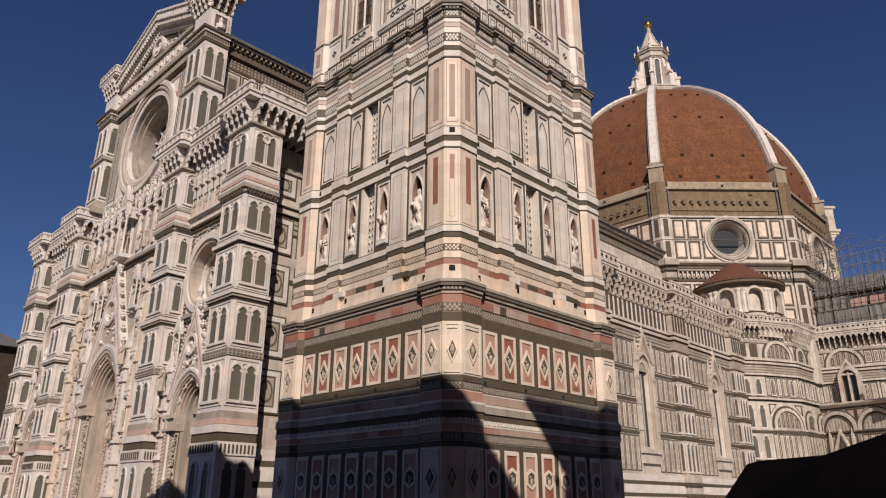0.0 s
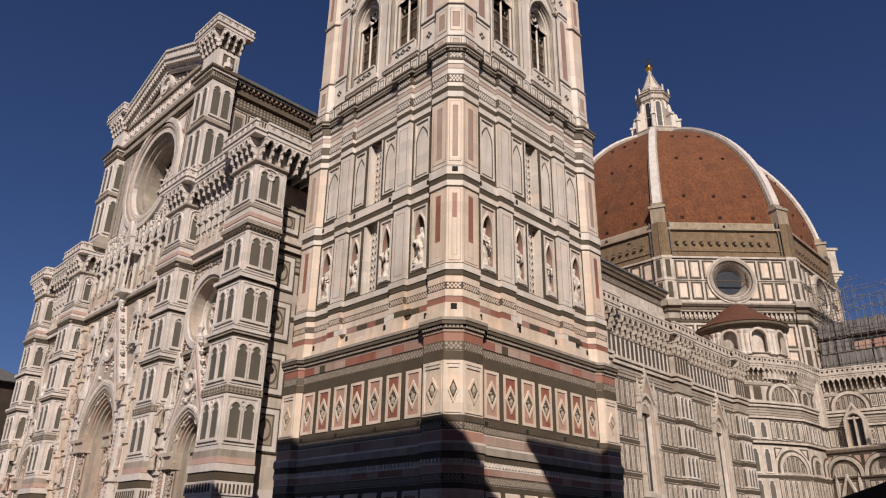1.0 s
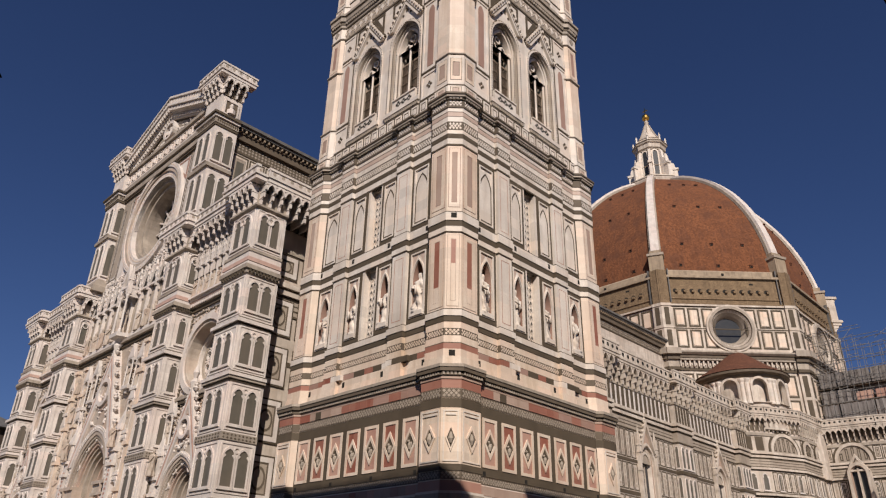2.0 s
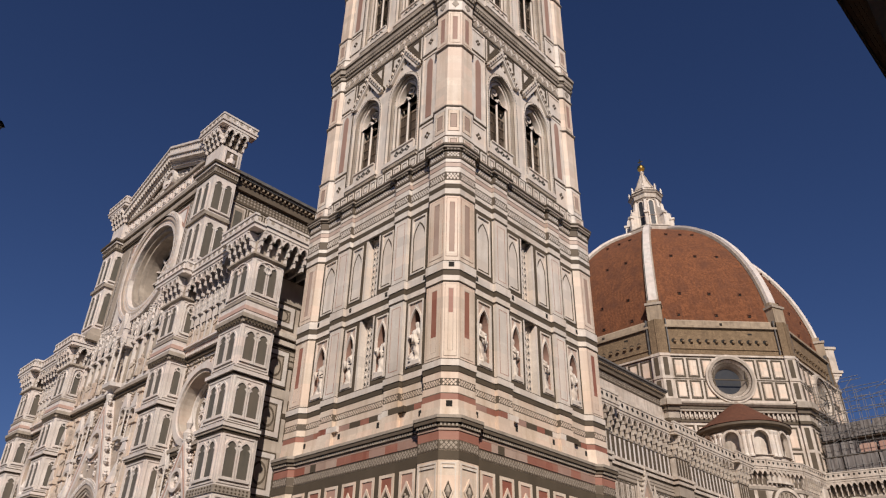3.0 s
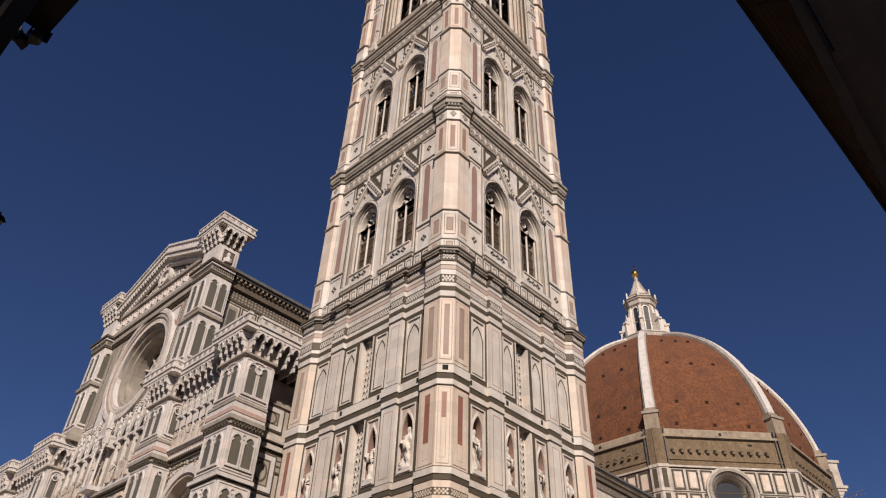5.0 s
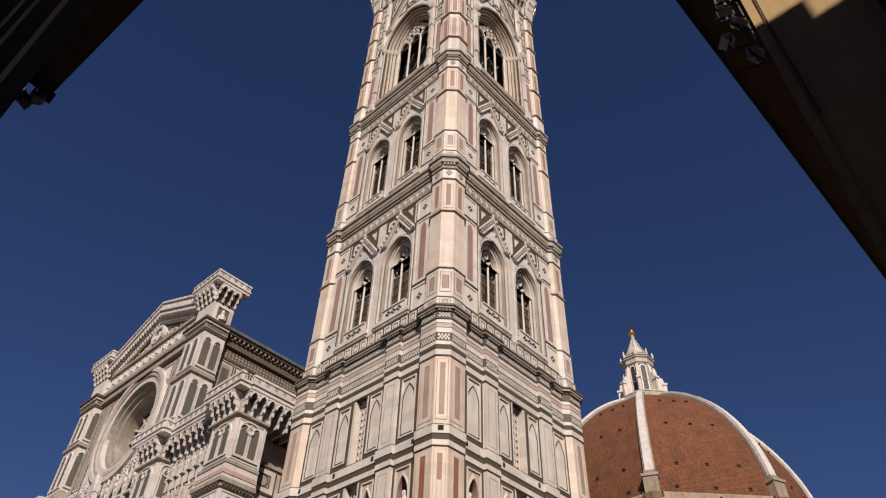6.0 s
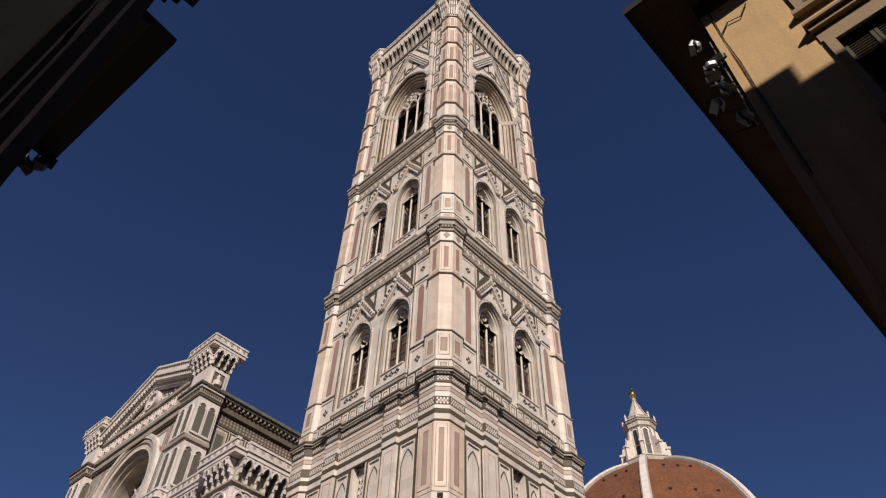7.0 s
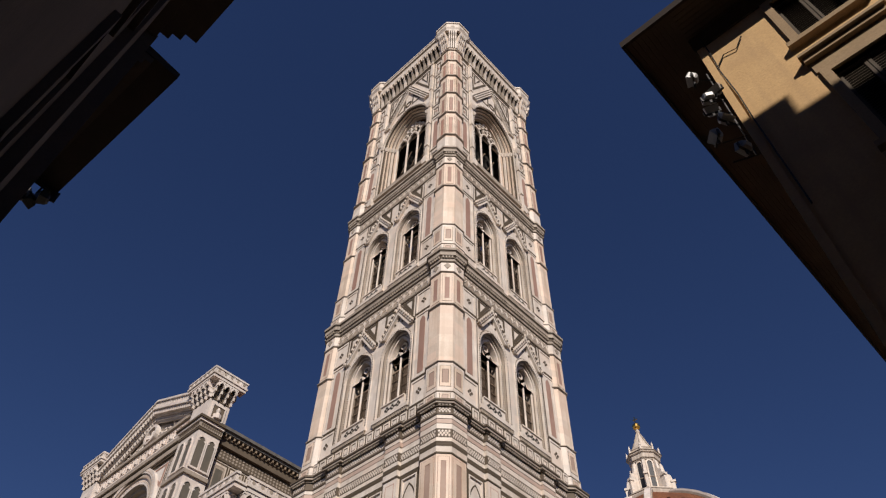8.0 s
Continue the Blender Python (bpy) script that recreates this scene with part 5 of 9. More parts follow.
def pier(ua, ub, depth):
    """A front pier with blind lights on its west and south sides, crowned by a bracketed gallery."""
    body = part("pier", Mb(FAC).box(ua, ub, 0, 27.0, -depth, 0), FRONTW, church, "tall marble pier with blind pointed lights")
    for name, v0, v1, mat, g in pier_courses(None):
        part(name, Mb(FAC).box(ua - g, ub + g, v0, v1, -depth, g), mat, body)
    mid = (ua + ub) / 2
    south = Matrix.Translation((FRONT, AXIS - ub, 0)) @ placed((0, 0, 0), (1, 0, 0), (0, -1, 0))
    for du in (-0.25, 0.25):
        lancet(body, FAC @ Matrix.Translation((0, 0, 0.12)), mid + du * (ub - ua), 1.5, 0.95, 2.7)
    for du in (0.3, 0.7):
        lancet(body, south @ Matrix.Translation((0, 0, 0.12)), (depth - 0.15) * du, 1.5, 0.85, 2.7)
    for k, (v0, v1) in enumerate(PIER_STAGES):
        wide = (ub - ua) * 0.34
        for du in (-0.19, 0.19):
            lancet(body, FAC, mid + du * (ub - ua), v0 + 0.35, wide, v1 - v0 - 0.55)
        ds = depth - 0.15
        if ds > 2.2:
            for du in (0.31, 0.73):
                lancet(body, south, ds * du, v0 + 0.35, 0.94, v1 - v0 - 0.55)
        else:
            lancet(body, south, ds * 0.5, v0 + 0.35, 0.7, v1 - v0 - 0.55)
        edge = Mb(south)
        edge.rim([(0.12, v0 + 0.05), (ds, v0 + 0.05), (ds, v1), (0.12, v1)], [(0.22, v0 + 0.15), (ds - 0.1, v0 + 0.15), (ds - 0.1, v1 - 0.1), (0.22, v1 - 0.1)], -0.02, 0.05)
        edge.m = FAC
        edge.rim([(ua + 0.1, v0 + 0.05), (ub - 0.1, v0 + 0.05), (ub - 0.1, v1), (ua + 0.1, v1)], [(ua + 0.2, v0 + 0.15), (ub - 0.2, v0 + 0.15), (ub - 0.2, v1 - 0.1), (ua + 0.2, v1 - 0.1)], -0.02, 0.05)
        for m_, cu in ((FAC, mid), (south, ds * 0.52)):
            edge.m = m_
            ring = [(cu + 0.21 * math.cos(t * math.pi / 4), v1 - 0.42 + 0.21 * math.sin(t * math.pi / 4)) for t in range(8)]
            edge.rim(ring, [(cu + (u - cu) * 0.6, v1 - 0.42 + (v - v1 + 0.42) * 0.6) for u, v in ring], -0.02, 0.06)
        part("panel_border", edge, FRONTW, body)
    v0, v1 = PIER_STAGES[-1]
    head = Mb(FAC)
    for m_, a, c in ((FAC, ua + 0.3, ub - 0.3), (south, 0.3, depth - 0.45)):
        head.m = m_
        cu, h = (a + c) / 2, (c - a) / 2
        head.rim(arch(a, c, v0 + 0.3, v1 - h * 0.95, h * 0.9, 7), arch(a + 0.1, c - 0.1, v0 + 0.4, v1 - h * 0.95, h * 0.9 - 0.1, 7), -0.02, 0.12)
        ring = [(cu + 0.3 * math.cos(t * math.pi / 6), v1 - 0.72 + 0.3 * math.sin(t * math.pi / 6)) for t in range(12)]
        head.rim(ring, [(cu + (u - cu) * 0.72, v1 - 0.72 + (v - v1 + 0.72) * 0.72) for u, v in ring], -0.02, 0.13)
    part("tracery_head", head, FRONTW, body)
    lat = Mb(FAC)
    for m_, a, c in ((FAC, ua, ub), (south, 0.0, depth - 0.1)):
        lat.m = m_
        n = 9
        for i in range(n):
            for j in range(2):
                lat.diamond(a + (i + 0.5) * (c - a) / n, 10.62 + j * 0.21, (c - a) / n * 0.3, 0.07, 0.07, 0.1)
            lat.box(a + (i + 0.2) * (c - a) / n, a + (i + 0.55) * (c - a) / n, 4.55, 5.05, 0.2, 0.26)
            lat.box(a + (i + 0.2) * (c - a) / n, a + (i + 0.7) * (c - a) / n, 21.8, 22.02, 0.1, 0.24)
    part("lattice", lat, GREEN, body)
    # crown
    stack_ = Mb(FAC)
    stack_.loft([[(ua - g, v, g), (ub + g, v, g), (ub + g, v, -depth), (ua - g, v, -depth)] for v, g in ((26.85, 0.0), (27.0, 0.25), (27.15, 0.25), (27.16, 0.05), (28.3, 0.05))])
    part("crown", stack_, GREY, body)
    gallery(church, FAC, ua + 0.15, ub - 0.15, 27.15, 2.8, 0.85, 0.75)
    if ub > 23:
        gallery(church, south, 0.15, 8.6, 27.16, 2.8, 0.84, 0.78, False, back=-1.7)
    else:
        gallery(church, south, 0.15, depth, 27.16, 2.8, 0.84, 0.75)
    return body


PIERS = ((20.05, 23.15, 2.55), (9.6, 12.75, 1.9), (-12.75, -9.6, 1.9), (-23.15, -20.05, 2.55))
for ua, ub, depth in PIERS:
    pier(ua, ub, depth)


def gable_portal(cu, half, spring, rise, gable_half, gable_base, apex, seed):
    """A deep portal: stepped orders, carved gable, flanking shafts, door and lunette."""
    root = None
    for k, (t, dep, mat) in enumerate(((0.0, 0.3, FRONTW), (0.09, 0.22, CARVED), (0.15, 0.12, GREY), (0.23, 0.0, CARVED), (0.3, -0.14, UMBER), (0.36, -0.3, CARVED), (0.44, -0.5, GREY), (0.5, -0.8, CARVED), (0.55, -1.25, UMBER))):
        t0, t1 = t * half, (t + 0.12) * half
        mb = Mb(FAC).rim(arch(cu - half + t0, cu + half - t0, 0.3, spring, rise - t0 * 0.9, 12), arch(cu - half + t1, cu + half - t1, 0.3, spring, rise - t1 * 0.9, 12), BAY - 2.1, BAY + dep + 0.3)
        if root is None:
            root = part("portal", mb, mat, church, "deep carved marble portal with a pointed gable")
        else:
            part("portal_order", mb, mat, root)
    part("lunette", Mb(FAC).prism(arch(cu - half * 0.5, cu + half * 0.5, spring - 0.2, spring, rise * 0.62, 10), BAY - 2.3, BAY - 1.75), CARVED, root)
    part("lintel", Mb(FAC).box(cu - half * 0.6, cu + half * 0.6, spring - 0.9, spring - 0.1, BAY - 2.3, BAY - 1.4), CARVED, root)
    part("door", Mb(FAC).box(cu - half * 0.42, cu + half * 0.42, 0.3, spring - 0.9, BAY - 2.3, BAY - 1.8), BRONZE, root, "dark bronze double door")
    lip = half * 0.22
    o = [(cu - gable_half, gable_base), (cu - gable_half + lip, gable_base), (cu, apex - lip * 2.2), (cu + gable_half - lip, gable_base), (cu + gable_half, gable_base), (cu, apex)]
    part("gable", Mb(FAC).prism(o, BAY, BAY + 0.7), FRONTW, root)
    av = arch(cu - half, cu + half, spring, spring, rise, 12)
    field = Mb(FAC)
    side = [p for p in av[2:15] if p[1] > gable_base + 0.02]
    for sgn in (-1, 1):
        for i in range(len(side) - 1):
            quad = []
            for j in (i, i + 1):
                f = j / (len(side) - 1)
                quad.append(((cu + sgn * (side[j][0] - cu), side[j][1]), (cu + sgn * (gable_half - 0.1) * (1 - f), gable_base + (apex - lip * 2 - gable_base) * f)))
            field.prism([quad[0][0], quad[0][1], quad[1][1], quad[1][0]][::sgn], BAY, BAY + 0.5)
    part("gable_field", field, CARVED, root)
    med = [(cu + half * 0.3 * math.cos(2 * math.pi * i / 16), (spring + rise) * 0.45 + apex * 0.55 - 0.9 + half * 0.3 * math.sin(2 * math.pi * i / 16)) for i in range(16)]
    mv = sum(p[1] for p in med) / 16
    part("medallion", Mb(FAC).rim(med, [(cu + (u - cu) * 0.7, mv + (v - mv) * 0.7) for u, v in med], BAY + 0.5, BAY + 0.8), FRONTW, root)
    line = Mb(FAC)
    ring2 = [(cu + (u - cu) * 1.25, mv + (v - mv) * 1.25) for u, v in med]
    part("medallion_line", Mb(FAC).rim(ring2, [(cu + (u - cu) * 1.1, mv + (v - mv) * 1.1) for u, v in med], BAY + 0.5, BAY + 0.62), UMBER, root)
    for sgn in (-1, 1):
        # carved spring course and jamb panels
        a, c = sorted((cu + sgn * half * 0.5, cu + sgn * (half + 0.2)))
        part("spring_course", Mb(FAC).box(a, c, spring - 1.0, spring - 0.82, BAY - 1.6, BAY + 0.72).box(a, c, spring - 0.82, spring - 0.15, BAY - 1.6, BAY + 0.6).box(a, c, spring - 0.15, spring + 0.12, BAY - 1.6, BAY + 0.78), CARVED, root)
        ornament(church, FAC, a, c, 1.2, spring - 0.2, BAY + 0.3, 420, seed + 40 + sgn, 0.1, CARVED, 0.09)
        e0, e1 = (cu + sgn * (gable_half - 0.3 * lip), gable_base + 0.05), (cu, apex - lip * 0.7)
        line.prism([e0, (e0[0] - sgn * 0.16, e0[1]), (e1[0], e1[1] - 0.4), e1][:: -sgn], BAY + 0.6, BAY + 0.715)
    part("gable_line", line, PINK, root)
    crk = Mb(FAC)
    for sgn in (-1, 1):
        for i in range(9):
            f = (i + 0.5) / 9
            u, v = cu + sgn * gable_half * (1 - f), gable_base + (apex - gable_base) * f
            crk.lathe(u + sgn * 0.16, BAY + 0.5, [(0.06, v), (0.22, v + 0.2), (0.08, v + 0.34), (0.15, v + 0.46), (0.02, v + 0.6)], 6)
    crk.lathe(cu, BAY + 0.5, [(0.2, apex - 0.2), (0.34, apex + 0.3), (0.12, apex + 0.6), (0.26, apex + 1.0), (0.04, apex + 1.6)], 8)
    ob = part("crocket", crk, FRONTW, root)
    ob["kind"] = "stuff"
    for sgn in (-1, 1):
        for k, t in enumerate((0.1, 0.2, 0.31, 0.43)):
            u = cu + sgn * half * (1 - t)
            shaft = Mb(FAC).lathe(u, BAY + 0.6 - k * 0.16, [(0.16, 0.4), (0.16, 0.8), (0.1, 0.95), (0.1, 3.1), (0.14, 3.15), (0.14, 3.25), (0.1, 3.3), (0.1, spring - 0.55), (0.2, spring - 0.2), (0.2, spring)], 8)
            js = part("jamb_shaft", shaft, (CARVED, FRONTW, UMBER, CARVED)[k], root)
            if k in (0, 2):
                twist = Mb(FAC)
                for i in range(int((spring - 2.0) / 0.26)):
                    v = 1.1 + i * 0.26
                    twist.prism([(u - 0.12, v - 0.02), (u + 0.12, v + 0.12), (u + 0.12, v + 0.2), (u - 0.12, v + 0.06)], BAY + 0.5 - k * 0.16, BAY + 0.72 - k * 0.16)
                part("twist", twist, FRONTW if k else PINK, js)["kind"] = "stuff"
    beads = Mb(FAC)
    for t, w_ in ((0.06, 0.64), (0.19, 0.46), (0.33, 0.2)):
        line_ = arch(cu - half * (1 - t), cu + half * (1 - t), spring, spring, rise - t * half * 0.9, 22)[2:]
        for u, v in line_:
            beads.diamond(u, v, 0.12, 0.12, BAY, BAY + w_)
    part("carved_bead", beads, FRONTW, root)["kind"] = "stuff"
    for u, v in arch(cu - half * 0.73, cu + half * 0.73, spring, spring, rise - half * 0.25, 3)[2:]:
        ring = [(u + 0.27 * math.cos(t * math.pi / 5), v + 0.27 * math.sin(t * math.pi / 5)) for t in range(10)]
        part("arch_roundel", Mb(FAC).rim(ring, [(u + (a - u) * 0.6, v + (c - v) * 0.6) for a, c in ring], BAY - 0.6, BAY + 0.36), FRONTW, root)
    ornament(church, FAC, cu - half * 0.3, cu + half * 0.3, spring + 0.2, spring + rise * 0.45, BAY - 1.74, 120, seed + 9, 0.09, CARVED, 0.08)
    # flanking shafts with niches and pinnacles
    for sgn in (-1, 1):
        u = cu + sgn * (half + 0.55)
        sh = Mb(FAC).box(u - 0.4, u + 0.4, 0.3, gable_base + 0.6, BAY - 0.3, BAY + 0.7)
        for v in (2.2, 4.6, 6.2, gable_base - 0.6, gable_base + 0.5):
            sh.box(u - 0.54, u + 0.54, v - 0.12, v + 0.12, BAY - 0.3, BAY + 0.86)
        sh.loft([[(u + a * r, v, BAY + 0.25 + c * r) for a, c in ((-1, -1), (1, -1), (1, 1), (-1, 1))] for v, r in ((gable_base + 0.6, 0.42), (gable_base + 2.0, 0.4), (gable_base + 2.05, 0.5), (gable_base + 2.2, 0.5), (gable_base + 4.2, 0.04))])
        part("portal_shaft", sh, FRONTW, root)
        tw = Mb(FAC)
        for i in range(int((gable_base - 1) / 0.35)):
            tw.diamond(u, 1.1 + i * 0.35, 0.2, 0.14, BAY + 0.62, BAY + 0.715)
        part("shaft_inlay", tw, PINK, root)["kind"] = "stuff"
        statue(FAC, u, gable_base + 0.65, BAY + 1.0, 1.9, seed + sgn)
        statue(FAC, u, 6.4, BAY + 1.05, 1.7, seed + sgn + 2)
    for k in range(5):
        f = (k + 0.5) / 5
        statue(FAC, cu + (f - 0.5) * half * 0.7, spring - 0.1, BAY - 1.5, 1.2 - abs(f - 0.5), seed + k)
    ornament(church, FAC, cu - gable_half * 0.55, cu + gable_half * 0.55, (spring + rise), gable_base + (apex - gable_base) * 0.62, BAY + 0.5, 60, seed, 0.2)
    return root


def tabernacle(u, v, w, tall, i):
    """A small canopied niche with a statue: colonnettes, trefoil arch, gablet and pinnacle."""
    h = tall * 0.26
    mb = Mb(FAC).box(u - h - 0.08, u + h + 0.08, v - 0.3, v, w - 0.05, w + 0.55)
    mb.prism([(u - h * 0.7, v - 0.3), (u - h * 0.3, v - 0.65), (u + h * 0.3, v - 0.65), (u + h * 0.7, v - 0.3)], w - 0.05, w + 0.35)
    for sgn in (-1, 1):
        mb.lathe(u + sgn * h, w + 0.42, [(0.1, v), (0.06, v + 0.12), (0.06, v + tall), (0.12, v + tall + 0.15)], 6)
        mb.loft([[(u + sgn * h + a * r, y, w + 0.35 + c * r) for a, c in ((-1, -1), (1, -1), (1, 1), (-1, 1))] for y, r in ((v + tall + 0.15, 0.12), (v + tall + 0.7, 0.1), (v + tall + 1.3, 0.01))])
    top = v + tall + 0.1
    mb.prism([(u + h, top + 0.35), (u - h, top + 0.35)] + list(reversed(arch(u - h + 0.06, u + h - 0.06, top - 0.3, top - 0.25, h * 0.95, 5)[2:])), w - 0.05, w + 0.5)
    mb.prism([(u - h - 0.1, top + 0.3), (u + h + 0.1, top + 0.3), (u, top + 0.3 + h * 2.6)], w - 0.05, w + 0.5)
    t = part("tabernacle", mb, FRONTW, church)
    part("niche_back", Mb(FAC).box(u - h, u + h, v, top, w - 0.05, w + 0.02), UMBER, t)
    statue(FAC, u, v, w + 0.28, tall * 0.95, i)


# the walls of the bays
for sgn in (-1, 1):
    c = sgn * 16.4
    u0, u1 = sorted((sgn * 12.7, sgn * 20.1))
    mb = Mb(FAC)
    pierced(mb, u0, u1, 0, 14.6, [arch(c - 2.0, c + 2.0, 0, 7.6, 2.6, 10)], BAY - 2.2, BAY)
    part("front_wall", mb, CARVED, church, "carved marble front wall between the piers")
    mb = Mb(FAC)
    rc, RV = sgn * 16.05, 17.85
    mb.box(u0, rc - 2.5, 14.6, RV, BAY - 1.2, BAY).box(rc + 2.5, u1, 14.6, RV, BAY - 1.2, BAY).box(rc - 2.5, rc + 2.5, 14.6, RV - 2.5, BAY - 1.2, BAY)
    pierced(mb, u0, u1, RV, 22.9, [[(rc - 2.5, RV)] + [(rc + 2.5, RV)] + [(rc + 2.5 * math.cos(math.pi * k / 16), RV + 2.5 * math.sin(math.pi * k / 16)) for k in range(0, 17)]], BAY - 1.2, BAY)
    # close the lower half of the ring outside its circle
    for s2_ in (-1, 1):
        pts = [(rc + s2_ * 2.5 * math.cos(math.pi * k / 24), RV - 2.5 * math.sin(math.pi * k / 24)) for k in range(0, 13)]
        mb.prism((pts + [(rc + s2_ * 2.5, RV - 2.5)])[:: -s2_], BAY - 1.2, BAY)
    part("front_wall", mb, FRONTW, church, "marble wall round a rose window")
    gable_portal(c, 2.75, 7.4, 3.3, 2.9, 8.6, 15.2, 11 + sgn)
    # rose window
    root = None
    for r0, r1, dep, mat in ((3.1, 2.62, 0.3, FRONTW), (2.62, 2.38, 0.15, CARVED), (2.38, 2.2, -0.75, FRONTW), (2.2, 1.9, -1.05, GREY)):
        ring = [[(rc + r * math.cos(2 * math.pi * i / 32), RV + r * math.sin(2 * math.pi * i / 32)) for i in range(32)] for r in (r0, r1)]
        mb = Mb(FAC).rim(ring[0], ring[1], BAY - 1.5, BAY + dep)
        if root is None:
            root = part("rose_window", mb, mat, church, "round window in stepped marble rings")
        else:
            part("ring", mb, mat, root)
    part("pane", Mb(FAC).prism([(rc + 1.95 * math.cos(2 * math.pi * i / 24), RV + 1.95 * math.sin(2 * math.pi * i / 24)) for i in range(24)], BAY - 1.5, BAY - 1.3), GLASS, root)
    sp = Mb(FAC)
    for i in range(10):
        t = 2 * math.pi * i / 10
        d = (math.cos(t), math.sin(t))
        n_ = (-d[1] * 0.07, d[0] * 0.07)
        sp.prism([(rc + d[0] * q + sg * n_[0], RV + d[1] * q + sg * n_[1]) for q, sg in ((0.35, 1), (0.35, -1), (1.92, -1), (1.92, 1))], BAY - 1.32, BAY - 1.1)
        lobe = [(rc + 1.6 * math.cos(t + 0.314) + 0.42 * math.cos(k * math.pi / 5), RV + 1.6 * math.sin(t + 0.314) + 0.42 * math.sin(k * math.pi / 5)) for k in range(10)]
        lc = (sum(p[0] for p in lobe) / 10, sum(p[1] for p in lobe) / 10)
        sp.rim(lobe, [(lc[0] + (p[0] - lc[0]) * 0.72, lc[1] + (p[1] - lc[1]) * 0.72) for p in lobe], BAY - 1.31, BAY - 1.12)
    hub = [[(rc + r * math.cos(k * math.pi / 8), RV + r * math.sin(k * math.pi / 8)) for k in range(16)] for r in (0.42, 0.2)]
    sp.rim(hub[0], hub[1], BAY - 1.33, BAY - 1.06)
    part("spoke", sp, FRONTW, root)
    square = [(c - 3.3, 14.95), (c + 3.3, 14.95), (c + 3.3, 21.5), (c - 3.3, 21.5)]
    part("inlay_line", Mb(FAC).rim(square, [(c - 3.15, 15.1), (c + 3.15, 15.1), (c + 3.15, 21.35), (c - 3.15, 21.35)], BAY - 0.02, BAY + 0.06), GREEN, root)
    ornament(church, FAC, u0 + 0.2, u1 - 0.2, 8.0, 14.3, BAY + 0.02, 1300, 31 + sgn, 0.14, CARVED, 0.2, (c, 8.3, 3.0))
    ornament(church, FAC, u0 + 0.2, u1 - 0.2, 15.0, 21.6, BAY + 0.01, 500, 35 + sgn, 0.13, CARVED, 0.12, (rc, RV, 3.2))
    for k, v in enumerate((8.4, 11.4)):
        tabernacle(c - 3.1, v, BAY, 1.9, k)
        tabernacle(c + 3.1, v, BAY, 1.9, k + 2)
    strips(church, FAC, u0 + 0.1, c - 3.3, 15.1, 21.3, BAY, 1)
    strips(church, FAC, c + 3.3, u1 - 0.1, 15.1, 21.3, BAY, 1)
    for v0, v1, mat, g, nm in ((14.3, 14.6, GREEN, 0.3, "green_course"), (14.6, 14.85, GREY, 0.4, "cornice"), (21.75, 22.1, GREEN, 0.15, "green_course"), (22.1, 22.4, GREY, 0.35, "cornice"), (22.4, 22.9, FRONTW, 0.2, "white_course")):
        slab(nm, FAC, u0, u1, v0, v1, BAY - 0.3, BAY + g, mat)
    # row of statues under pointed canopies
    AB = BAY + 0.3
    slab("gallery_wall", FAC, u0, u1, 22.9, 27.9, BAY - 1.0, AB - 0.15, GREY)
    part("ledge", Mb(FAC).box(u0, u1, 22.42, 22.6, BAY - 0.5, BAY + 0.36).box(u0, u1, 22.6, 22.76, BAY - 0.5, BAY + 0.46).box(u0, u1, 22.76, 22.9, BAY - 0.5, AB + 0.34), FRONTW, church)
    slab("pink_course", FAC, u0, u1, 22.46, 22.57, BAY, BAY + 0.38, BLUSH)
    dent = Mb(FAC)
    for i in range(26):
        x_ = u0 + (i + 0.5) * (u1 - u0) / 26
        dent.box(x_ - 0.08, x_ + 0.08, 22.14, 22.36, BAY, BAY + 0.42)
    part("dentil", dent, FRONTW, church)["kind"] = "stuff"
    n = 8
    d = (u1 - u0) / n
    for i in range(n + 1):
        u = u0 + i * d
        col = Mb(FAC).box(u - 0.07, u + 0.07, 22.9, 25.6, AB - 0.2, AB + 0.12)
        col.loft([[(u + a * r, v, AB + 0.12 + c_ * r) for a, c_ in ((-1, -1), (1, -1), (1, 1), (-1, 1))] for v, r in ((25.4, 0.12), (26.4, 0.1), (27.5, 0.02))])
        part("arcade_pier", col, FRONTW, church)
    for i in range(n):
        a, e = u0 + i * d, u0 + (i + 1) * d
        row = Mb(FAC)
        row.prism([(e, 27.6), (a, 27.6)] + list(reversed(arch(a + 0.12, e - 0.12, 25.6, 25.9, 0.75, 5)[2:])), AB - 0.05, AB + 0.08)
        row.rim([(a + 0.05, 25.6), (e - 0.05, 25.6), ((a + e) / 2, 27.7)], [(a + 0.2, 25.75), (e - 0.2, 25.75), ((a + e) / 2, 27.2)], AB + 0.05, AB + 0.2)
        row.rim([(a + 0.12, 24.6), (e - 0.12, 24.6), (e - 0.12, 25.5), ((a + e) / 2, 26.3), (a + 0.12, 25.5)], [(a + 0.24, 24.6), (e - 0.24, 24.6), (e - 0.24, 25.45), ((a + e) / 2, 26.1), (a + 0.24, 25.45)], AB - 0.05, AB + 0.12)
        for f in (0.25, 0.5, 0.75):
            for q_ in (a + 0.05 + f * d * 0.45, e - 0.05 - f * d * 0.45):
                row.diamond(q_, 25.6 + f * 2.1 + 0.12, 0.08, 0.14, AB + 0.05, AB + 0.26)
        part("pierced_gablet", Mb(FAC).prism([(a + 0.24, 25.8), (e - 0.24, 25.8), ((a + e) / 2, 27.05)], AB + 0.02, AB + 0.1), DARK, part("arcade_arch", row, FRONTW, church))
        statue(FAC, (a + e) / 2, 22.9, AB + 0.0, 1.7, i + 3)
    gallery(church, FAC @ Matrix.Translation((0, 0, AB + 0.1)), u0, u1, 26.95, 2.95, 1.15, 0.8, False)
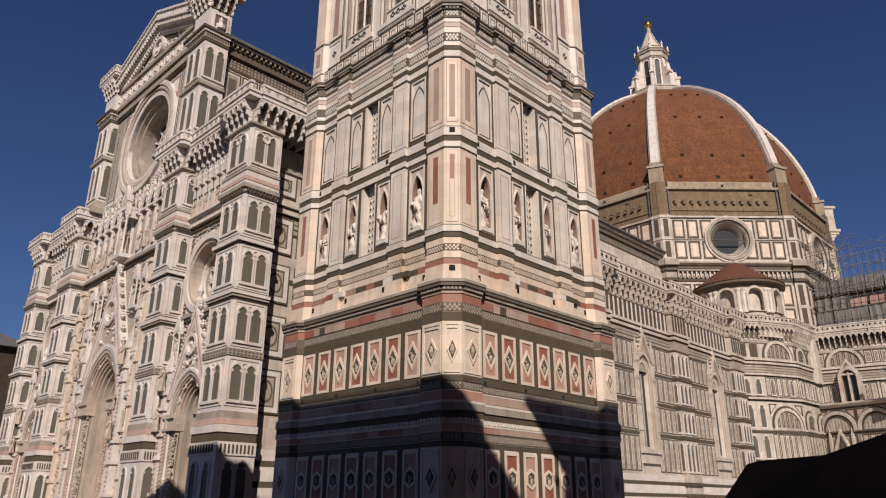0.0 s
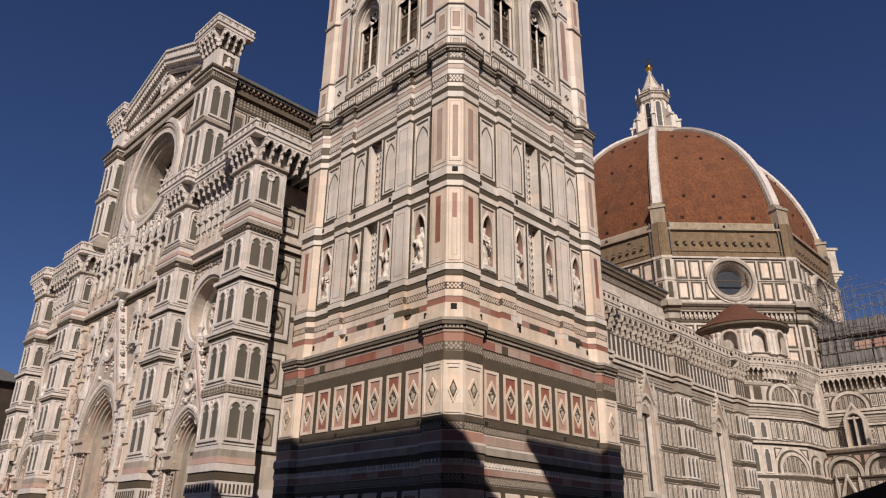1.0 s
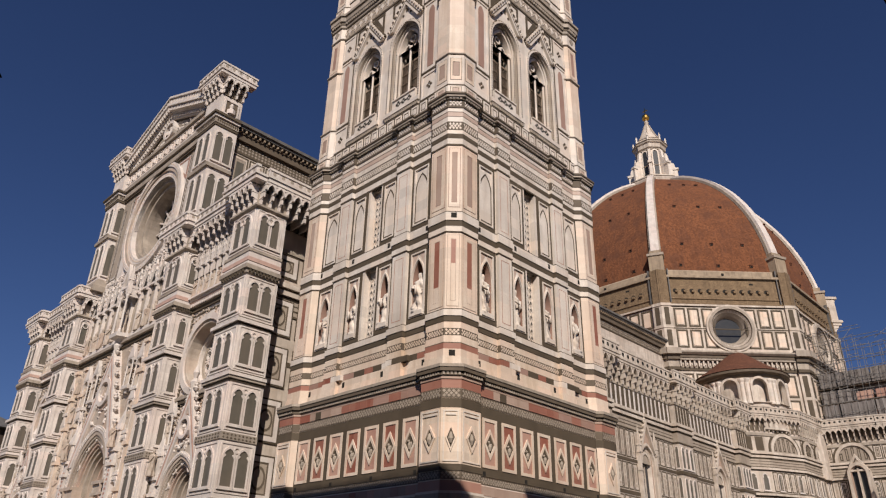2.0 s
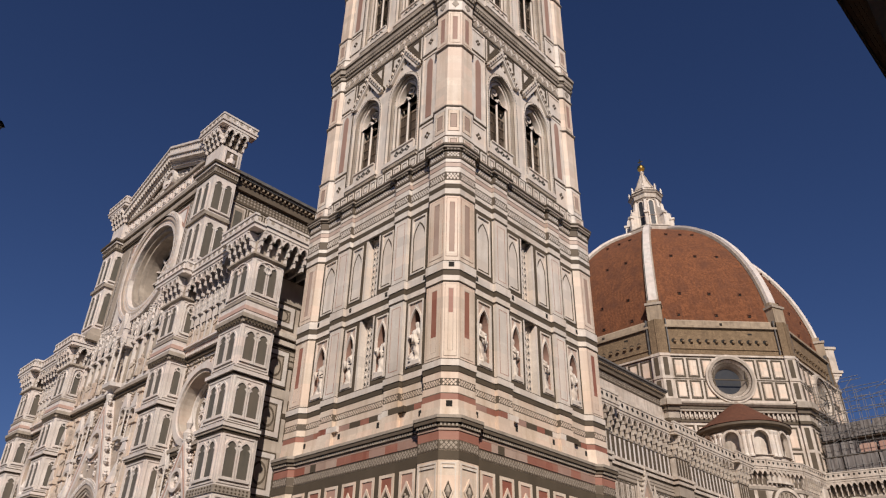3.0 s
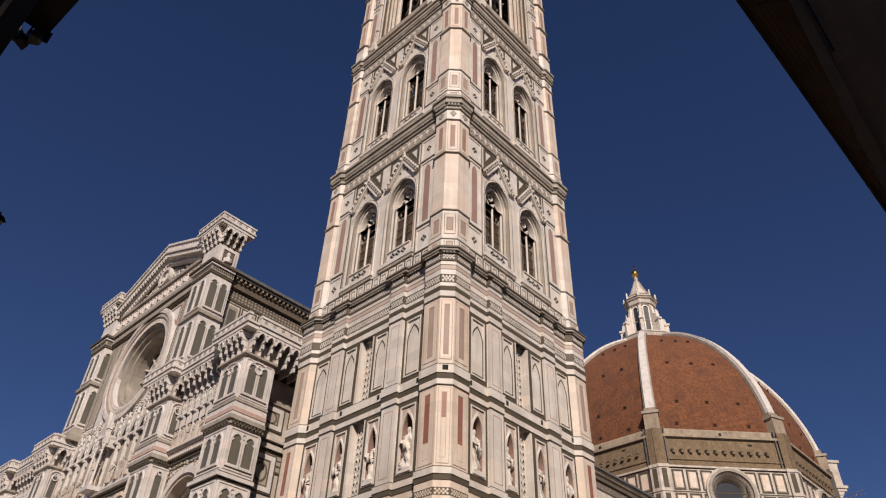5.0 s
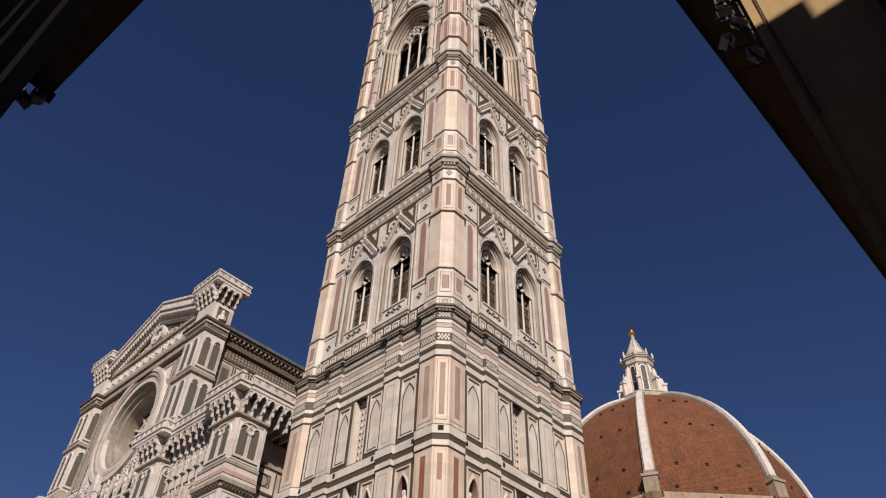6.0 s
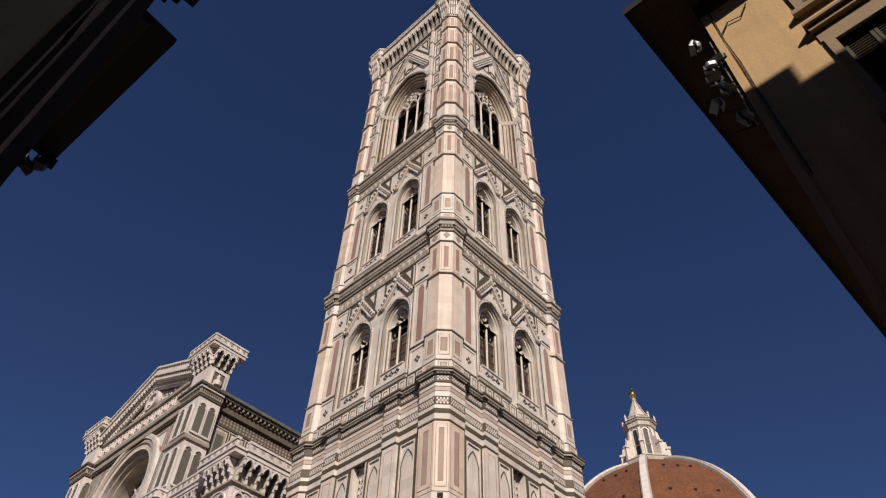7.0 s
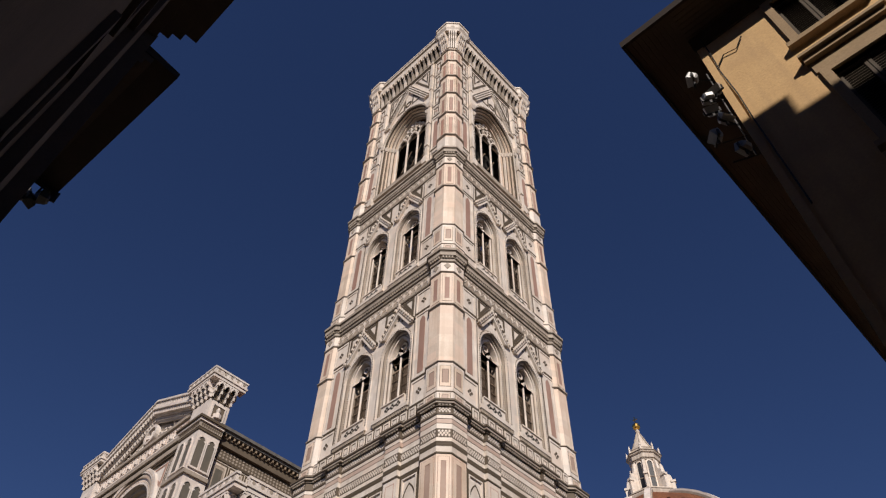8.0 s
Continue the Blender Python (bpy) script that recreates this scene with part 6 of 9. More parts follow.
    slab("walkway", FAC, u0, u1, 27.7, 28.6, BAY - 2.0, AB - 0.1, GREY)

# middle bay
mb = Mb(FAC)
pierced(mb, -9.65, 9.65, 0, 22.9, [arch(-3.2, 3.2, 0, 10.2, 4.2, 12)], BAY - 2.2, BAY)
part("front_wall", mb, CARVED, church, "carved marble front wall between the piers")
gable_portal(0, 4.3, 9.8, 5.0, 4.5, 11.6, 21.6, 70)
for sgn in (-1, 1):
    a, c = sorted((sgn * 4.6, sgn * 9.5))
    ornament(church, FAC, a, c, 1.0, 21.4, BAY + 0.02, 3000, 91 + sgn, 0.15, CARVED, 0.22)
    a, c = sorted((sgn * 2.2, sgn * 5.2))
    ornament(church, FAC, a, c, 17.0, 21.5, BAY + 0.02, 420, 95 + sgn, 0.14, CARVED, 0.22)
    for k, v in enumerate((7.2, 10.4, 13.6, 17.2)):
        tabernacle(sgn * 5.6, v, BAY, 2.1, k)
        tabernacle(sgn * 9.1, v, BAY, 1.9, k + 1)
    tabernacle(sgn * 3.7, 17.6, BAY, 2.0, 3)
for sgn in (-1, 1):
    for u, v0, v1 in ((6.4, 12.5, 21.2), (8.6, 12.5, 21.2)):
        p = Mb(FAC).box(sgn * u - 0.3, sgn * u + 0.3, 0.3, v1, BAY, BAY + 0.45)
        for v in (3.5, 6.2, 9.0, 12.5, 15.6, 18.4, 21.0):
            p.box(sgn * u - 0.42, sgn * u + 0.42, v - 0.15, v + 0.15, BAY, BAY + 0.6)
        part("pilaster", p, CREAM, church)
    for k, v in enumerate((6.6, 9.4, 13.0, 16.0, 18.8)):
        statue(FAC, sgn * 7.5, v, BAY + 0.35, 2.0, k)
for v0, v1, mat, g, nm in ((21.75, 22.1, GREEN, 0.15, "green_course"), (22.1, 22.4, GREY, 0.4, "cornice"), (22.4, 22.9, FRONTW, 0.2, "white_course"), (6.2, 6.6, GREY, 0.3, "cornice")):
    for a, c in ((-9.6, 9.6),) if v0 > 10 else ((-9.6, -5.3), (5.3, 9.6)):
        slab(nm, FAC, a, c, v0, v1, BAY - 0.3, BAY + g, mat)
slab("gallery_wall", FAC, -9.6, 9.6, 22.9, 30.4, BAY - 1.0, BAY - 0.12, GREY)
n = 12
d = 19.2 / n
for i in range(n + 1):
    part("arcade_pier", Mb(FAC).box(-9.6 + i * d - 0.1, -9.6 + i * d + 0.1, 22.9, 26.6, BAY - 0.5, BAY + 0.14), FRONTW, church)
for i in range(n):
    a, e = -9.6 + i * d, -9.6 + (i + 1) * d
    row = Mb(FAC)
    row.prism([(e, 28.6), (a, 28.6)] + list(reversed(arch(a + 0.15, e - 0.15, 26.0, 26.5, 1.0, 5)[2:])), BAY - 0.1, BAY + 0.1)
    row.rim([(a + 0.05, 26.9), (e - 0.05, 26.9), ((a + e) / 2, 29.5)], [(a + 0.25, 27.1), (e - 0.25, 27.1), ((a + e) / 2, 28.95)], BAY + 0.08, BAY + 0.26)
    row.prism([(a + 0.12, 27.0), (a + 0.3, 26.2), (a + 0.36, 27.0)], BAY - 0.1, BAY + 0.12)
    row.loft([[(a + x_ * r, v, BAY + 0.16 + y_ * r) for x_, y_ in ((-1, -1), (1, -1), (1, 1), (-1, 1))] for v, r in ((26.6, 0.14), (28.0, 0.12), (29.6, 0.02))])
    for f in (0.2, 0.45, 0.7):
        for q_ in (a + 0.05 + f * d * 0.45, e - 0.05 - f * d * 0.45):
            row.diamond(q_, 26.9 + f * 2.6 + 0.14, 0.1, 0.17, BAY + 0.1, BAY + 0.34)
    part("pierced_gablet", Mb(FAC).prism([(a + 0.3, 27.15), (e - 0.3, 27.15), ((a + e) / 2, 28.8)], BAY + 0.02, BAY + 0.13), DARK, part("arcade_arch", row, FRONTW, church))
    if i not in (5, 6):
        statue(FAC, (a + e) / 2, 22.9, BAY + 0.1, 2.1, i)
# the middle niche stands forward under a tall canopy
mid = Mb(FAC)
mid.loft([[(-1.0 * r, v, BAY - 0.1), (1.0 * r, v, BAY - 0.1), (0.7 * r, v, BAY + 1.0 * r), (-0.7 * r, v, BAY + 1.0 * r)] for v, r in ((21.9, 0.25), (22.5, 0.7), (22.6, 1.1), (22.95, 1.15))])
for sgn in (-1, 1):
    mid.lathe(sgn * 0.72, BAY + 0.9, [(0.16, 22.95), (0.16, 23.2), (0.09, 23.3), (0.09, 26.2), (0.18, 26.5), (0.2, 26.7)], 8)
    mid.loft([[(sgn * 0.72 + a * r, v, BAY + 0.9 + c_ * r) for a, c_ in ((-1, -1), (1, -1), (1, 1), (-1, 1))] for v, r in ((26.7, 0.2), (28.0, 0.17), (28.05, 0.24), (28.2, 0.17), (29.6, 0.02))])
    mid.box(sgn * 0.72 - 0.1, sgn * 0.72 + 0.1, 26.5, 27.6, BAY - 0.1, BAY + 0.9)
mid.prism([(0.72, 27.5), (-0.72, 27.5)] + list(reversed(arch(-0.6, 0.6, 26.3, 26.4, 0.85, 6)[2:])), BAY + 0.8, BAY + 1.02)
mid.rim([(-0.9, 27.3), (0.9, 27.3), (0, 29.9)], [(-0.6, 27.5), (0.6, 27.5), (0, 29.2)], BAY + 0.8, BAY + 1.1)
mid.box(-0.85, 0.85, 27.3, 27.55, BAY - 0.1, BAY + 1.05)
part("middle_canopy", mid, FRONTW, church, "jutting canopied niche in the statue gallery")
statue(FAC, 0, 22.95, BAY + 0.6, 2.9, 5)
ornament(church, FAC, -9.5, 9.5, 29.2, 30.4, BAY + 0.02, 260, 44, 0.13, FRONTW, 0.16)

# upper front with the great rose
mb = Mb(FAC)
UC, UR = 35.4, 4.4
pierced(mb, -9.7, 9.7, UC, 42.0, [[(-UR, UC), (UR, UC)] + [(UR * math.cos(math.pi * k / 24), UC + UR * math.sin(math.pi * k / 24)) for k in range(25)]], BAY - 1.4, BAY)
for s2_ in (-1, 1):
    pts = [(s2_ * UR * math.cos(math.pi * k / 32), UC - UR * math.sin(math.pi * k / 32)) for k in range(17)]
    mb.prism((pts + [(s2_ * UR, UC - UR)])[:: -s2_], BAY - 1.4, BAY)
    a, c = sorted((s2_ * UR, s2_ * 9.7))
    mb.box(a, c, 29.5, UC, BAY - 1.4, BAY)
mb.box(-UR, UR, 29.5, UC - UR, BAY - 1.4, BAY)
part("front_wall", mb, FRONTW, church, "marble wall round the great rose window")
part("inlay_line", Mb(FAC).rim([(-6.2, 29.6), (6.2, 29.6), (6.2, 40.3), (-6.2, 40.3)], [(-6.08, 29.72), (6.08, 29.72), (6.08, 40.18), (-6.08, 40.18)], BAY - 0.05, BAY + 0.03), GREEN, church)
for s2_ in (-1, 1):
    tri = [(s2_ * 5.9, 40.0), (s2_ * 2.6, 40.0), (s2_ * 5.9, 37.4)][::s2_]
    part("spandrel", Mb(FAC).rim(tri, [(s2_ * 5.65, 39.8), (s2_ * 3.3, 39.8), (s2_ * 5.65, 38.0)][::s2_], BAY - 0.05, BAY + 0.04), MAUVE, church)
root = None
for r0, r1, dep, mat in ((5.9, 5.4, 0.3, FRONTW), (5.4, 5.0, 0.2, CARVED), (5.0, 4.4, 0.05, FRONTW), (4.4, 4.0, -0.4, GREY), (4.0, 3.6, -0.8, GREY)):
    ring = [[(r * math.cos(2 * math.pi * i / 48), UC + r * math.sin(2 * math.pi * i / 48)) for i in range(48)] for r in (r0, r1)]
    m2 = Mb(FAC).rim(ring[0], ring[1], BAY - 1.3, BAY + dep)
    if root is None:
        root = part("rose_window", m2, mat, church, "great round window in carved marble rings")
    else:
        part("ring", m2, mat, root)
part("pane", Mb(FAC).prism([(3.7 * math.cos(2 * math.pi * i / 32), UC + 3.7 * math.sin(2 * math.pi * i / 32)) for i in range(32)], BAY - 2.6, BAY - 2.3), GLASS, root)
part("funnel", Mb(FAC).rim([(4.6 * math.cos(2 * math.pi * i / 48), UC + 4.6 * math.sin(2 * math.pi * i / 48)) for i in range(48)], [(3.62 * math.cos(2 * math.pi * i / 48), UC + 3.62 * math.sin(2 * math.pi * i / 48)) for i in range(48)], BAY - 2.5, BAY - 1.2), GREY, root)
wheel = Mb(FAC)
for i in range(16):
    t = 2 * math.pi * i / 16
    d, n_ = (math.cos(t), math.sin(t)), (-math.sin(t) * 0.09, math.cos(t) * 0.09)
    wheel.prism([(d[0] * 0.8 + n_[0], UC + d[1] * 0.8 + n_[1]), (d[0] * 0.8 - n_[0], UC + d[1] * 0.8 - n_[1]), (d[0] * 3.7 - n_[0], UC + d[1] * 3.7 - n_[1]), (d[0] * 3.7 + n_[0], UC + d[1] * 3.7 + n_[1])], BAY - 2.32, BAY - 2.05)
for r0, r1 in ((0.95, 0.7), (2.4, 2.25)):
    wheel.rim([(r0 * math.cos(2 * math.pi * i / 24), UC + r0 * math.sin(2 * math.pi * i / 24)) for i in range(24)], [(r1 * math.cos(2 * math.pi * i / 24), UC + r1 * math.sin(2 * math.pi * i / 24)) for i in range(24)], BAY - 2.32, BAY - 2.02)
part("rose_tracery", wheel, FRONTW, root)["kind"] = "stuff"
bosses = Mb(FAC)
for i in range(72):
    t = 2 * math.pi * i / 72
    for r in (5.62, 4.68):
        bosses.diamond(r * math.cos(t), UC + r * math.sin(t), 0.1, 0.1, BAY, BAY + (0.34 if r > 5 else 0.09))
part("boss", bosses, CREAM, root)["kind"] = "stuff"
for v0, v1, mat, g, nm in ((40.4, 40.65, GREEN, 0.2, "green_course"), (40.65, 41.2, GREY, 0.35, "frieze"), (41.2, 41.5, GREEN, 0.3, "green_course"), (41.5, 42.0, GREY, 0.5, "cornice"), (42.0, 42.5, FRONTW, 0.3, "white_course"), (42.5, 43.9, CREAM, 0.2, "frieze"), (43.9, 44.3, GREY, 0.5, "cornice")):
    slab(nm, FAC, -9.7, 9.7, v0, v1, BAY - 1.0, BAY + g, mat)
for i in range(15):
    busts = Mb(FAC)
    u = -9.4 + (i + 0.5) * 18.8 / 15
    busts.rim([(u - 0.5, 42.65), (u + 0.5, 42.65), (u + 0.5, 43.75), (u - 0.5, 43.75)], [(u - 0.38, 42.77), (u + 0.38, 42.77), (u + 0.38, 43.63), (u - 0.38, 43.63)], BAY + 0.1, BAY + 0.3)
    busts.lathe(u, BAY + 0.25, [(0.2, 42.8), (0.24, 43.05), (0.1, 43.15), (0.14, 43.35), (0.05, 43.5)], 7)
    part("frieze_panel", busts, FRONTW, church)
for s2_ in (-1, 1):
    a, c = sorted((s2_ * 6.3, s2_ * 9.6))
    strips(church, FAC, a, c, 30.6, 40.2, BAY, 2)
    pink = Mb(FAC)
    pink.prism([(s2_ * 9.5, 41.2), (s2_ * 5.5, 40.3), (s2_ * 9.5, 38.5)][::s2_], BAY, BAY + 0.02)
    part("spandrel", pink, GREY, church)

# upper piers with blocks and crowns
for sgn in (-1, 1):
    ua, ub = sorted((sgn * 9.0, sgn * 12.2))
    if sgn > 0:
        ua, ub = 8.75, 11.9
    else:
        ua, ub = -11.9, -8.75
    up = Mb(FAC).box(ua, ub, 29.0, 41.6, -2.9, -0.65)
    body = part("upper_pier", up, FRONTW, church, "upper marble pier with blind pointed lights")
    south = Matrix.Translation((FRONT + 0.65, AXIS - ub, 0)) @ placed((0, 0, 0), (1, 0, 0), (0, -1, 0))
    FU = FAC @ Matrix.Translation((0, 0, -0.65))
    roofy = Mb(FU)
    roofy.loft([[(ua - g, v, g), (ub + g, v, g), (ub + g, v, -2.2), (ua - g, v, -2.2)] for v, g in ((29.6, 0.5), (30.2, 0.5), (31.0, 0.05), (31.1, 0.0))])
    part("offset", roofy, GREY, body)
    for v0, v1 in ((31.2, 35.7), (36.3, 40.2)):
        for du in (-0.2, 0.2):
            lancet(body, FU, (ua + ub) / 2 + du * (ub - ua), v0 + 0.3, 1.05, v1 - v0 - 0.6)
        for du in (0.6, 1.6):
            lancet(body, south, du, v0 + 0.3, 0.92, v1 - v0 - 0.6)
    for v0, v1, mat, g in ((35.8, 36.15, GREY, 0.2), (40.3, 40.55, GREEN, 0.1), (40.55, 41.1, GREY, 0.15), (41.1, 41.35, FRONTW, 0.3), (41.35, 41.6, GREEN, 0.45)):
        part("cornice", Mb(FU).box(ua - g, ub + g, v0, v1, -2.25, g), mat, body)
    lat = Mb(south)
    for m_, a, c in ((south, 0.0, 2.2), (FU, ua, ub)):
        lat.m = m_
        for i in range(10):
            lat.diamond(a + (i + 0.5) * (c - a) / 10, 40.82, (c - a) / 10 * 0.42, 0.22, 0.12, 0.17)
    part("lattice", lat, GREEN, body)
    blk = part("block", Mb(FU).box(ua + 0.25, ub - 0.1, 41.6, 43.9, -2.3, -0.1), FRONTW, body, "square block with a carved bust panel")
    south2 = south @ Matrix.Translation((0, 0, -0.1))
    bp = Mb(south2).rim([(0.5, 41.9), (2.0, 41.9), (2.0, 43.6), (0.5, 43.6)], [(0.65, 42.05), (1.85, 42.05), (1.85, 43.45), (0.65, 43.45)], -0.02, 0.1)
    bp.lathe(1.25, 0.05, [(0.4, 42.05), (0.42, 42.5), (0.16, 42.75), (0.22, 43.0), (0.08, 43.3)], 8)
    part("bust_panel", bp, FRONTW, blk)
    part("panel_ground", Mb(south2).box(0.64, 1.86, 42.04, 43.46, -0.02, 0.03), LATTICE, blk)
    gallery(church, FU @ Matrix.Translation((0, 0, -0.1)), ua + 0.3, ub - 0.15, 44.0, 2.9, 0.8, 0.75)
    gallery(church, south2, 0.15, 2.2, 44.01, 2.9, 0.79, 0.75)
    part("crown", Mb(FU).box(ua, ub, 44.9, 45.4, -2.6, 0), GREY, body)

# pediment: carved field, raking bracketed edge, swelling to its top
part("pediment", Mb(FAC).prism([(-9.2, 44.0), (9.2, 44.0), (0, 47.7)], BAY - 1.0, BAY), GREY, church, "carved triangular pediment over the front")
part("pediment_line", Mb(FAC).rim([(-7.4, 44.4), (7.4, 44.4), (0, 47.3)], [(-6.5, 44.6), (6.5, 44.6), (0, 47.0)], BAY - 0.05, BAY + 0.12), GREEN, church)
SLOPE = 0.405
for sgn in (-1, 1):
    # raking gallery: two tiers of brackets, a slab, and a parapet of close-set slats
    def rake(v0, v1, w0, w1, mat, nm, end=8.9):
        poly = [(sgn * end, 47.6 - SLOPE * end + v0), (0, 47.6 + v0), (0, 47.6 + v1), (sgn * end, 47.6 - SLOPE * end + v1)][::-sgn]
        return part(nm, Mb(FAC).prism(poly, BAY + w0, BAY + w1), mat, church)

    rake(-0.35, -0.2, -0.8, 0.35, FRONTW, "raking_moulding")
    rake(-0.2, 0.75, -0.8, 0.08, LATTICE, "raking_band")
    rake(0.28, 0.42, -0.8, 0.62, FRONTW, "raking_moulding")
    rake(0.42, 0.95, -0.8, 0.4, LATTICE, "raking_band")
    rake(0.95, 1.2, -0.8, 1.15, FRONTW, "raking_cornice")
    rake(1.2, 1.95, -0.8, 0.8, GREY, "raking_parapet")
    rake(1.95, 2.2, -0.8, 1.15, FRONTW, "raking_coping")
    br = Mb(FAC)
    for i in range(22):
        u = sgn * (0.2 + i * 0.4)
        v = 47.6 - SLOPE * abs(u)
        br.box(u - 0.09, u + 0.09, v - 0.2, v + 0.3, BAY, BAY + 0.5)
        br.box(u - 0.1, u + 0.1, v + 0.4, v + 0.95, BAY + 0.3, BAY + 1.0)
        br.box(u - 0.1, u + 0.1, v + 1.15, v + 2.0, BAY + 0.7, BAY + 1.02)
    part("raking_bracket", br, FRONTW, church)["kind"] = "stuff"
ornament(church, FAC, -5.5, 5.5, 44.3, 45.6, BAY + 0.01, 90, 8, 0.2, FRONTW, 0.14)
med = [(1.15 * math.cos(2 * math.pi * i / 20), 45.75 + 1.15 * math.sin(2 * math.pi * i / 20)) for i in range(20)]
part("medallion", Mb(FAC).rim(med, [(u * 0.72, 45.75 + (v - 45.75) * 0.72) for u, v in med], BAY, BAY + 0.5), FRONTW, church)
part("medallion_bust", Mb(FAC).lathe(0, BAY + 0.15, [(0.5, 45.0), (0.55, 45.4), (0.2, 45.7), (0.28, 46.05), (0.08, 46.4)], 8), FRONTW, church)

# steps round the church
for k in range(4):
    part("step", Mb().box(-6.0 + k * 0.4, 130, 17.0 + k * 0.35, 70, k * 0.17, (k + 1) * 0.17), GREY, church)

# ---------------------------------------------------------------- south flank and nave
TALLS = (54.5, 74.0)
wall = Mb(FLANK).box(1.2, 83.0, 0, 29.0, -3.0, -1.4)
pierced(wall, 1.2, 83.0, 0, 29.0, [arch(cu - 1.45, cu + 1.45, 7.8, 16.9, 2.0, 8) for cu in TALLS], -1.4, 0.0)
flank = part("aisle_wall", wall, AGED, church, "long south aisle wall banded in white, green and pink marble")
for v0, v1, mat, g, nm in ((0, 1.6, GREY, 0.6, "plinth"), (1.6, 2.6, FRONTW, 0.4, "white_course"), (2.6, 3.0, GREEN, 0.35, "green_course"), (3.0, 3.9, FRONTW, 0.3, "white_course"), (3.9, 4.3, GREEN, 0.25, "green_course"), (4.3, 5.0, FRONTW, 0.2, "white_course"),
                           (9.35, 9.75, GREEN, 0.05, "green_course"), (13.0, 13.4, GREEN, 0.05, "green_course"), (16.6, 16.95, GREEN, 0.05, "green_course"), (20.3, 20.45, GREEN, 0.08, "green_course"),
                           (20.45, 21.6, FIELD, 0.05, "pale_course"), (20.8, 20.9, GREEN, 0.08, "green_course"), (21.2, 21.28, LATTICE, 0.07, "green_course"), (21.6, 21.8, GREEN, 0.1, "green_course"), (21.8, 22.15, AGED, 0.28, "white_course"), (22.15, 22.4, GREEN, 0.12, "green_course"), (22.4, 22.75, AGED, 0.32, "white_course"), (25.2, 25.5, GREY, 0.15, "cornice")):
    part(nm, Mb(FLANK).box(1.2, 83.0, v0, v1, -0.3, g) if v1 < 7 or v0 > 19 else Mb(FLANK).box(1.2, TALLS[0] - 1.9, v0, v1, -0.3, g).box(TALLS[0] + 1.9, TALLS[1] - 1.9, v0, v1, -0.3, g).box(TALLS[1] + 1.9, 83.0, v0, v1, -0.3, g), mat, flank)
u = 40.0
while u < 82.0:
    part("dark_field", Mb(FLANK).box(u, u + 0.68, 22.85, 25.1, -0.1, 0.03), GREEN, flank)
    part("marble_rib", Mb(FLANK).box(u + 0.68, u + 1.02, 22.75, 25.2, -0.1, 0.05), FRONTW, flank)
    u += 1.02
for v0, v1 in ((7.3, 10.3), (11.1, 14.1), (15.0, 17.9), (18.7, 21.5), (23.2, 25.1)):
    for a in (1.9, 4.6):
        c = a + 2.3
        line = part("inlay_line", Mb(FLANK).rim([(a, v0), (c, v0), (c, v1), (a, v1)], [(a + 0.12, v0 + 0.12), (c - 0.12, v0 + 0.12), (c - 0.12, v1 - 0.12), (a + 0.12, v1 - 0.12)], -0.05, 0.1), GREEN, flank)
        part("panel_border", Mb(FLANK).rim([(a + 0.12, v0 + 0.12), (c - 0.12, v0 + 0.12), (c - 0.12, v1 - 0.12), (a + 0.12, v1 - 0.12)], [(a + 0.45, v0 + 0.45), (c - 0.45, v0 + 0.45), (c - 0.45, v1 - 0.45), (a + 0.45, v1 - 0.45)], -0.05, 0.14), FRONTW, line)
        inner = Mb(FLANK).rim([(a + 0.45, v0 + 0.45), (c - 0.45, v0 + 0.45), (c - 0.45, v1 - 0.45), (a + 0.45, v1 - 0.45)], [(a + 0.56, v0 + 0.56), (c - 0.56, v0 + 0.56), (c - 0.56, v1 - 0.56), (a + 0.56, v1 - 0.56)], -0.05, 0.12)
        cu, cv = (a + c) / 2, (v0 + v1) / 2
        oval = [[(cu + f * 0.55 * math.cos(k * math.pi / 8), cv + f * (v1 - v0) * 0.26 * math.sin(k * math.pi / 8)) for k in range(16)] for f in (1.0, 0.78)]
        inner.rim(oval[0], oval[1], -0.05, 0.12)
        part("panel_line", inner, LATTICE, line)
        part("panel_field", Mb(FLANK).box(a + 0.55, c - 0.55, v0 + 0.55, v1 - 0.55, -0.05, 0.1), FIELD, line)
for a, c in ((46.7, 52.4), (56.6, 61.7), (65.8, 71.9), (76.1, 79.8)):
    n = max(3, round((c - a) / 1.15))
    for v0, v1 in ((5.3, 9.25), (9.85, 12.9), (13.5, 16.5), (17.05, 20.2)):
        strips(flank, FLANK, a, c, v0, v1, 0.0, n, GREEN, AGED)
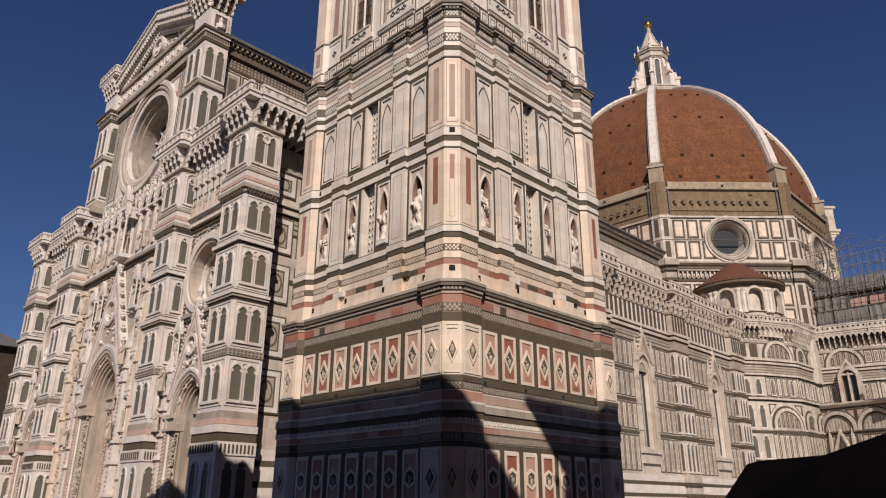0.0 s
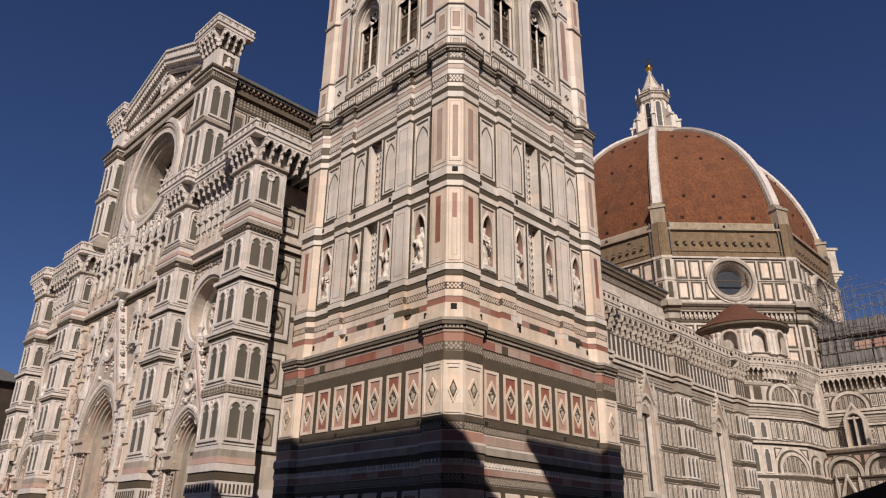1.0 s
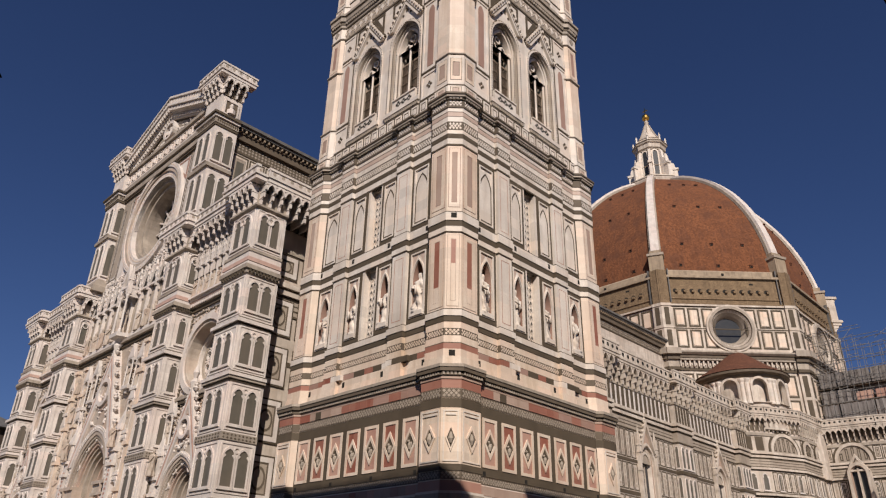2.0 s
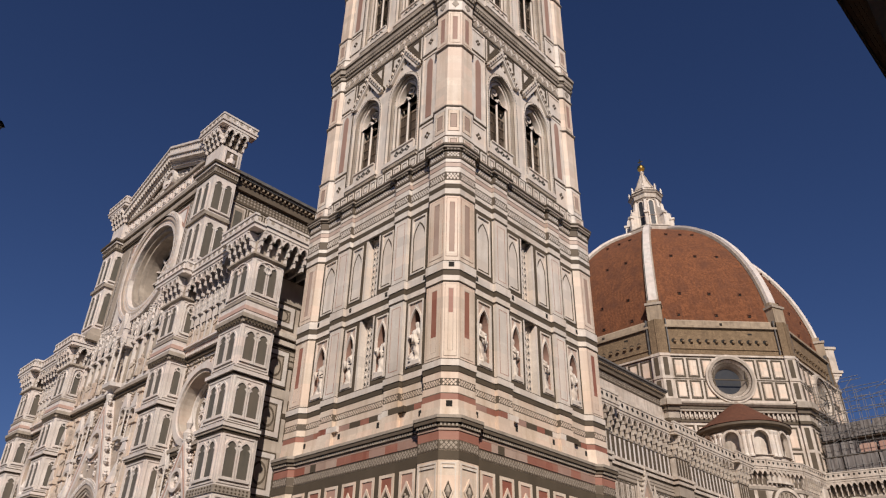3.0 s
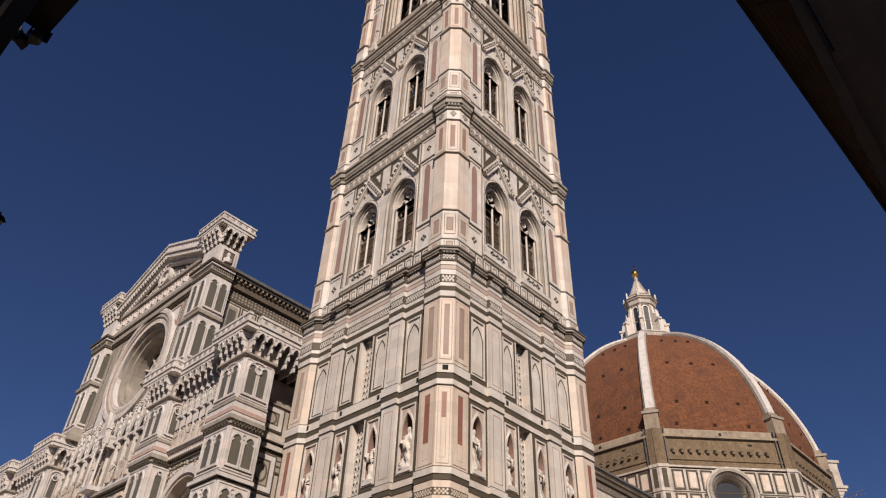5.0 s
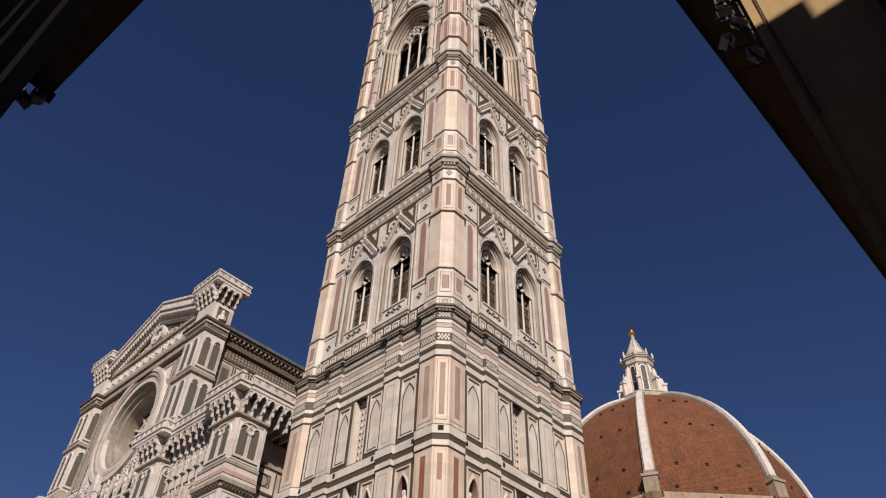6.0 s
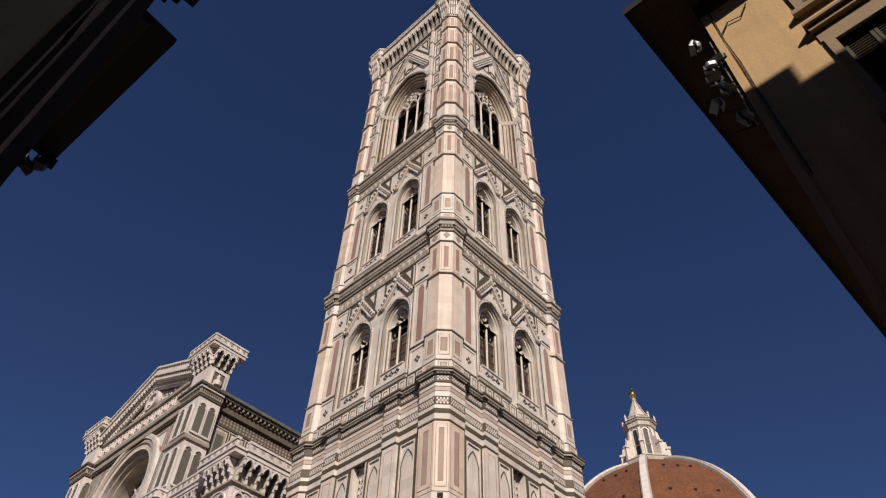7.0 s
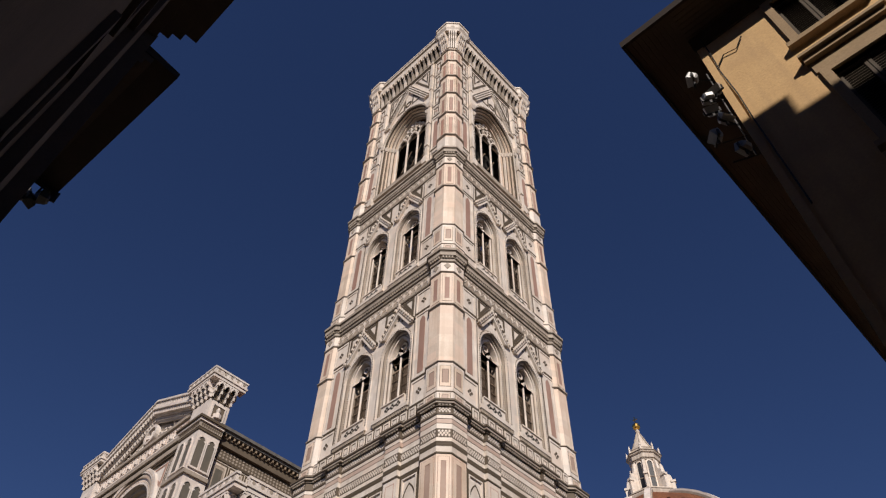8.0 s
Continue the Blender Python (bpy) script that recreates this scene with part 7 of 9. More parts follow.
for pa, pb in ((24.0, 28.0), (43.0, 46.6), (61.8, 65.6), (79.9, 83.2)):
    p = part("buttress", Mb(FLANK).box(pa, pb, 0, 29.0, -0.2, 0.7), AGED, church, "marble buttress with blind pointed lights")
    westside = Matrix.Translation((pa, 20.5, 0)) @ placed((0, 0, 0), (0, -1, 0), (-1, 0, 0))
    for v0, v1, mat, g in ((0, 1.6, GREY, 0.6), (2.6, 3.0, GREEN, 0.3), (3.9, 4.3, GREEN, 0.2), (9.3, 9.75, GREEN, 0.12), (12.95, 13.4, GREEN, 0.12), (16.55, 16.95, GREEN, 0.12), (20.3, 20.45, GREEN, 0.1), (20.45, 21.6, FIELD, 0.06), (21.6, 21.8, GREEN, 0.1), (21.8, 22.15, AGED, 0.28), (22.15, 22.4, GREEN, 0.12), (22.4, 22.75, AGED, 0.32), (25.2, 25.5, GREY, 0.15)):
        part("course", Mb(FLANK).box(pa - g, pb + g, v0, v1, -0.2, 0.7 + g), mat, p)
    for v0, v1 in ((5.3, 9.2), (9.9, 12.85), (13.5, 16.45), (17.05, 20.2)):
        for f in (0.22, 0.5, 0.78):
            lancet(p, FLANK @ Matrix.Translation((0, 0, 0.7)), pa + f * (pb - pa), v0 + 0.2, 0.85, v1 - v0 - 0.4)
        lancet(p, westside, 0.35, v0 + 0.2, 0.5, v1 - v0 - 0.4)
    for i in range(5):
        part("dark_field", Mb(FLANK).box(pa + 0.2 + i * 0.75, pa + 0.68 + i * 0.75, 22.9, 25.1, 0.6, 0.73), GREEN, p)
    gallery(church, FLANK @ Matrix.Translation((0, 0, 0.7)), pa, pb, 25.42, 3.92, 1.1, 1.1, True, AGED, DARK)
for a, c in ((40.0, 42.5), (46.8, 61.6), (65.8, 79.8)):
    gallery(church, FLANK, a, c, 25.4, 3.9, 1.1, 1.2, False, AGED, DARK)


def tall_window(cu, v0, v1, spring):
    """A very tall pointed window under a steep gable with pinnacles."""
    h = 1.45
    jambs = arch(cu - h, cu + h, v0, spring, 2.0, 8)
    root = part("tall_window", Mb(FLANK).rim(arch(cu - h - 0.28, cu + h + 0.28, v0, spring, 2.3, 8), jambs, -0.1, 0.3), AGED, church, "very tall pointed window under a steep gable")
    # splayed reveal closing towards the narrow light
    slit = arch(cu - 0.85, cu + 0.85, v0 + 0.3, spring - 0.3, 1.2, 8)
    part("reveal", Mb(FLANK).loft([[(u, v, 0.0) for u, v in jambs], [(u, v, -0.42) for u, v in slit]], caps=False), AGED, root)
    part("jamb_line", Mb(FLANK).rim([(cu + (u - cu) * 0.97, v) for u, v in jambs], [(cu + (u - cu) * 0.9, v) for u, v in jambs], -0.12, -0.02), UMBER, root)
    part("pane", Mb(FLANK).prism(slit, -0.7, -0.42), GLASS, root)
    part("mullion", Mb(FLANK).box(cu - 0.06, cu + 0.06, v0 + 0.3, spring - 0.2, -0.42, -0.3), AGED, root)
    part("tympanum", Mb(FLANK).prism(arch(cu - h + 0.12, cu + h - 0.12, spring - 0.1, spring, 1.85, 8), -0.3, -0.12), FIELD, root)
    part("hood", Mb(FLANK).rim(arch(cu - 1.0, cu + 1.0, spring - 0.1, spring, 1.3, 8), arch(cu - 0.8, cu + 0.8, spring - 0.1, spring, 1.05, 8), -0.2, 0.0), AGED, root)
    base = spring + 1.2
    part("gable", Mb(FLANK).prism([(cu - h - 0.35, base), (cu - h - 0.05, base), (cu, base + 3.1), (cu + h + 0.05, base), (cu + h + 0.35, base), (cu, base + 3.75)], -0.1, 0.5), AGED, root)
    part("gable_field", Mb(FLANK).prism([(cu - h + 0.25, base + 0.85), (cu + h - 0.25, base + 0.85), (cu, base + 2.9)], -0.1, 0.12), UMBER, root)
    crk = Mb(FLANK)
    for sgn in (-1, 1):
        for i in range(6):
            f = (i + 0.5) / 6
            u, v = cu + sgn * (h + 0.3) * (1 - f), base + 3.7 * f
            crk.lathe(u + sgn * 0.12, 0.35, [(0.05, v), (0.16, v + 0.16), (0.06, v + 0.28), (0.02, v + 0.42)], 6)
    crk.lathe(cu, 0.3, [(0.12, base + 3.6), (0.22, base + 3.9), (0.08, base + 4.1), (0.16, base + 4.3), (0.02, base + 4.7)], 6)
    part("crocket", crk, AGED, root)["kind"] = "stuff"
    for sgn in (-1, 1):
        u = cu + sgn * (h + 0.45)
        pn = Mb(FLANK).box(u - 0.17, u + 0.17, v0 - 0.5, spring + 1.0, -0.1, 0.4)
        for v in (v0 + 2, v0 + 5, v0 + 8, spring + 0.9):
            pn.box(u - 0.24, u + 0.24, v, v + 0.16, -0.1, 0.48)
        pn.loft([[(u + a * r, v, 0.32 + c * r) for a, c in ((-1, -1), (1, -1), (1, 1), (-1, 1))] for v, r in ((spring + 1.0, 0.22), (spring + 1.7, 0.2), (spring + 1.75, 0.27), (spring + 1.9, 0.2), (spring + 3.9, 0.03))])
        part("pinnacle", pn, AGED, root)
    part("sill", Mb(FLANK).box(cu - h - 0.5, cu + h + 0.5, v0 - 1.6, v0 - 0.5, -0.1, 0.3).box(cu - h - 0.7, cu + h + 0.7, v0 - 0.5, v0 - 0.02, -0.1, 0.5), AGED, root)


for cu in TALLS:
    tall_window(cu, 7.8, 20.0, 16.9)

# nave: clerestory wall, eaves and roof
NV = placed((0, 30.7, 0), (1, 0, 0), (0, -1, 0))
nave = part("clerestory", Mb(NV).box(4.6, 88.0, 24.0, 41.3, -22.4, 0).box(1.5, 4.6, 24.0, 41.3, -0.8, 0), AGED, church, "upper nave wall with a patterned frieze under dark eaves")
for v0, v1, mat, g, nm in ((38.95, 39.15, GREEN, 0.08, "green_course"), (40.15, 40.25, GREEN, 0.1, "green_course"), (40.25, 40.9, LATTICE, 0.35, "cornice"), (40.9, 41.3, LATTICE, 0.45, "cornice")):
    part(nm, Mb(NV).box(1.5, 88.0, v0, v1, -0.3, g), mat, nave)
fr = Mb(NV)
for i in range(235):
    u = 2.0 + i * 0.36
    for v in (39.32, 39.64, 39.96):
        fr.diamond(u, v, 0.13, 0.13, 0.0, 0.06)
part("frieze_band", Mb(NV).box(1.5, 88.0, 39.15, 40.15, -0.3, 0.03), LATTICE, nave)
part("frieze_inlay", fr, GREY, nave)["kind"] = "stuff"
strips(nave, NV, 2.2, 11.0, 32.6, 38.8, 0.0, 5)
fld = Mb(NV)
for i in range(5):
    fld.box(2.2 + i * 1.76 + 0.5, 2.2 + (i + 1) * 1.76 - 0.5, 33.3, 38.1, -0.02, 0.035)
part("dark_field", fld, PANE, nave)
part("eave", Mb(NV).box(1.5, 89.0, 41.3, 41.55, -1.0, 0.75).box(1.5, 89.0, 41.55, 41.85, -1.0, 0.95), LEAD, nave, "dark projecting eaves")
tails = Mb(NV)
for i in range(170):
    tails.box(1.8 + i * 0.5, 1.95 + i * 0.5, 41.0, 41.3, 0.2, 0.68)
part("rafter_end", tails, BANDSTONE, nave)["kind"] = "stuff"
part("nave_roof", Mb().add([(1.6, 29.85, 41.85), (92, 29.85, 41.85), (92, AXIS, 46.0), (1.6, AXIS, 46.0), (1.6, 2 * AXIS - 29.85, 41.85), (92, 2 * AXIS - 29.85, 41.85)], [(0, 1, 2, 3), (3, 2, 5, 4), (0, 3, 4)]), TILE, church, "low tiled nave roof")
part("aisle_roof", Mb().add([(1.5, 20.3, 28.2), (86, 20.3, 28.2), (86, 30.8, 31.0), (1.5, 30.8, 31.0)], [(0, 1, 2, 3)]), TILE, church, "low tiled aisle roof")
part("north_body", Mb().box(1.5, 86.0, AXIS + 11, AXIS + 21.4, 0, 29.0), GREY, church)


# ---------------------------------------------------------------- dome and drum
DC = Vector((110.3, 41.5, 0))
RC, AP = 29.4, 29.4 * math.cos(math.pi / 8)
RIB = 27.9


def ring8(r, z):
    return [(DC.x + r * math.cos(radians(22.5 + 45 * k)), DC.y + r * math.sin(radians(22.5 + 45 * k)), z) for k in range(8)]


dome = part("drum", Mb().loft([ring8(RC - 2.2, 20), ring8(RC - 2.2, 48.4)]), AGED, church, "octagonal marble drum with round windows")
raw = part("raw_band", Mb().loft([ring8(RC + g, z) for z, g in ((48.4, 0.15), (48.75, 0.2), (48.8, -0.3), (49.55, -0.3), (49.6, -0.12), (49.8, -0.12), (49.85, -0.3), (53.6, -0.32))]), RAW, church, "unfinished brown masonry band above the drum")
part("parapet_wall", Mb().loft([ring8(RC + g, z) for z, g in ((53.6, -0.5), (55.1, -0.7), (55.3, -1.0), (55.6, -1.4))]), BANDSTONE, church, "pale low wall at the foot of the dome")


def face_frame(k, out=0.0):
    t = radians(45 * k)
    return placed(DC + Vector((math.cos(t), math.sin(t), 0)) * (AP + out), (-math.sin(t), math.cos(t), 0), (math.cos(t), math.sin(t), 0))


def circle(cu, cv, r, n):
    return [(cu + r * math.cos(2 * math.pi * i / n), cv + r * math.sin(2 * math.pi * i / n)) for i in range(n)]


HW = RC * math.sin(math.pi / 8)
OCV = 44.25
for k in range(8):
    f = face_frame(k)
    if k in (0, 1, 2):
        part("drum_face", Mb(f).box(-HW, HW, 20, 48.4, -2.0, 0), AGED, dome)
        continue
    # wall with the round opening: an upper and a lower half meeting at the middle of the circle
    wall = Mb(f)
    pierced(wall, -HW, HW, OCV, 48.4, [[(-3.4, OCV), (3.4, OCV)] + [(3.4 * math.cos(math.pi * i / 20), OCV + 3.4 * math.sin(math.pi * i / 20)) for i in range(21)]], -2.0, 0)
    for sgn in (-1, 1):
        pts = [(sgn * 3.4 * math.cos(math.pi * i / 40), OCV - 3.4 * math.sin(math.pi * i / 40)) for i in range(21)]
        wall.prism((pts + [(0, 36), (sgn * HW, 36), (sgn * HW, OCV)])[:: -sgn], -2.0, 0)
    wall.box(-HW, HW, 20, 36, -2.0, 0)
    part("drum_face", wall, AGED, dome)
    # entablature with carved frieze, consoles and a heavy weathered cornice
    part("dark_band", Mb(f).box(-HW, HW, 36.75, 37.25, -0.2, 0.18), GREEN, dome)
    part("frieze", Mb(f).box(-HW, HW, 37.25, 38.35, -0.2, 0.12), GREY, dome)
    br = Mb(f)
    for i in range(30):
        u = -HW + (i + 0.5) * 2 * HW / 30
        br.box(u - 0.13, u + 0.13, 37.35, 38.4, 0.1, 0.55)
        br.diamond(u + HW / 30, 37.8, 0.14, 0.3, 0.1, 0.3)
    part("cornice_bracket", br, AGED, dome)["kind"] = "stuff"
    part("cornice", Mb(f).box(-HW - 0.3, HW + 0.3, 38.4, 38.75, -0.2, 0.7), GREY, dome)
    # dark course: the shadow beneath the cornice edge put into the colour
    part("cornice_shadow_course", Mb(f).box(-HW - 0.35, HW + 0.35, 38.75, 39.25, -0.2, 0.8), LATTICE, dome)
    part("cornice_edge", Mb(f).loft([[(-HW - 0.5, v, w), (HW + 0.5, v, w), (HW + 0.5, v, -0.2), (-HW - 0.5, v, -0.2)] for v, w in ((39.25, 1.0), (39.55, 1.35), (39.8, 1.35), (40.15, 0.3))]), GREY, dome)
    part("white_course", Mb(f).box(-HW, HW, 40.15, 40.6, -0.2, 0.2), AGED, dome)
    part("green_course", Mb(f).box(-HW, HW, 44.05, 44.22, -0.1, 0.05), GREEN, dome)
    part("green_course", Mb(f).box(-HW, HW, 48.0, 48.15, -0.1, 0.06), GREEN, dome)
    part("white_course", Mb(f).box(-HW, HW, 48.15, 48.45, -0.2, 0.3), AGED, dome)
    for v0, v1 in ((40.7, 43.9), (44.4, 47.8), (29.5, 32.2), (32.6, 36.3)):
        for sgn in (-1, 1):
            for a, c in ((7.35, 9.3), (5.0, 6.95), (2.6, 4.6), (0.25, 2.2)):
                if a < 1 and v0 > 40:
                    continue
                x0, x1 = sorted((sgn * a, sgn * c))
                line = Mb(f).rim([(x0, v0), (x1, v0), (x1, v1), (x0, v1)], [(x0 + 0.28, v0 + 0.28), (x1 - 0.28, v0 + 0.28), (x1 - 0.28, v1 - 0.28), (x0 + 0.28, v1 - 0.28)], -0.05, 0.06)
                part("marble_panel", Mb(f).box(x0 + 0.4, x1 - 0.4, v0 + 0.4, v1 - 0.4, -0.05, 0.09), CREAM, part("inlay_line", line, GREEN, dome))
    # corner piers of the face, with two dark panels on each storey
    for sgn in (-1, 1):
        x0, x1 = sorted((sgn * 9.75, sgn * (HW + 0.17)))
        p = part("corner_pier", Mb(f).box(x0, x1, 29.0, 48.4, -0.3, 0.42), AGED, dome)
        for v0, v1 in ((40.9, 43.7), (44.6, 47.8), (29.5, 32.2), (32.7, 36.2)):
            part("dark_panel", Mb(f).box(x0 + 0.42, x1 - 0.42, v0, v1, 0.3, 0.45), GREEN, p)
        for v0, v1, g, mat in ((44.0, 44.28, 0.12, AGED), (40.15, 40.7, 0.2, AGED), (48.0, 48.5, 0.12, AGED), (39.2, 40.2, 1.15, GREY), (38.4, 39.2, 0.6, LATTICE), (37.2, 38.4, 0.25, GREY), (36.7, 37.2, 0.35, GREEN)):
            part("pier_course", Mb(f).box(x0 - g * 0.3, x1 + g * 0.3, v0, v1, -0.3, 0.42 + g), mat, p)
        part("pier_masonry", Mb(f).box(x0 + 0.1 * sgn, x1, 48.5, 54.9, -0.9, 0.16), RAW, raw)
        part("downpipe", Mb(f).box(sgn * 9.45 - 0.1, sgn * 9.45 + 0.1, 48.5, 55.2, -0.5, 0.1), LEAD, raw)
    # round window: moulded outer ring, ribbed funnel, dark glass far in
    rw = part("round_window", Mb(f).rim(circle(0, OCV, 4.2, 40), circle(0, OCV, 3.85, 40), -0.2, 0.42), AGED, church, "great round window of the drum in a deep ribbed funnel")
    part("ring", Mb(f).rim(circle(0, OCV, 3.85, 40), circle(0, OCV, 3.4, 40), -0.2, 0.6), GREY, rw)
    for r0, r1, w0, w1, mat in ((3.4, 3.3, 0.6, 0.35, LATTICE), (3.3, 2.95, 0.35, -0.05, AGED), (2.95, 2.88, -0.05, -0.1, LATTICE), (2.88, 2.5, -0.1, -0.6, GREY), (2.5, 2.2, -0.6, -1.2, FIELD)):
        fun = Mb(f).loft([[(u, v, w0) for u, v in circle(0, OCV, r0, 40)], [(u, v, w1) for u, v in circle(0, OCV, r1, 40)]], caps=False)
        part("reveal", fun, mat, rw)
    ribs = Mb(f)
    for i in range(40):
        t = 2 * math.pi * (i + 0.5) / 40
        for r0, r1, w0, w1 in ((3.28, 2.98, 0.36, 0.0), (2.86, 2.25, -0.05, -1.05)):
            a = [(r * math.cos(t + e / r), OCV + r * math.sin(t + e / r), w) for r, w, e in ((r0, w0, -0.06), (r0, w0, 0.06), (r1, w1 + 0.04, 0.06), (r1, w1 + 0.04, -0.06))]
            ribs.add(a, [(0, 1, 2, 3)])
    part("funnel_rib", ribs, GREY, rw)["kind"] = "stuff"
    part("pane", Mb(f).prism(circle(0, OCV, 2.3, 36), -1.45, -1.2), GLASS, rw)
    # corbel stubs over dark sockets, square openings and a ledge in the raw band
    stub = Mb(f)
    for i in range(12):
        u = -8.4 + i * 1.44
        part("hole", Mb(f).prism(circle(u, 51.15, 0.42, 8), -0.45, -0.28), DARK, raw)
        stub.box(u - 0.1, u + 0.36, 50.8, 51.15, -0.4, 0.12)
    part("corbel_stub", stub, RAW, raw)["kind"] = "stuff"
    part("hole", Mb(f).box(4.65, 5.4, 51.7, 52.8, -0.45, -0.29), DARK, raw)
    part("hole", Mb(f).box(0.2, 0.6, 54.3, 54.7, -0.7, -0.4), DARK, raw)
    part("string_course", Mb(f).box(-HW, HW, 53.55, 53.95, -0.6, 0.12), BANDSTONE, raw)
    # thin dark strip drawn as the shadow below the string course
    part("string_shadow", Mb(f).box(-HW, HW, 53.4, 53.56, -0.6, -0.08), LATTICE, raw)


def radius_at(z):
    return math.sqrt(37.5 ** 2 - (z - 53.2) ** 2) - 9.45


ZS = [55.2 + 32.5 * i / 30 for i in range(31)]
for k in range(8):
    t0, t1 = radians(22.5 + 45 * (k - 1)), radians(22.5 + 45 * k)
    sh = Mb()
    cols_n = 6
    for z in ZS:
        r = radius_at(z)
        for j in range(cols_n + 1):
            f = j / cols_n
            sh.v.append((DC.x + r * (math.cos(t0) * (1 - f) + math.cos(t1) * f), DC.y + r * (math.sin(t0) * (1 - f) + math.sin(t1) * f), z))
    w_ = cols_n + 1
    sh.f = [(a * w_ + j, a * w_ + j + 1, (a + 1) * w_ + j + 1, (a + 1) * w_ + j) for a in range(len(ZS) - 1) for j in range(cols_n)]
    part("dome_shell", sh, TILE, church, "curved sail of terracotta tiles")
    # rib on the corner: a pale back on a wider bed, darker to paint its shadow lines
    t = t1
    d, n_ = Vector((math.cos(t), math.sin(t), 0)), Vector((-math.sin(t), math.cos(t), 0))
    loops, bed = [], []
    for z in ZS:
        slope = (z - 53.2) / 37.5
        p = DC + d * (radius_at(z) - 0.3) + Vector((0, 0, z))
        f = (z - 55.2) / 32.5
        hw, hh = 0.9 - 0.28 * f, 0.95
        up = d * math.sqrt(max(0, 1 - slope * slope)) + Vector((0, 0, slope))
        loops.append([tuple(p - n_ * hw), tuple(p - n_ * hw * 0.85 + up * hh), tuple(p + n_ * hw * 0.85 + up * hh), tuple(p + n_ * hw)])
        bed.append([tuple(p - n_ * (hw + 0.16)), tuple(p - n_ * (hw + 0.13) + up * 0.5), tuple(p + n_ * (hw + 0.13) + up * 0.5), tuple(p + n_ * (hw + 0.16))])
    rib = part("rib", Mb().loft(loops), FRONTW, church, "white marble dome rib")
    part("rib_bed", Mb().loft(bed), GREY, rib)
    foot = placed(DC + d * (RIB + 0.3), n_, d)
    part("rib_foot", Mb(foot).box(-1.25, 1.25, 54.6, 57.9, -2.2, 0.75).box(-1.05, 1.05, 58.3, 59.2, -2.6, 0.2), BANDSTONE, rib)
    part("foot_cap", Mb(foot).box(-1.45, 1.45, 57.9, 58.35, -2.3, 0.95), FIELD, rib)
    # little roof windows on the sails, each a hood over a dark mouth
    if k in (4, 5, 6, 7):
        fr_t = (t0 + t1) / 2
        for z, us in ((56.6, (-6.4, 0.3, 6.2)), (61.2, (-5.4, 0, 5.6)), (71.0, (-4.5, 0.1, 4.3)), (79.5, (-2.6, 0.3, 2.8))):
            r = radius_at(z) * math.cos(math.pi / 8)
            hole_at = placed(DC + Vector((math.cos(fr_t), math.sin(fr_t), 0)) * r, (-math.sin(fr_t), math.cos(fr_t), 0), (math.cos(fr_t), math.sin(fr_t), 0))
            for u in us:
                hood = part("roof_hood", Mb(hole_at).box(u - 0.3, u + 0.3, z + 0.16, z + 0.3, -1.0, 0.26).box(u - 0.3, u - 0.2, z - 0.2, z + 0.16, -1.0, 0.18).box(u + 0.2, u + 0.3, z - 0.2, z + 0.16, -1.0, 0.18), OLDTILE, church)
                part("roof_hole", Mb(hole_at).box(u - 0.2, u + 0.2, z - 0.22, z + 0.16, -0.8, 0.1), DARK, hood)

# lantern
lan = part("lantern", Mb().loft([[(DC.x + r * math.cos(radians(22.5 + 45 * k)), DC.y + r * math.sin(radians(22.5 + 45 * k)), z) for k in range(8)] for z, r in
           ((86.9, 6.2), (88.0, 6.5), (88.4, 6.5), (88.5, 5.6), (89.3, 5.6), (89.4, 3.2), (98.0, 3.2), (98.1, 3.5), (99.2, 3.6), (99.3, 3.9), (99.9, 4.1), (100.0, 3.5), (100.8, 3.4), (100.9, 3.0), (103.6, 1.6), (106.8, 0.4), (107.3, 0.6), (107.4, 0.3), (107.9, 0.3))]), AGED, church, "white marble lantern with a conical cap")
for k in range(8):
    t = radians(45 * k)
    f = placed(DC + Vector((math.cos(t), math.sin(t), 0)) * 3.2 * math.cos(math.pi / 8), (-math.sin(t), math.cos(t), 0), (math.cos(t), math.sin(t), 0))
    part("lantern_window", Mb(f).prism(arch(-0.55, 0.55, 90.2, 96.6, 0.6, 6), -0.1, 0.03), GLASS, lan)
    part("window_arch", Mb(f).rim(arch(-0.85, 0.85, 90.0, 96.6, 0.95, 6), arch(-0.55, 0.55, 90.2, 96.6, 0.6, 6), -0.1, 0.18), WHITE, lan)
    t = radians(22.5 + 45 * k)
    g = placed(DC, (math.cos(t), math.sin(t), 0), (math.sin(t), -math.cos(t), 0))
    part("lantern_buttress", Mb(g).prism([(3.0, 89.3), (5.5, 89.3), (5.5, 92.6), (5.1, 93.0), (4.9, 94.2), (4.0, 94.8), (3.7, 97.0), (3.0, 98.0)], -0.32, 0.32).box(4.6, 5.75, 92.4, 92.9, -0.5, 0.5), WHITE, lan)
    pn = Mb()
    p = DC + Vector((math.cos(t), math.sin(t), 0)) * 3.7
    pn.loft([[(p.x + r * math.cos(a * math.pi / 3), p.y + r * math.sin(a * math.pi / 3), z) for a in range(6)] for z, r in ((99.9, 0.26), (100.9, 0.2), (101.0, 0.3), (101.9, 0.04))])
    part("pinnacle", pn, WHITE, lan)
for z, r, h in ((88.2, 6.65, 0.3), (93.0, 3.45, 0.3), (97.4, 3.5, 0.35), (99.6, 4.2, 0.3), (100.6, 3.55, 0.25)):
    part("moulding", Mb().loft([[(DC.x + (r - c_) * math.cos(radians(22.5 + 45 * k)), DC.y + (r - c_) * math.sin(radians(22.5 + 45 * k)), z + v) for k in range(8)] for v, c_ in ((0, 0.15), (h * 0.5, 0), (h, 0.15))]), GREY, lan)
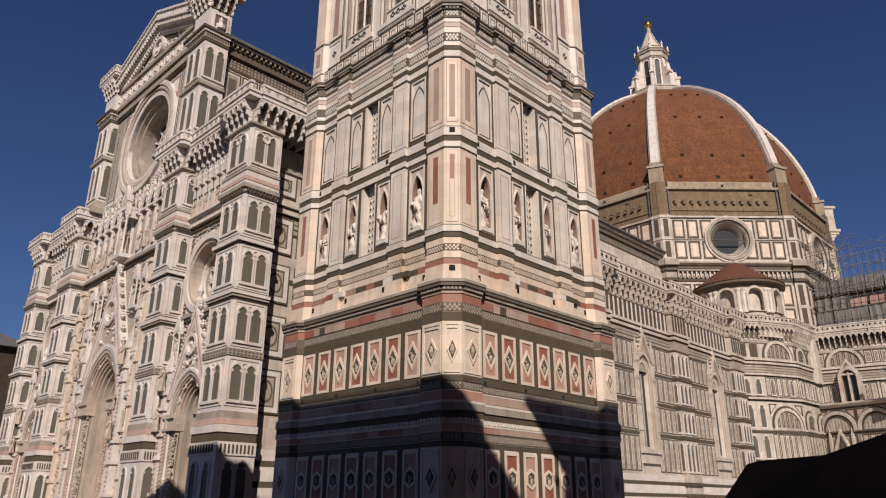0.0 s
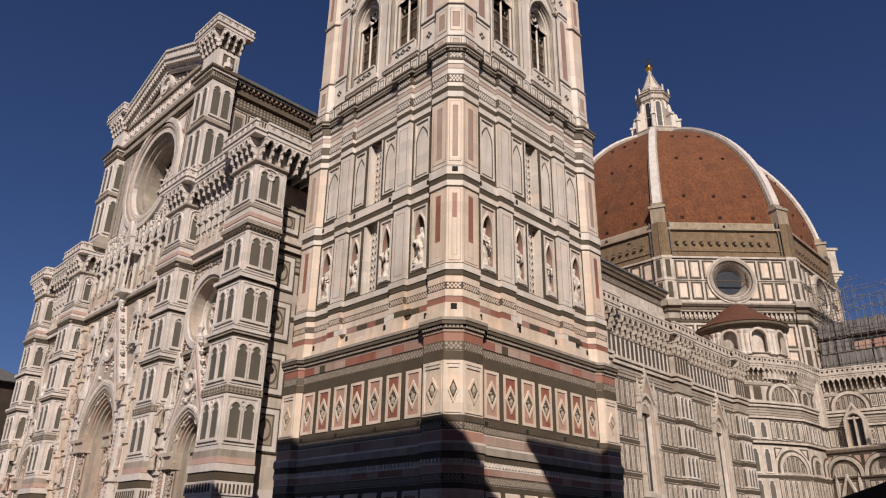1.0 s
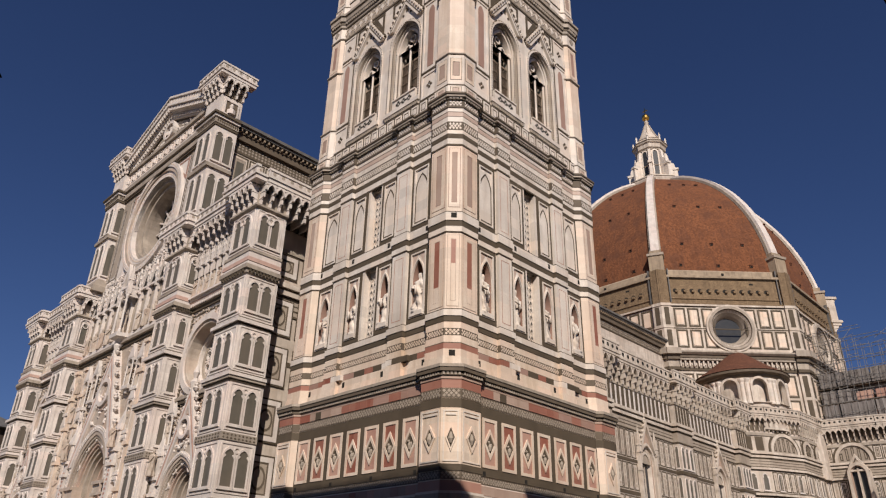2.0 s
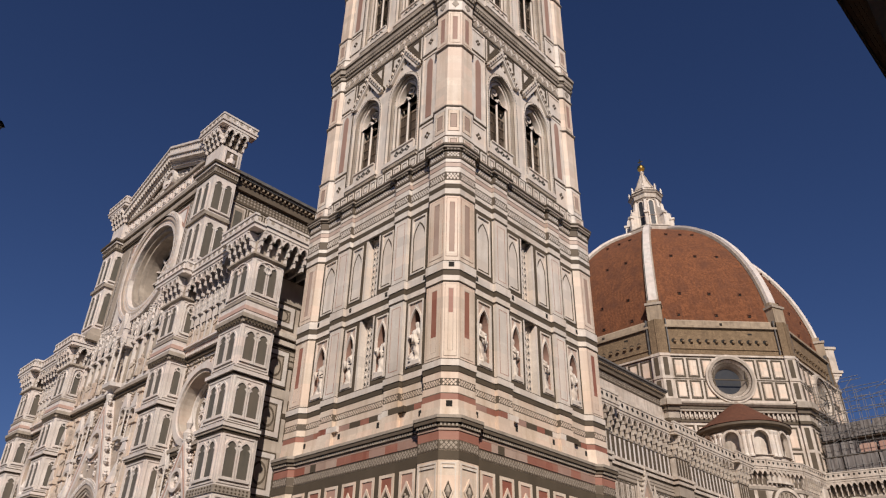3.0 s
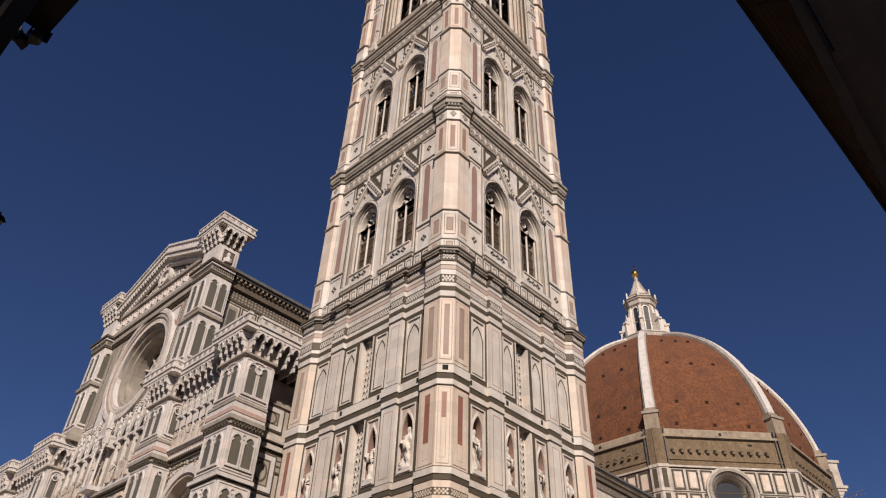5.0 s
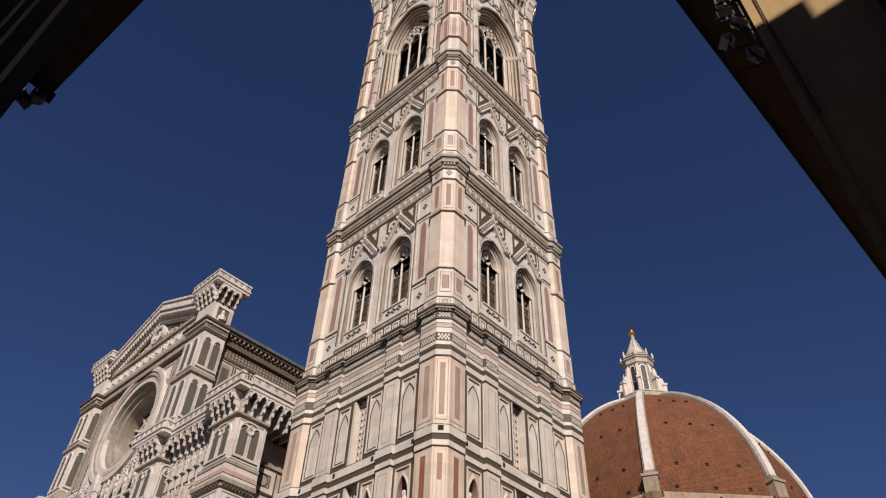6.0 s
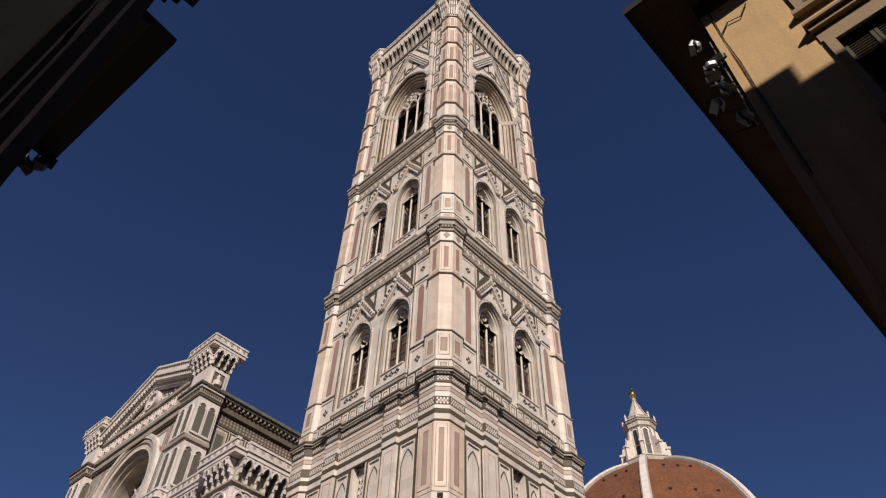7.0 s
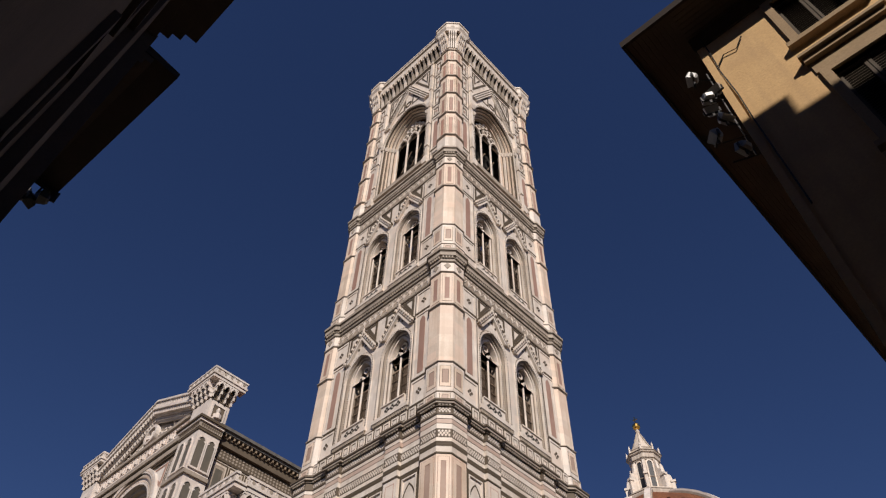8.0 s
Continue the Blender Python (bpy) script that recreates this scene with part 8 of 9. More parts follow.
for k in range(8):
    t = radians(22.5 + 45 * k)
    part("cap_rib", Mb().loft([[(DC.x + (r + a) * math.cos(t) - b_ * math.sin(t), DC.y + (r + a) * math.sin(t) + b_ * math.cos(t), z) for a, b_ in ((-0.2, -0.12), (0.12, -0.08), (0.12, 0.08), (-0.2, 0.12))] for z, r in ((100.9, 3.0), (103.6, 1.6), (106.6, 0.45))]), GREY, lan)
ball = Mb().loft([[(DC.x + 0.95 * math.sin(a) * math.cos(b2), DC.y + 0.95 * math.sin(a) * math.sin(b2), 108.75 - 0.95 * math.cos(a)) for b2 in [2 * math.pi * j / 16 for j in range(16)]] for a in [0.05 + (math.pi - 0.1) * i / 10 for i in range(11)]])
gb = part("gilded_ball", ball, GOLD, church, "gilded copper ball")
part("cross", Mb().box(DC.x - 0.09, DC.x + 0.09, DC.y - 0.09, DC.y + 0.09, 109.6, 111.6).box(DC.x - 0.08, DC.x + 0.08, DC.y - 0.7, DC.y + 0.6, 110.7, 110.9), GOLD, gb)

# marble loggia on the south-east side of the drum
LG = face_frame(7, -0.7)
lg = part("loggia", Mb(LG).box(-HW - 0.7, HW, 51.3, 51.8, -0.5, 1.9).box(-HW - 0.9, HW, 51.8, 52.3, -0.5, 2.2).box(-HW - 0.6, HW, 56.2, 56.7, -0.5, 1.7).box(-HW - 0.8, HW, 56.7, 57.2, -0.5, 2.1), AGED, church, "white marble loggia at the foot of the dome")
for i in range(9):
    u = -HW + i * 2.5 - 0.25
    part("loggia_pier", Mb(LG).box(u - 0.5, u + 0.5, 52.3, 56.2, -0.3, 1.5).box(u - 0.25, u + 0.25, 52.3, 56.2, 1.5, 1.65), AGED, lg)
    part("loggia_corbel", Mb(LG).loft([[(u - 0.35, v, w), (u + 0.35, v, w), (u + 0.35, v, -0.3), (u - 0.35, v, -0.3)] for v, w in ((48.6, 0.1), (49.8, 0.5), (50.6, 1.1), (51.3, 1.5))]), AGED, lg)
part("loggia_back", Mb(LG).box(-HW - 0.6, HW, 52.3, 56.2, -0.5, 0.6), FIELD, lg)

# ---------------------------------------------------------------- apse buildings below the drum
def low_wall(p, q_, wide, n):
    """A banded wall with blind arches and a bracketed gallery, from p to q (plan), seen with p on its left."""
    p, q_ = Vector((*p, 0)), Vector((*q_, 0))
    u = (q_ - p).normalized()
    m = placed(p, u, (u.y, -u.x, 0))
    L = (q_ - p).length
    root = part("apse_wall", Mb(m).box(0, L, 0, 28.8, -2.5, 0), AGED, church, "marble wall of the apse with blind arches")
    for v0, v1, mat, g, nm in ((0, 1.6, GREY, 0.6, "plinth"), (2.6, 3.0, GREEN, 0.3, "green_course"), (3.9, 4.3, GREEN, 0.2, "green_course"), (16.3, 16.5, GREEN, 0.12, "green_course"), (16.5, 16.8, AGED, 0.4, "cornice"), (16.8, 17.0, GREEN, 0.12, "green_course"), (7.6, 7.9, GREEN, 0.1, "green_course"),
                               (19.95, 20.1, GREEN, 0.1, "green_course"), (20.1, 20.4, AGED, 0.3, "white_course"), (20.4, 20.55, GREEN, 0.12, "green_course"), (20.55, 21.6, FIELD, 0.06, "pale_course"), (20.85, 20.93, LATTICE, 0.09, "green_course"), (21.25, 21.33, LATTICE, 0.09, "green_course"), (11.7, 12.05, GREEN, 0.12, "green_course"), (12.05, 12.2, AGED, 0.2, "white_course"), (21.6, 21.8, GREEN, 0.1, "green_course"), (21.8, 22.1, AGED, 0.25, "white_course"), (22.1, 22.3, GREEN, 0.12, "green_course"), (22.3, 22.65, AGED, 0.38, "white_course"), (25.0, 25.4, GREY, 0.15, "cornice")):
        part(nm, Mb(m).box(-g * 0.4, L + g * 0.4, v0, v1, -0.3, g), mat, root)
    d = L / max(n, 1)
    for i in range(n):
        c = (i + 0.5) * d
        h = 2.65 if wide else min(d * 0.36, 1.9)
        for base, spr in ((22.65, 22.9 if wide else 23.4), (12.4, 12.75 if wide else 13.4)):
            a_o, a_i = arch(c - h, c + h, base, spr, h, 10), arch(c - h + 0.45, c + h - 0.45, base, spr, h - 0.45, 10)
            part("blind_arch", Mb(m).rim(a_o, a_i, -0.1, 0.25), AGED, root)
            outer, edge = (arch(c - h - t, c + h + t, base, spr, h + t, 10) for t in (0.32, 0.02))
            part("arch_line", Mb(m).rim(outer, edge, -0.1, 0.12), GREEN, root)
            part("arch_field", Mb(m).prism(a_i, -0.1, 0.03), FIELD, root)
            part("sill", Mb(m).box(c - h - 0.3, c + h + 0.3, base - 0.25, base, -0.1, 0.3), AGED, root)
            st = Mb(m)
            nn = 5
            for j in range(nn):
                uu = c - h + 0.55 + (j + 0.5) * (2 * h - 1.1) / nn
                tall = spr + math.sqrt(max(0.05, (h - 0.5) ** 2 - (uu - c) ** 2)) - 0.2
                st.rim([(uu - 0.2, base + 0.25), (uu + 0.2, base + 0.25), (uu + 0.2, tall), (uu - 0.2, tall)], [(uu - 0.09, base + 0.4), (uu + 0.09, base + 0.4), (uu + 0.09, tall - 0.15), (uu - 0.09, tall - 0.15)], -0.05, 0.06)
            part("dark_strip", st, GREEN, root)
        for sgn in (-1, 1):
            x0, x1 = sorted((c + sgn * (h + 0.1), c + sgn * d / 2))
            if x1 - x0 > 0.5:
                strips(root, m, x0, x1, 22.8, 24.9, 0.0, max(1, round((x1 - x0) / 0.9)), GREEN, LATTICE)
        strips(root, m, c - d / 2 + 0.1, c + d / 2 - 0.1, 17.1, 19.85, 0.0, max(3, round(d / 1.1)), GREEN, AGED)
        strips(root, m, c - d / 2 + 0.1, c + d / 2 - 0.1, 8.0, 11.6, 0.0, max(3, round(d / 1.1)), GREEN, AGED)
        for sgn in (-0.28, 0.28):
            lancet(root, m, c + sgn * d, 17.2, 0.8, 2.5)
        if wide:
            for sgn in (-1, 1):
                tri = [[(c + sgn * (d / 2 - f), 16.0 - f * 0.6), (c + sgn * (d / 2 - 1.7 + f), 16.0 - f * 0.6), (c + sgn * (d / 2 - f), 14.2 + f)][::sgn] for f in (0.1, 0.3)]
                part("spandrel_line", Mb(m).rim(tri[0], tri[1], -0.05, 0.08), GREEN, root)
    if n == 0:
        for c in (L * 0.27, L * 0.73):
            for v0, tall in ((17.2, 2.5), (12.4, 3.5), (8.1, 3.4)):
                lancet(root, m, c, v0, 1.0, tall)
            part("dark_field", Mb(m).box(c - 0.62, c + 0.62, 22.85, 24.85, -0.1, 0.05), GREEN, root)
    gallery(church, m, 0.0, L, 25.7, 3.6, 0.85, 0.8, False, AGED, DARK)
    return m


PLAN = ((83.0, 20.5), (86.2, 18.1), (92.0, 15.3), (101.0, 14.9), (102.3, 7.0), (105.5, -2.0), (108.0, -14.0))
for p, q_, n in zip(PLAN, PLAN[1:], (0, 1, 2, 1, 1, 2)):
    low_wall(p, q_, n == 1, n)
part("apse_roof", Mb().add([(*p, 28.6) for p in PLAN] + [(125, -14, 28.6), (125, 30, 29.5), (92, 30, 29.5)], [tuple(range(len(PLAN) + 3))]), TILE, church)
# low chapels standing forward of the apse: big blind arches under a sloping ledge
CHAPEL = ((99.2, 15.4), (97.0, 4.2), (95.2, -6.8))
for p, q_ in zip(CHAPEL, CHAPEL[1:]):
    p, q_ = Vector((*p, 0)), Vector((*q_, 0))
    way = (q_ - p).normalized()
    m = placed(p, way, (way.y, -way.x, 0))
    L = (q_ - p).length
    root = part("chapel_wall", Mb(m).box(0, L, 0, 16.2, -2.0, 0), AGED, church, "low chapel wall with great blind arches")
    part("ledge", Mb(m).loft([[(-0.3, v, w), (L + 0.3, v, w), (L + 0.3, v, -3.0), (-0.3, v, -3.0)] for v, w in ((16.0, 0.3), (16.35, 0.55), (16.5, 0.6), (17.1, -2.6))]), AGED, root)
    for v0, v1, g, mat in ((15.75, 16.02, 0.12, GREEN), (11.95, 12.25, 0.12, GREEN), (12.25, 12.4, 0.2, AGED), (2.6, 3.0, 0.3, GREEN), (3.9, 4.3, 0.2, GREEN)):
        part("course", Mb(m).box(0, L, v0, v1, -0.2, g), mat, root)
    n = 2
    for i in range(n):
        c, h, spr = (i + 0.5) * L / n, 2.8, 12.65
        o, i_ = (arch(c - h + t, c + h - t, 12.4, spr, h - t, 14) for t in (0.0, 0.5))
        part("blind_arch", Mb(m).rim(o, i_, -0.1, 0.4), AGED, root)
        part("arch_line", Mb(m).rim(i_, arch(c - h + 0.75, c + h - 0.75, 12.42, spr, h - 0.75, 14), -0.1, 0.2), GREEN, root)
        part("outer_line", Mb(m).rim(arch(c - h - 0.2, c + h + 0.2, 12.4, spr, h + 0.2, 14), o, -0.1, 0.14), GREEN, root)
        part("arch_field", Mb(m).prism(i_, -0.1, 0.05), FIELD, root)
        lun = Mb(m)
        for j in range(4):
            uu = c - h + 0.95 + (j + 0.5) * (2 * h - 1.9) / 4
            top_v = spr + math.sqrt(max(0.1, (h - 0.85) ** 2 - (uu - c) ** 2)) - 0.25
            lun.rim([(uu - 0.36, 12.5), (uu + 0.36, 12.5), (uu + 0.36, top_v), (uu - 0.36, top_v)], [(uu - 0.2, 12.65), (uu + 0.2, 12.65), (uu + 0.2, top_v - 0.15), (uu - 0.2, top_v - 0.15)], 0, 0.09)
        part("lunette_strip", lun, AGED, root)
        strips(root, m, c - h + 0.2, c + h - 0.2, 7.5, 11.8, 0.0, 5, GREEN, AGED)
        for sgn in (-1, 1):
            tri = [[(c + sgn * (L / n * 0.5 - f), 15.62 - f * 0.6), (c + sgn * (L / n * 0.5 - 1.55 + f), 15.62 - f * 0.6), (c + sgn * (L / n * 0.5 - f), 13.9 + f)][::sgn] for f in (0.04, 0.26)]
            part("spandrel", Mb(m).prism(tri[1], -0.05, 0.05), BLUSH, root)
            part("spandrel_line", Mb(m).rim(tri[0], tri[1], -0.05, 0.08), GREEN, root)
            part("pilaster", Mb(m).box(c + sgn * L / n * 0.5 - 0.25, c + sgn * L / n * 0.5 + 0.25, 4.4, 11.9, -0.1, 0.25), AGED, root)
    # window gable with a cross flower standing before the wall
    c = L * 0.27
    part("window_gable", Mb(m).prism([(c - 1.4, 9.4), (c - 1.1, 9.4), (c, 12.0), (c + 1.1, 9.4), (c + 1.4, 9.4), (c, 12.8)], 0.1, 0.6), AGED, root)
    for sgn in (-1, 1):
        part("pinnacle", Mb(m).box(c + sgn * 1.7 - 0.16, c + sgn * 1.7 + 0.16, 5.0, 11.0, 0, 0.5).loft([[(c + sgn * 1.7 + a * r, v, 0.25 + e * r) for a, e in ((-1, -1), (1, -1), (1, 1), (-1, 1))] for v, r in ((11.0, 0.2), (11.8, 0.16), (13.0, 0.02))]), AGED, root)
# tall two-light window breaking through the ledge, under a pointed hood
AW = placed((100.4, 10.4, 0), (0.45, -7.6, 0), (-7.6, -0.45, 0))
aw = part("apse_window", Mb(AW).rim(arch(-1.5, 1.5, 16.6, 20.6, 1.7, 8), arch(-1.1, 1.1, 16.8, 20.6, 1.25, 8), -2.5, 0.6), AGED, church, "tall pointed apse window")
part("pane", Mb(AW).prism(arch(-1.1, 1.1, 16.8, 20.6, 1.25, 8), -0.4, -0.2), GLASS, aw)
part("mullion", Mb(AW).box(-0.12, 0.12, 16.8, 21.4, -0.2, 0.45), AGED, aw)
part("jamb_line", Mb(AW).rim(arch(-1.1, 1.1, 16.8, 20.6, 1.25, 8), arch(-0.95, 0.95, 16.85, 20.6, 1.1, 8), -0.2, 0.3), UMBER, aw)
part("gable", Mb(AW).rim([(-1.6, 21.0), (1.6, 21.0), (0, 23.6)], [(-1.15, 21.25), (1.15, 21.25), (0, 23.0)], -0.3, 0.4), AGED, aw)

# rounded exedra with niches under a tiled half cone
EXC = DC + Vector((-0.7071, -0.7071, 0)) * (AP + 0.2)
def ex_loop(r, z, n=24):
    return [(EXC.x + r * math.cos(radians(225 - 100 + 200 * i / n)), EXC.y + r * math.sin(radians(225 - 100 + 200 * i / n)), z) for i in range(n + 1)] + [(EXC.x + 3, EXC.y + 3, z)]
ex = part("exedra", Mb().loft([ex_loop(6.3, 26.0), ex_loop(6.3, 29.9), ex_loop(5.55, 29.95), ex_loop(5.55, 33.75), ex_loop(6.3, 33.8), ex_loop(6.3, 34.4)]), AGED, church, "semicircular marble exedra with shell niches")
part("cornice", Mb().loft([ex_loop(6.3, 34.0), ex_loop(6.6, 34.1), ex_loop(6.7, 34.4), ex_loop(7.3, 34.6), ex_loop(7.3, 34.95), ex_loop(7.0, 35.1)]), LATTICE, ex)
part("roof", Mb().loft([ex_loop(7.4, 35.05), ex_loop(5.2, 36.5), ex_loop(3.0, 38.2), ex_loop(1.3, 39.5), ex_loop(0.3, 40.2)]), OLDTILE, ex, "half cone of terracotta tiles")
for i in range(5):
    t = radians(225 - 76 + 38 * i)
    m = placed(EXC + Vector((math.cos(t), math.sin(t), 0)) * 6.28, (-math.sin(t), math.cos(t), 0), (math.cos(t), math.sin(t), 0))
    part("niche_arch", Mb(m).rim(arch(-1.45, 1.45, 30.0, 32.6, 1.45, 9), arch(-1.1, 1.1, 30.1, 32.6, 1.1, 9), -0.3, 0.3), AGED, ex)
    front = Mb(m)
    pierced(front, -2.12, 2.12, 29.9, 33.85, [arch(-1.15, 1.15, 30.1, 32.6, 1.15, 9)], -0.5, 0.0)
    part("niche_wall", front, AGED, ex)
    for sgn in (-1, 1):
        t2 = t + radians(19 * sgn) * 0.82
        m2 = placed(EXC + Vector((math.cos(t2), math.sin(t2), 0)) * 6.3, (-math.sin(t2), math.cos(t2), 0), (math.cos(t2), math.sin(t2), 0))
        part("half_column", Mb(m2).lathe(0, 0.1, [(0.42, 29.8), (0.42, 30.1), (0.33, 30.2), (0.3, 33.1), (0.48, 33.5), (0.5, 33.7)], 10), WHITE, ex)


# builders' hut and a leaning shutter board on the chapel terrace
hut = thing("builders_hut", (95.6, 3.2, 16.9), "dark grey builders' hut with a rust-red board leaning on it", "hut")
part("body", Mb().box(-1.5, 1.6, -3.4, 0.6, 0, 3.4), LEAD, hut)
part("roof", Mb().loft([[(-1.9, -3.8, 3.4), (1.9, -3.8, 3.4), (1.9, 1.0, 3.4), (-1.9, 1.0, 3.4)], [(-1.9, -3.8, 3.6), (1.9, -3.8, 4.0), (1.9, 1.0, 4.0), (-1.9, 1.0, 3.6)]]), NETTING, hut)
part("board", Mb().loft([[(-1.4, 0.0, 6.6), (-1.3, -0.1, 6.6), (-1.5, -3.6, 3.0), (-1.6, -3.5, 3.0)], [(-1.4, -1.6, 7.8), (-1.3, -1.7, 7.8), (-1.5, -5.2, 4.2), (-1.6, -5.1, 4.2)]]), RUST, hut, "rust-red shutter board")

# ---------------------------------------------------------------- scaffold on the south apse
sc = thing("scaffold", (0, 0, 29.0), "grey steel scaffold with sheeting round the apse dome", "scaffold")
r6 = random.Random(12)
half = part("half_dome", Mb().loft([[(113 + r * math.cos(radians(90 + 22.5 + 45 * k)), 4 + r * math.sin(radians(90 + 22.5 + 45 * k)), z) for k in range(8)] for z, r in ((28.5, 9.6), (31.5, 9.6), (33.5, 8.8), (35.5, 7.2), (37.0, 5.0), (38.0, 2.0))]), TILE, church, "tiled dome of the south apse")
SCF = placed((102.2, 14.0, -29.0), (0.03, -1, 0), (-1, -0.03, 0))
part("debris_net", Mb(SCF).box(-0.6, 18.4, 29.2, 36.8, -2.3, -2.2), NETTING, sc)
for tier, (v0, v1, w0) in enumerate(((29.3, 31.8, 0.0), (32.3, 34.2, -0.6), (35.0, 37.3, -1.2))):
    for i in range(7):
        a = i * 2.6 + r6.uniform(0, 0.2)
        if (tier, i) in ((1, 2), (1, 3)):
            part("roof_tile", Mb(SCF).box(a, a + 2.3, v0, v0 + 1.3, w0 - 1.2, w0 - 0.2), PINK, sc, "stack of red tile")
            continue
        sag = r6.uniform(0.02, 0.12)
        cols = 8
        pts = [(a + 2.45 * j / cols, v, w0 + sag * math.sin(j * 1.7 + i) + (0.08 if v > v0 else 0)) for v in (v0, v1) for j in range(cols + 1)]
        pts += [(x, y, z - 0.03) for x, y, z in pts]
        n = cols + 1
        part("sheet", Mb(SCF).add(pts, [(j, j + 1, n + j + 1, n + j) for j in range(cols)] + [(2 * n + j + 1, 2 * n + j, 3 * n + j, 3 * n + j + 1) for j in range(cols)]), NETTING, sc)
    part("walk_board", Mb(SCF).box(-0.6, 18.4, v0 - 0.35, v0 - 0.2, w0 - 1.3, w0 + 0.15), WOOD, sc)


def tube(mb, p, q_, r=0.05):
    p, q_ = Vector(p), Vector(q_)
    d = (q_ - p).normalized()
    a = d.cross(Vector((0.3, 0.9, 0.2))).normalized() * r
    c = d.cross(a)
    mb.loft([[tuple(e + a * x + c * y) for x, y in ((1, 0), (0, 1), (-1, 0), (0, -1))] for e in (p, q_)])


for i in range(17):
    u = -0.4 + i * 1.15 + r6.uniform(-0.15, 0.15)
    high = 44.8 - abs(i - 2.0) * 0.57 + r6.uniform(-1.2, 1.0)
    for w0 in (0.2, -1.4):
        mb = Mb(SCF)
        tube(mb, (u, 29.2, w0), (u + 0.1, high, w0 - 0.6), 0.045)
        part("pole", mb, STEEL, sc)
for j in range(9):
    v = 30.2 + j * 1.75
    end = 18.4 - max(0, j - 4) * 2.6
    if end > 2:
        for w0 in (0.26, -1.34):
            mb = Mb(SCF)
            tube(mb, (-0.8, v, w0 - 0.05 * j), (end, v + 0.05, w0 - 0.05 * j), 0.045)
            part("ledger", mb, STEEL, sc)
for i in range(44):
    u = r6.uniform(-0.5, 11)
    v = r6.uniform(33, 42.5)
    mb = Mb(SCF)
    tube(mb, (u, v, -0.4), (u + r6.uniform(1.5, 3.0), v + r6.uniform(-2, 2.5), -0.9), 0.04)
    part("brace", mb, STEEL, sc)

# ---------------------------------------------------------------- street buildings in the foreground
def house(name, at, label):
    return thing(name, at, label, "building")


# building across the street: ochre walls, deep dark eaves
XE, YN, ZE = -10.5, -21.24, 24.8
# height of the dark strip that stands in for shadow below the eaves
FB = 0.8
rb = house("ochre_building", (XE, YN, 0), "ochre plastered palazzo with deep dark wooden eaves")
O = Matrix.Translation((-XE, -YN, 0))
WALLW = O @ placed((XE, YN, 0), (0, -1, 0), (-1, 0, 0))
wall = Mb(WALLW)
cols_u = (2.45, 6.95, 11.45, 15.95)
rows_v = ((21.05, 23.7), (15.6, 18.95), (10.6, 13.9), (5.2, 8.6))
zs = [0] + [v for r in reversed(rows_v) for v in r] + [ZE + 0.1]
for a, c in zip(zs[::2], zs[1::2]):
    wall.box(0, 24, a, c, -0.45, 0)
for v0, v1 in rows_v:
    left = 0
    for u in cols_u:
        wall.box(left, u, v0, v1, -0.45, 0)
        left = u + 1.5
    wall.box(left, 24, v0, v1, -0.45, 0)
part("wall", wall, PLASTER, rb)
part("wall", Mb(O @ Matrix.Translation((0, 0, 0))).box(XE + 0.45, XE + 22, YN - 24, YN, 0, ZE), PLASTER, rb)
part("corner_strip", Mb(WALLW).box(0.0, 0.22, 0, ZE, 0.0, 0.05), PLASTER, rb)
for v0, v1 in rows_v:
    for u in cols_u:
        fr = Mb(WALLW).rim([(u - 0.24, v0 - 0.05), (u + 1.74, v0 - 0.05), (u + 1.74, v1 + 0.25), (u - 0.24, v1 + 0.25)], [(u, v0), (u + 1.5, v0), (u + 1.5, v1), (u, v1)], -0.2, 0.09)
        win = part("window_frame", fr, TRIMSTONE, rb)
        part("sill", Mb(WALLW).box(u - 0.4, u + 1.9, v0 - 0.25, v0 - 0.05, -0.1, 0.22), TRIMSTONE, win)
        if v1 - v0 > 3:
            part("hood", Mb(WALLW).box(u - 0.3, u + 1.8, v1 + 0.25, v1 + 0.75, -0.1, 0.05).box(u - 0.36, u + 1.86, v1 + 0.75, v1 + 0.95, -0.1, 0.2).box(u - 0.42, u + 1.92, v1 + 0.95, v1 + 1.06, -0.1, 0.32), TRIMSTONE, win)
        sh = Mb(WALLW)
        for half_ in (0, 1):
            x0 = u + 0.03 + half_ * 0.73
            sh.rim([(x0, v0), (x0 + 0.71, v0), (x0 + 0.71, v1), (x0, v1)], [(x0 + 0.08, v0 + 0.1), (x0 + 0.63, v0 + 0.1), (x0 + 0.63, v1 - 0.1), (x0 + 0.08, v1 - 0.1)], -0.22, -0.14)
            n = int((v1 - v0) / 0.11)
            for i in range(n):
                v = v0 + 0.1 + i * (v1 - v0 - 0.2) / n
                sh.add([(x0 + 0.08, v, -0.15), (x0 + 0.63, v, -0.15), (x0 + 0.63, v + 0.09, -0.2), (x0 + 0.08, v + 0.09, -0.2)], [(0, 1, 2, 3)])
        part("shutter", sh, SHUTTER, win, "brown louvred shutters, closed")
        # near-black sheet in place of the room's darkness behind the shutters
        part("dark_opening", Mb(WALLW).box(u, u + 1.5, v0, v1, -0.44, -0.3), DARK, win)
# dark boards added at the wall top in place of the eaves' shadow
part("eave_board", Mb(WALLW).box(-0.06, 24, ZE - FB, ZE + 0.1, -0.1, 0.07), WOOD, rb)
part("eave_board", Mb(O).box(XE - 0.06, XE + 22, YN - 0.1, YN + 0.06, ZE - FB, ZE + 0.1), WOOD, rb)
# eaves: boarded underside on rafters
WO, NO = 1.44, 1.83
SKEW = 0.016 * (22 + WO)


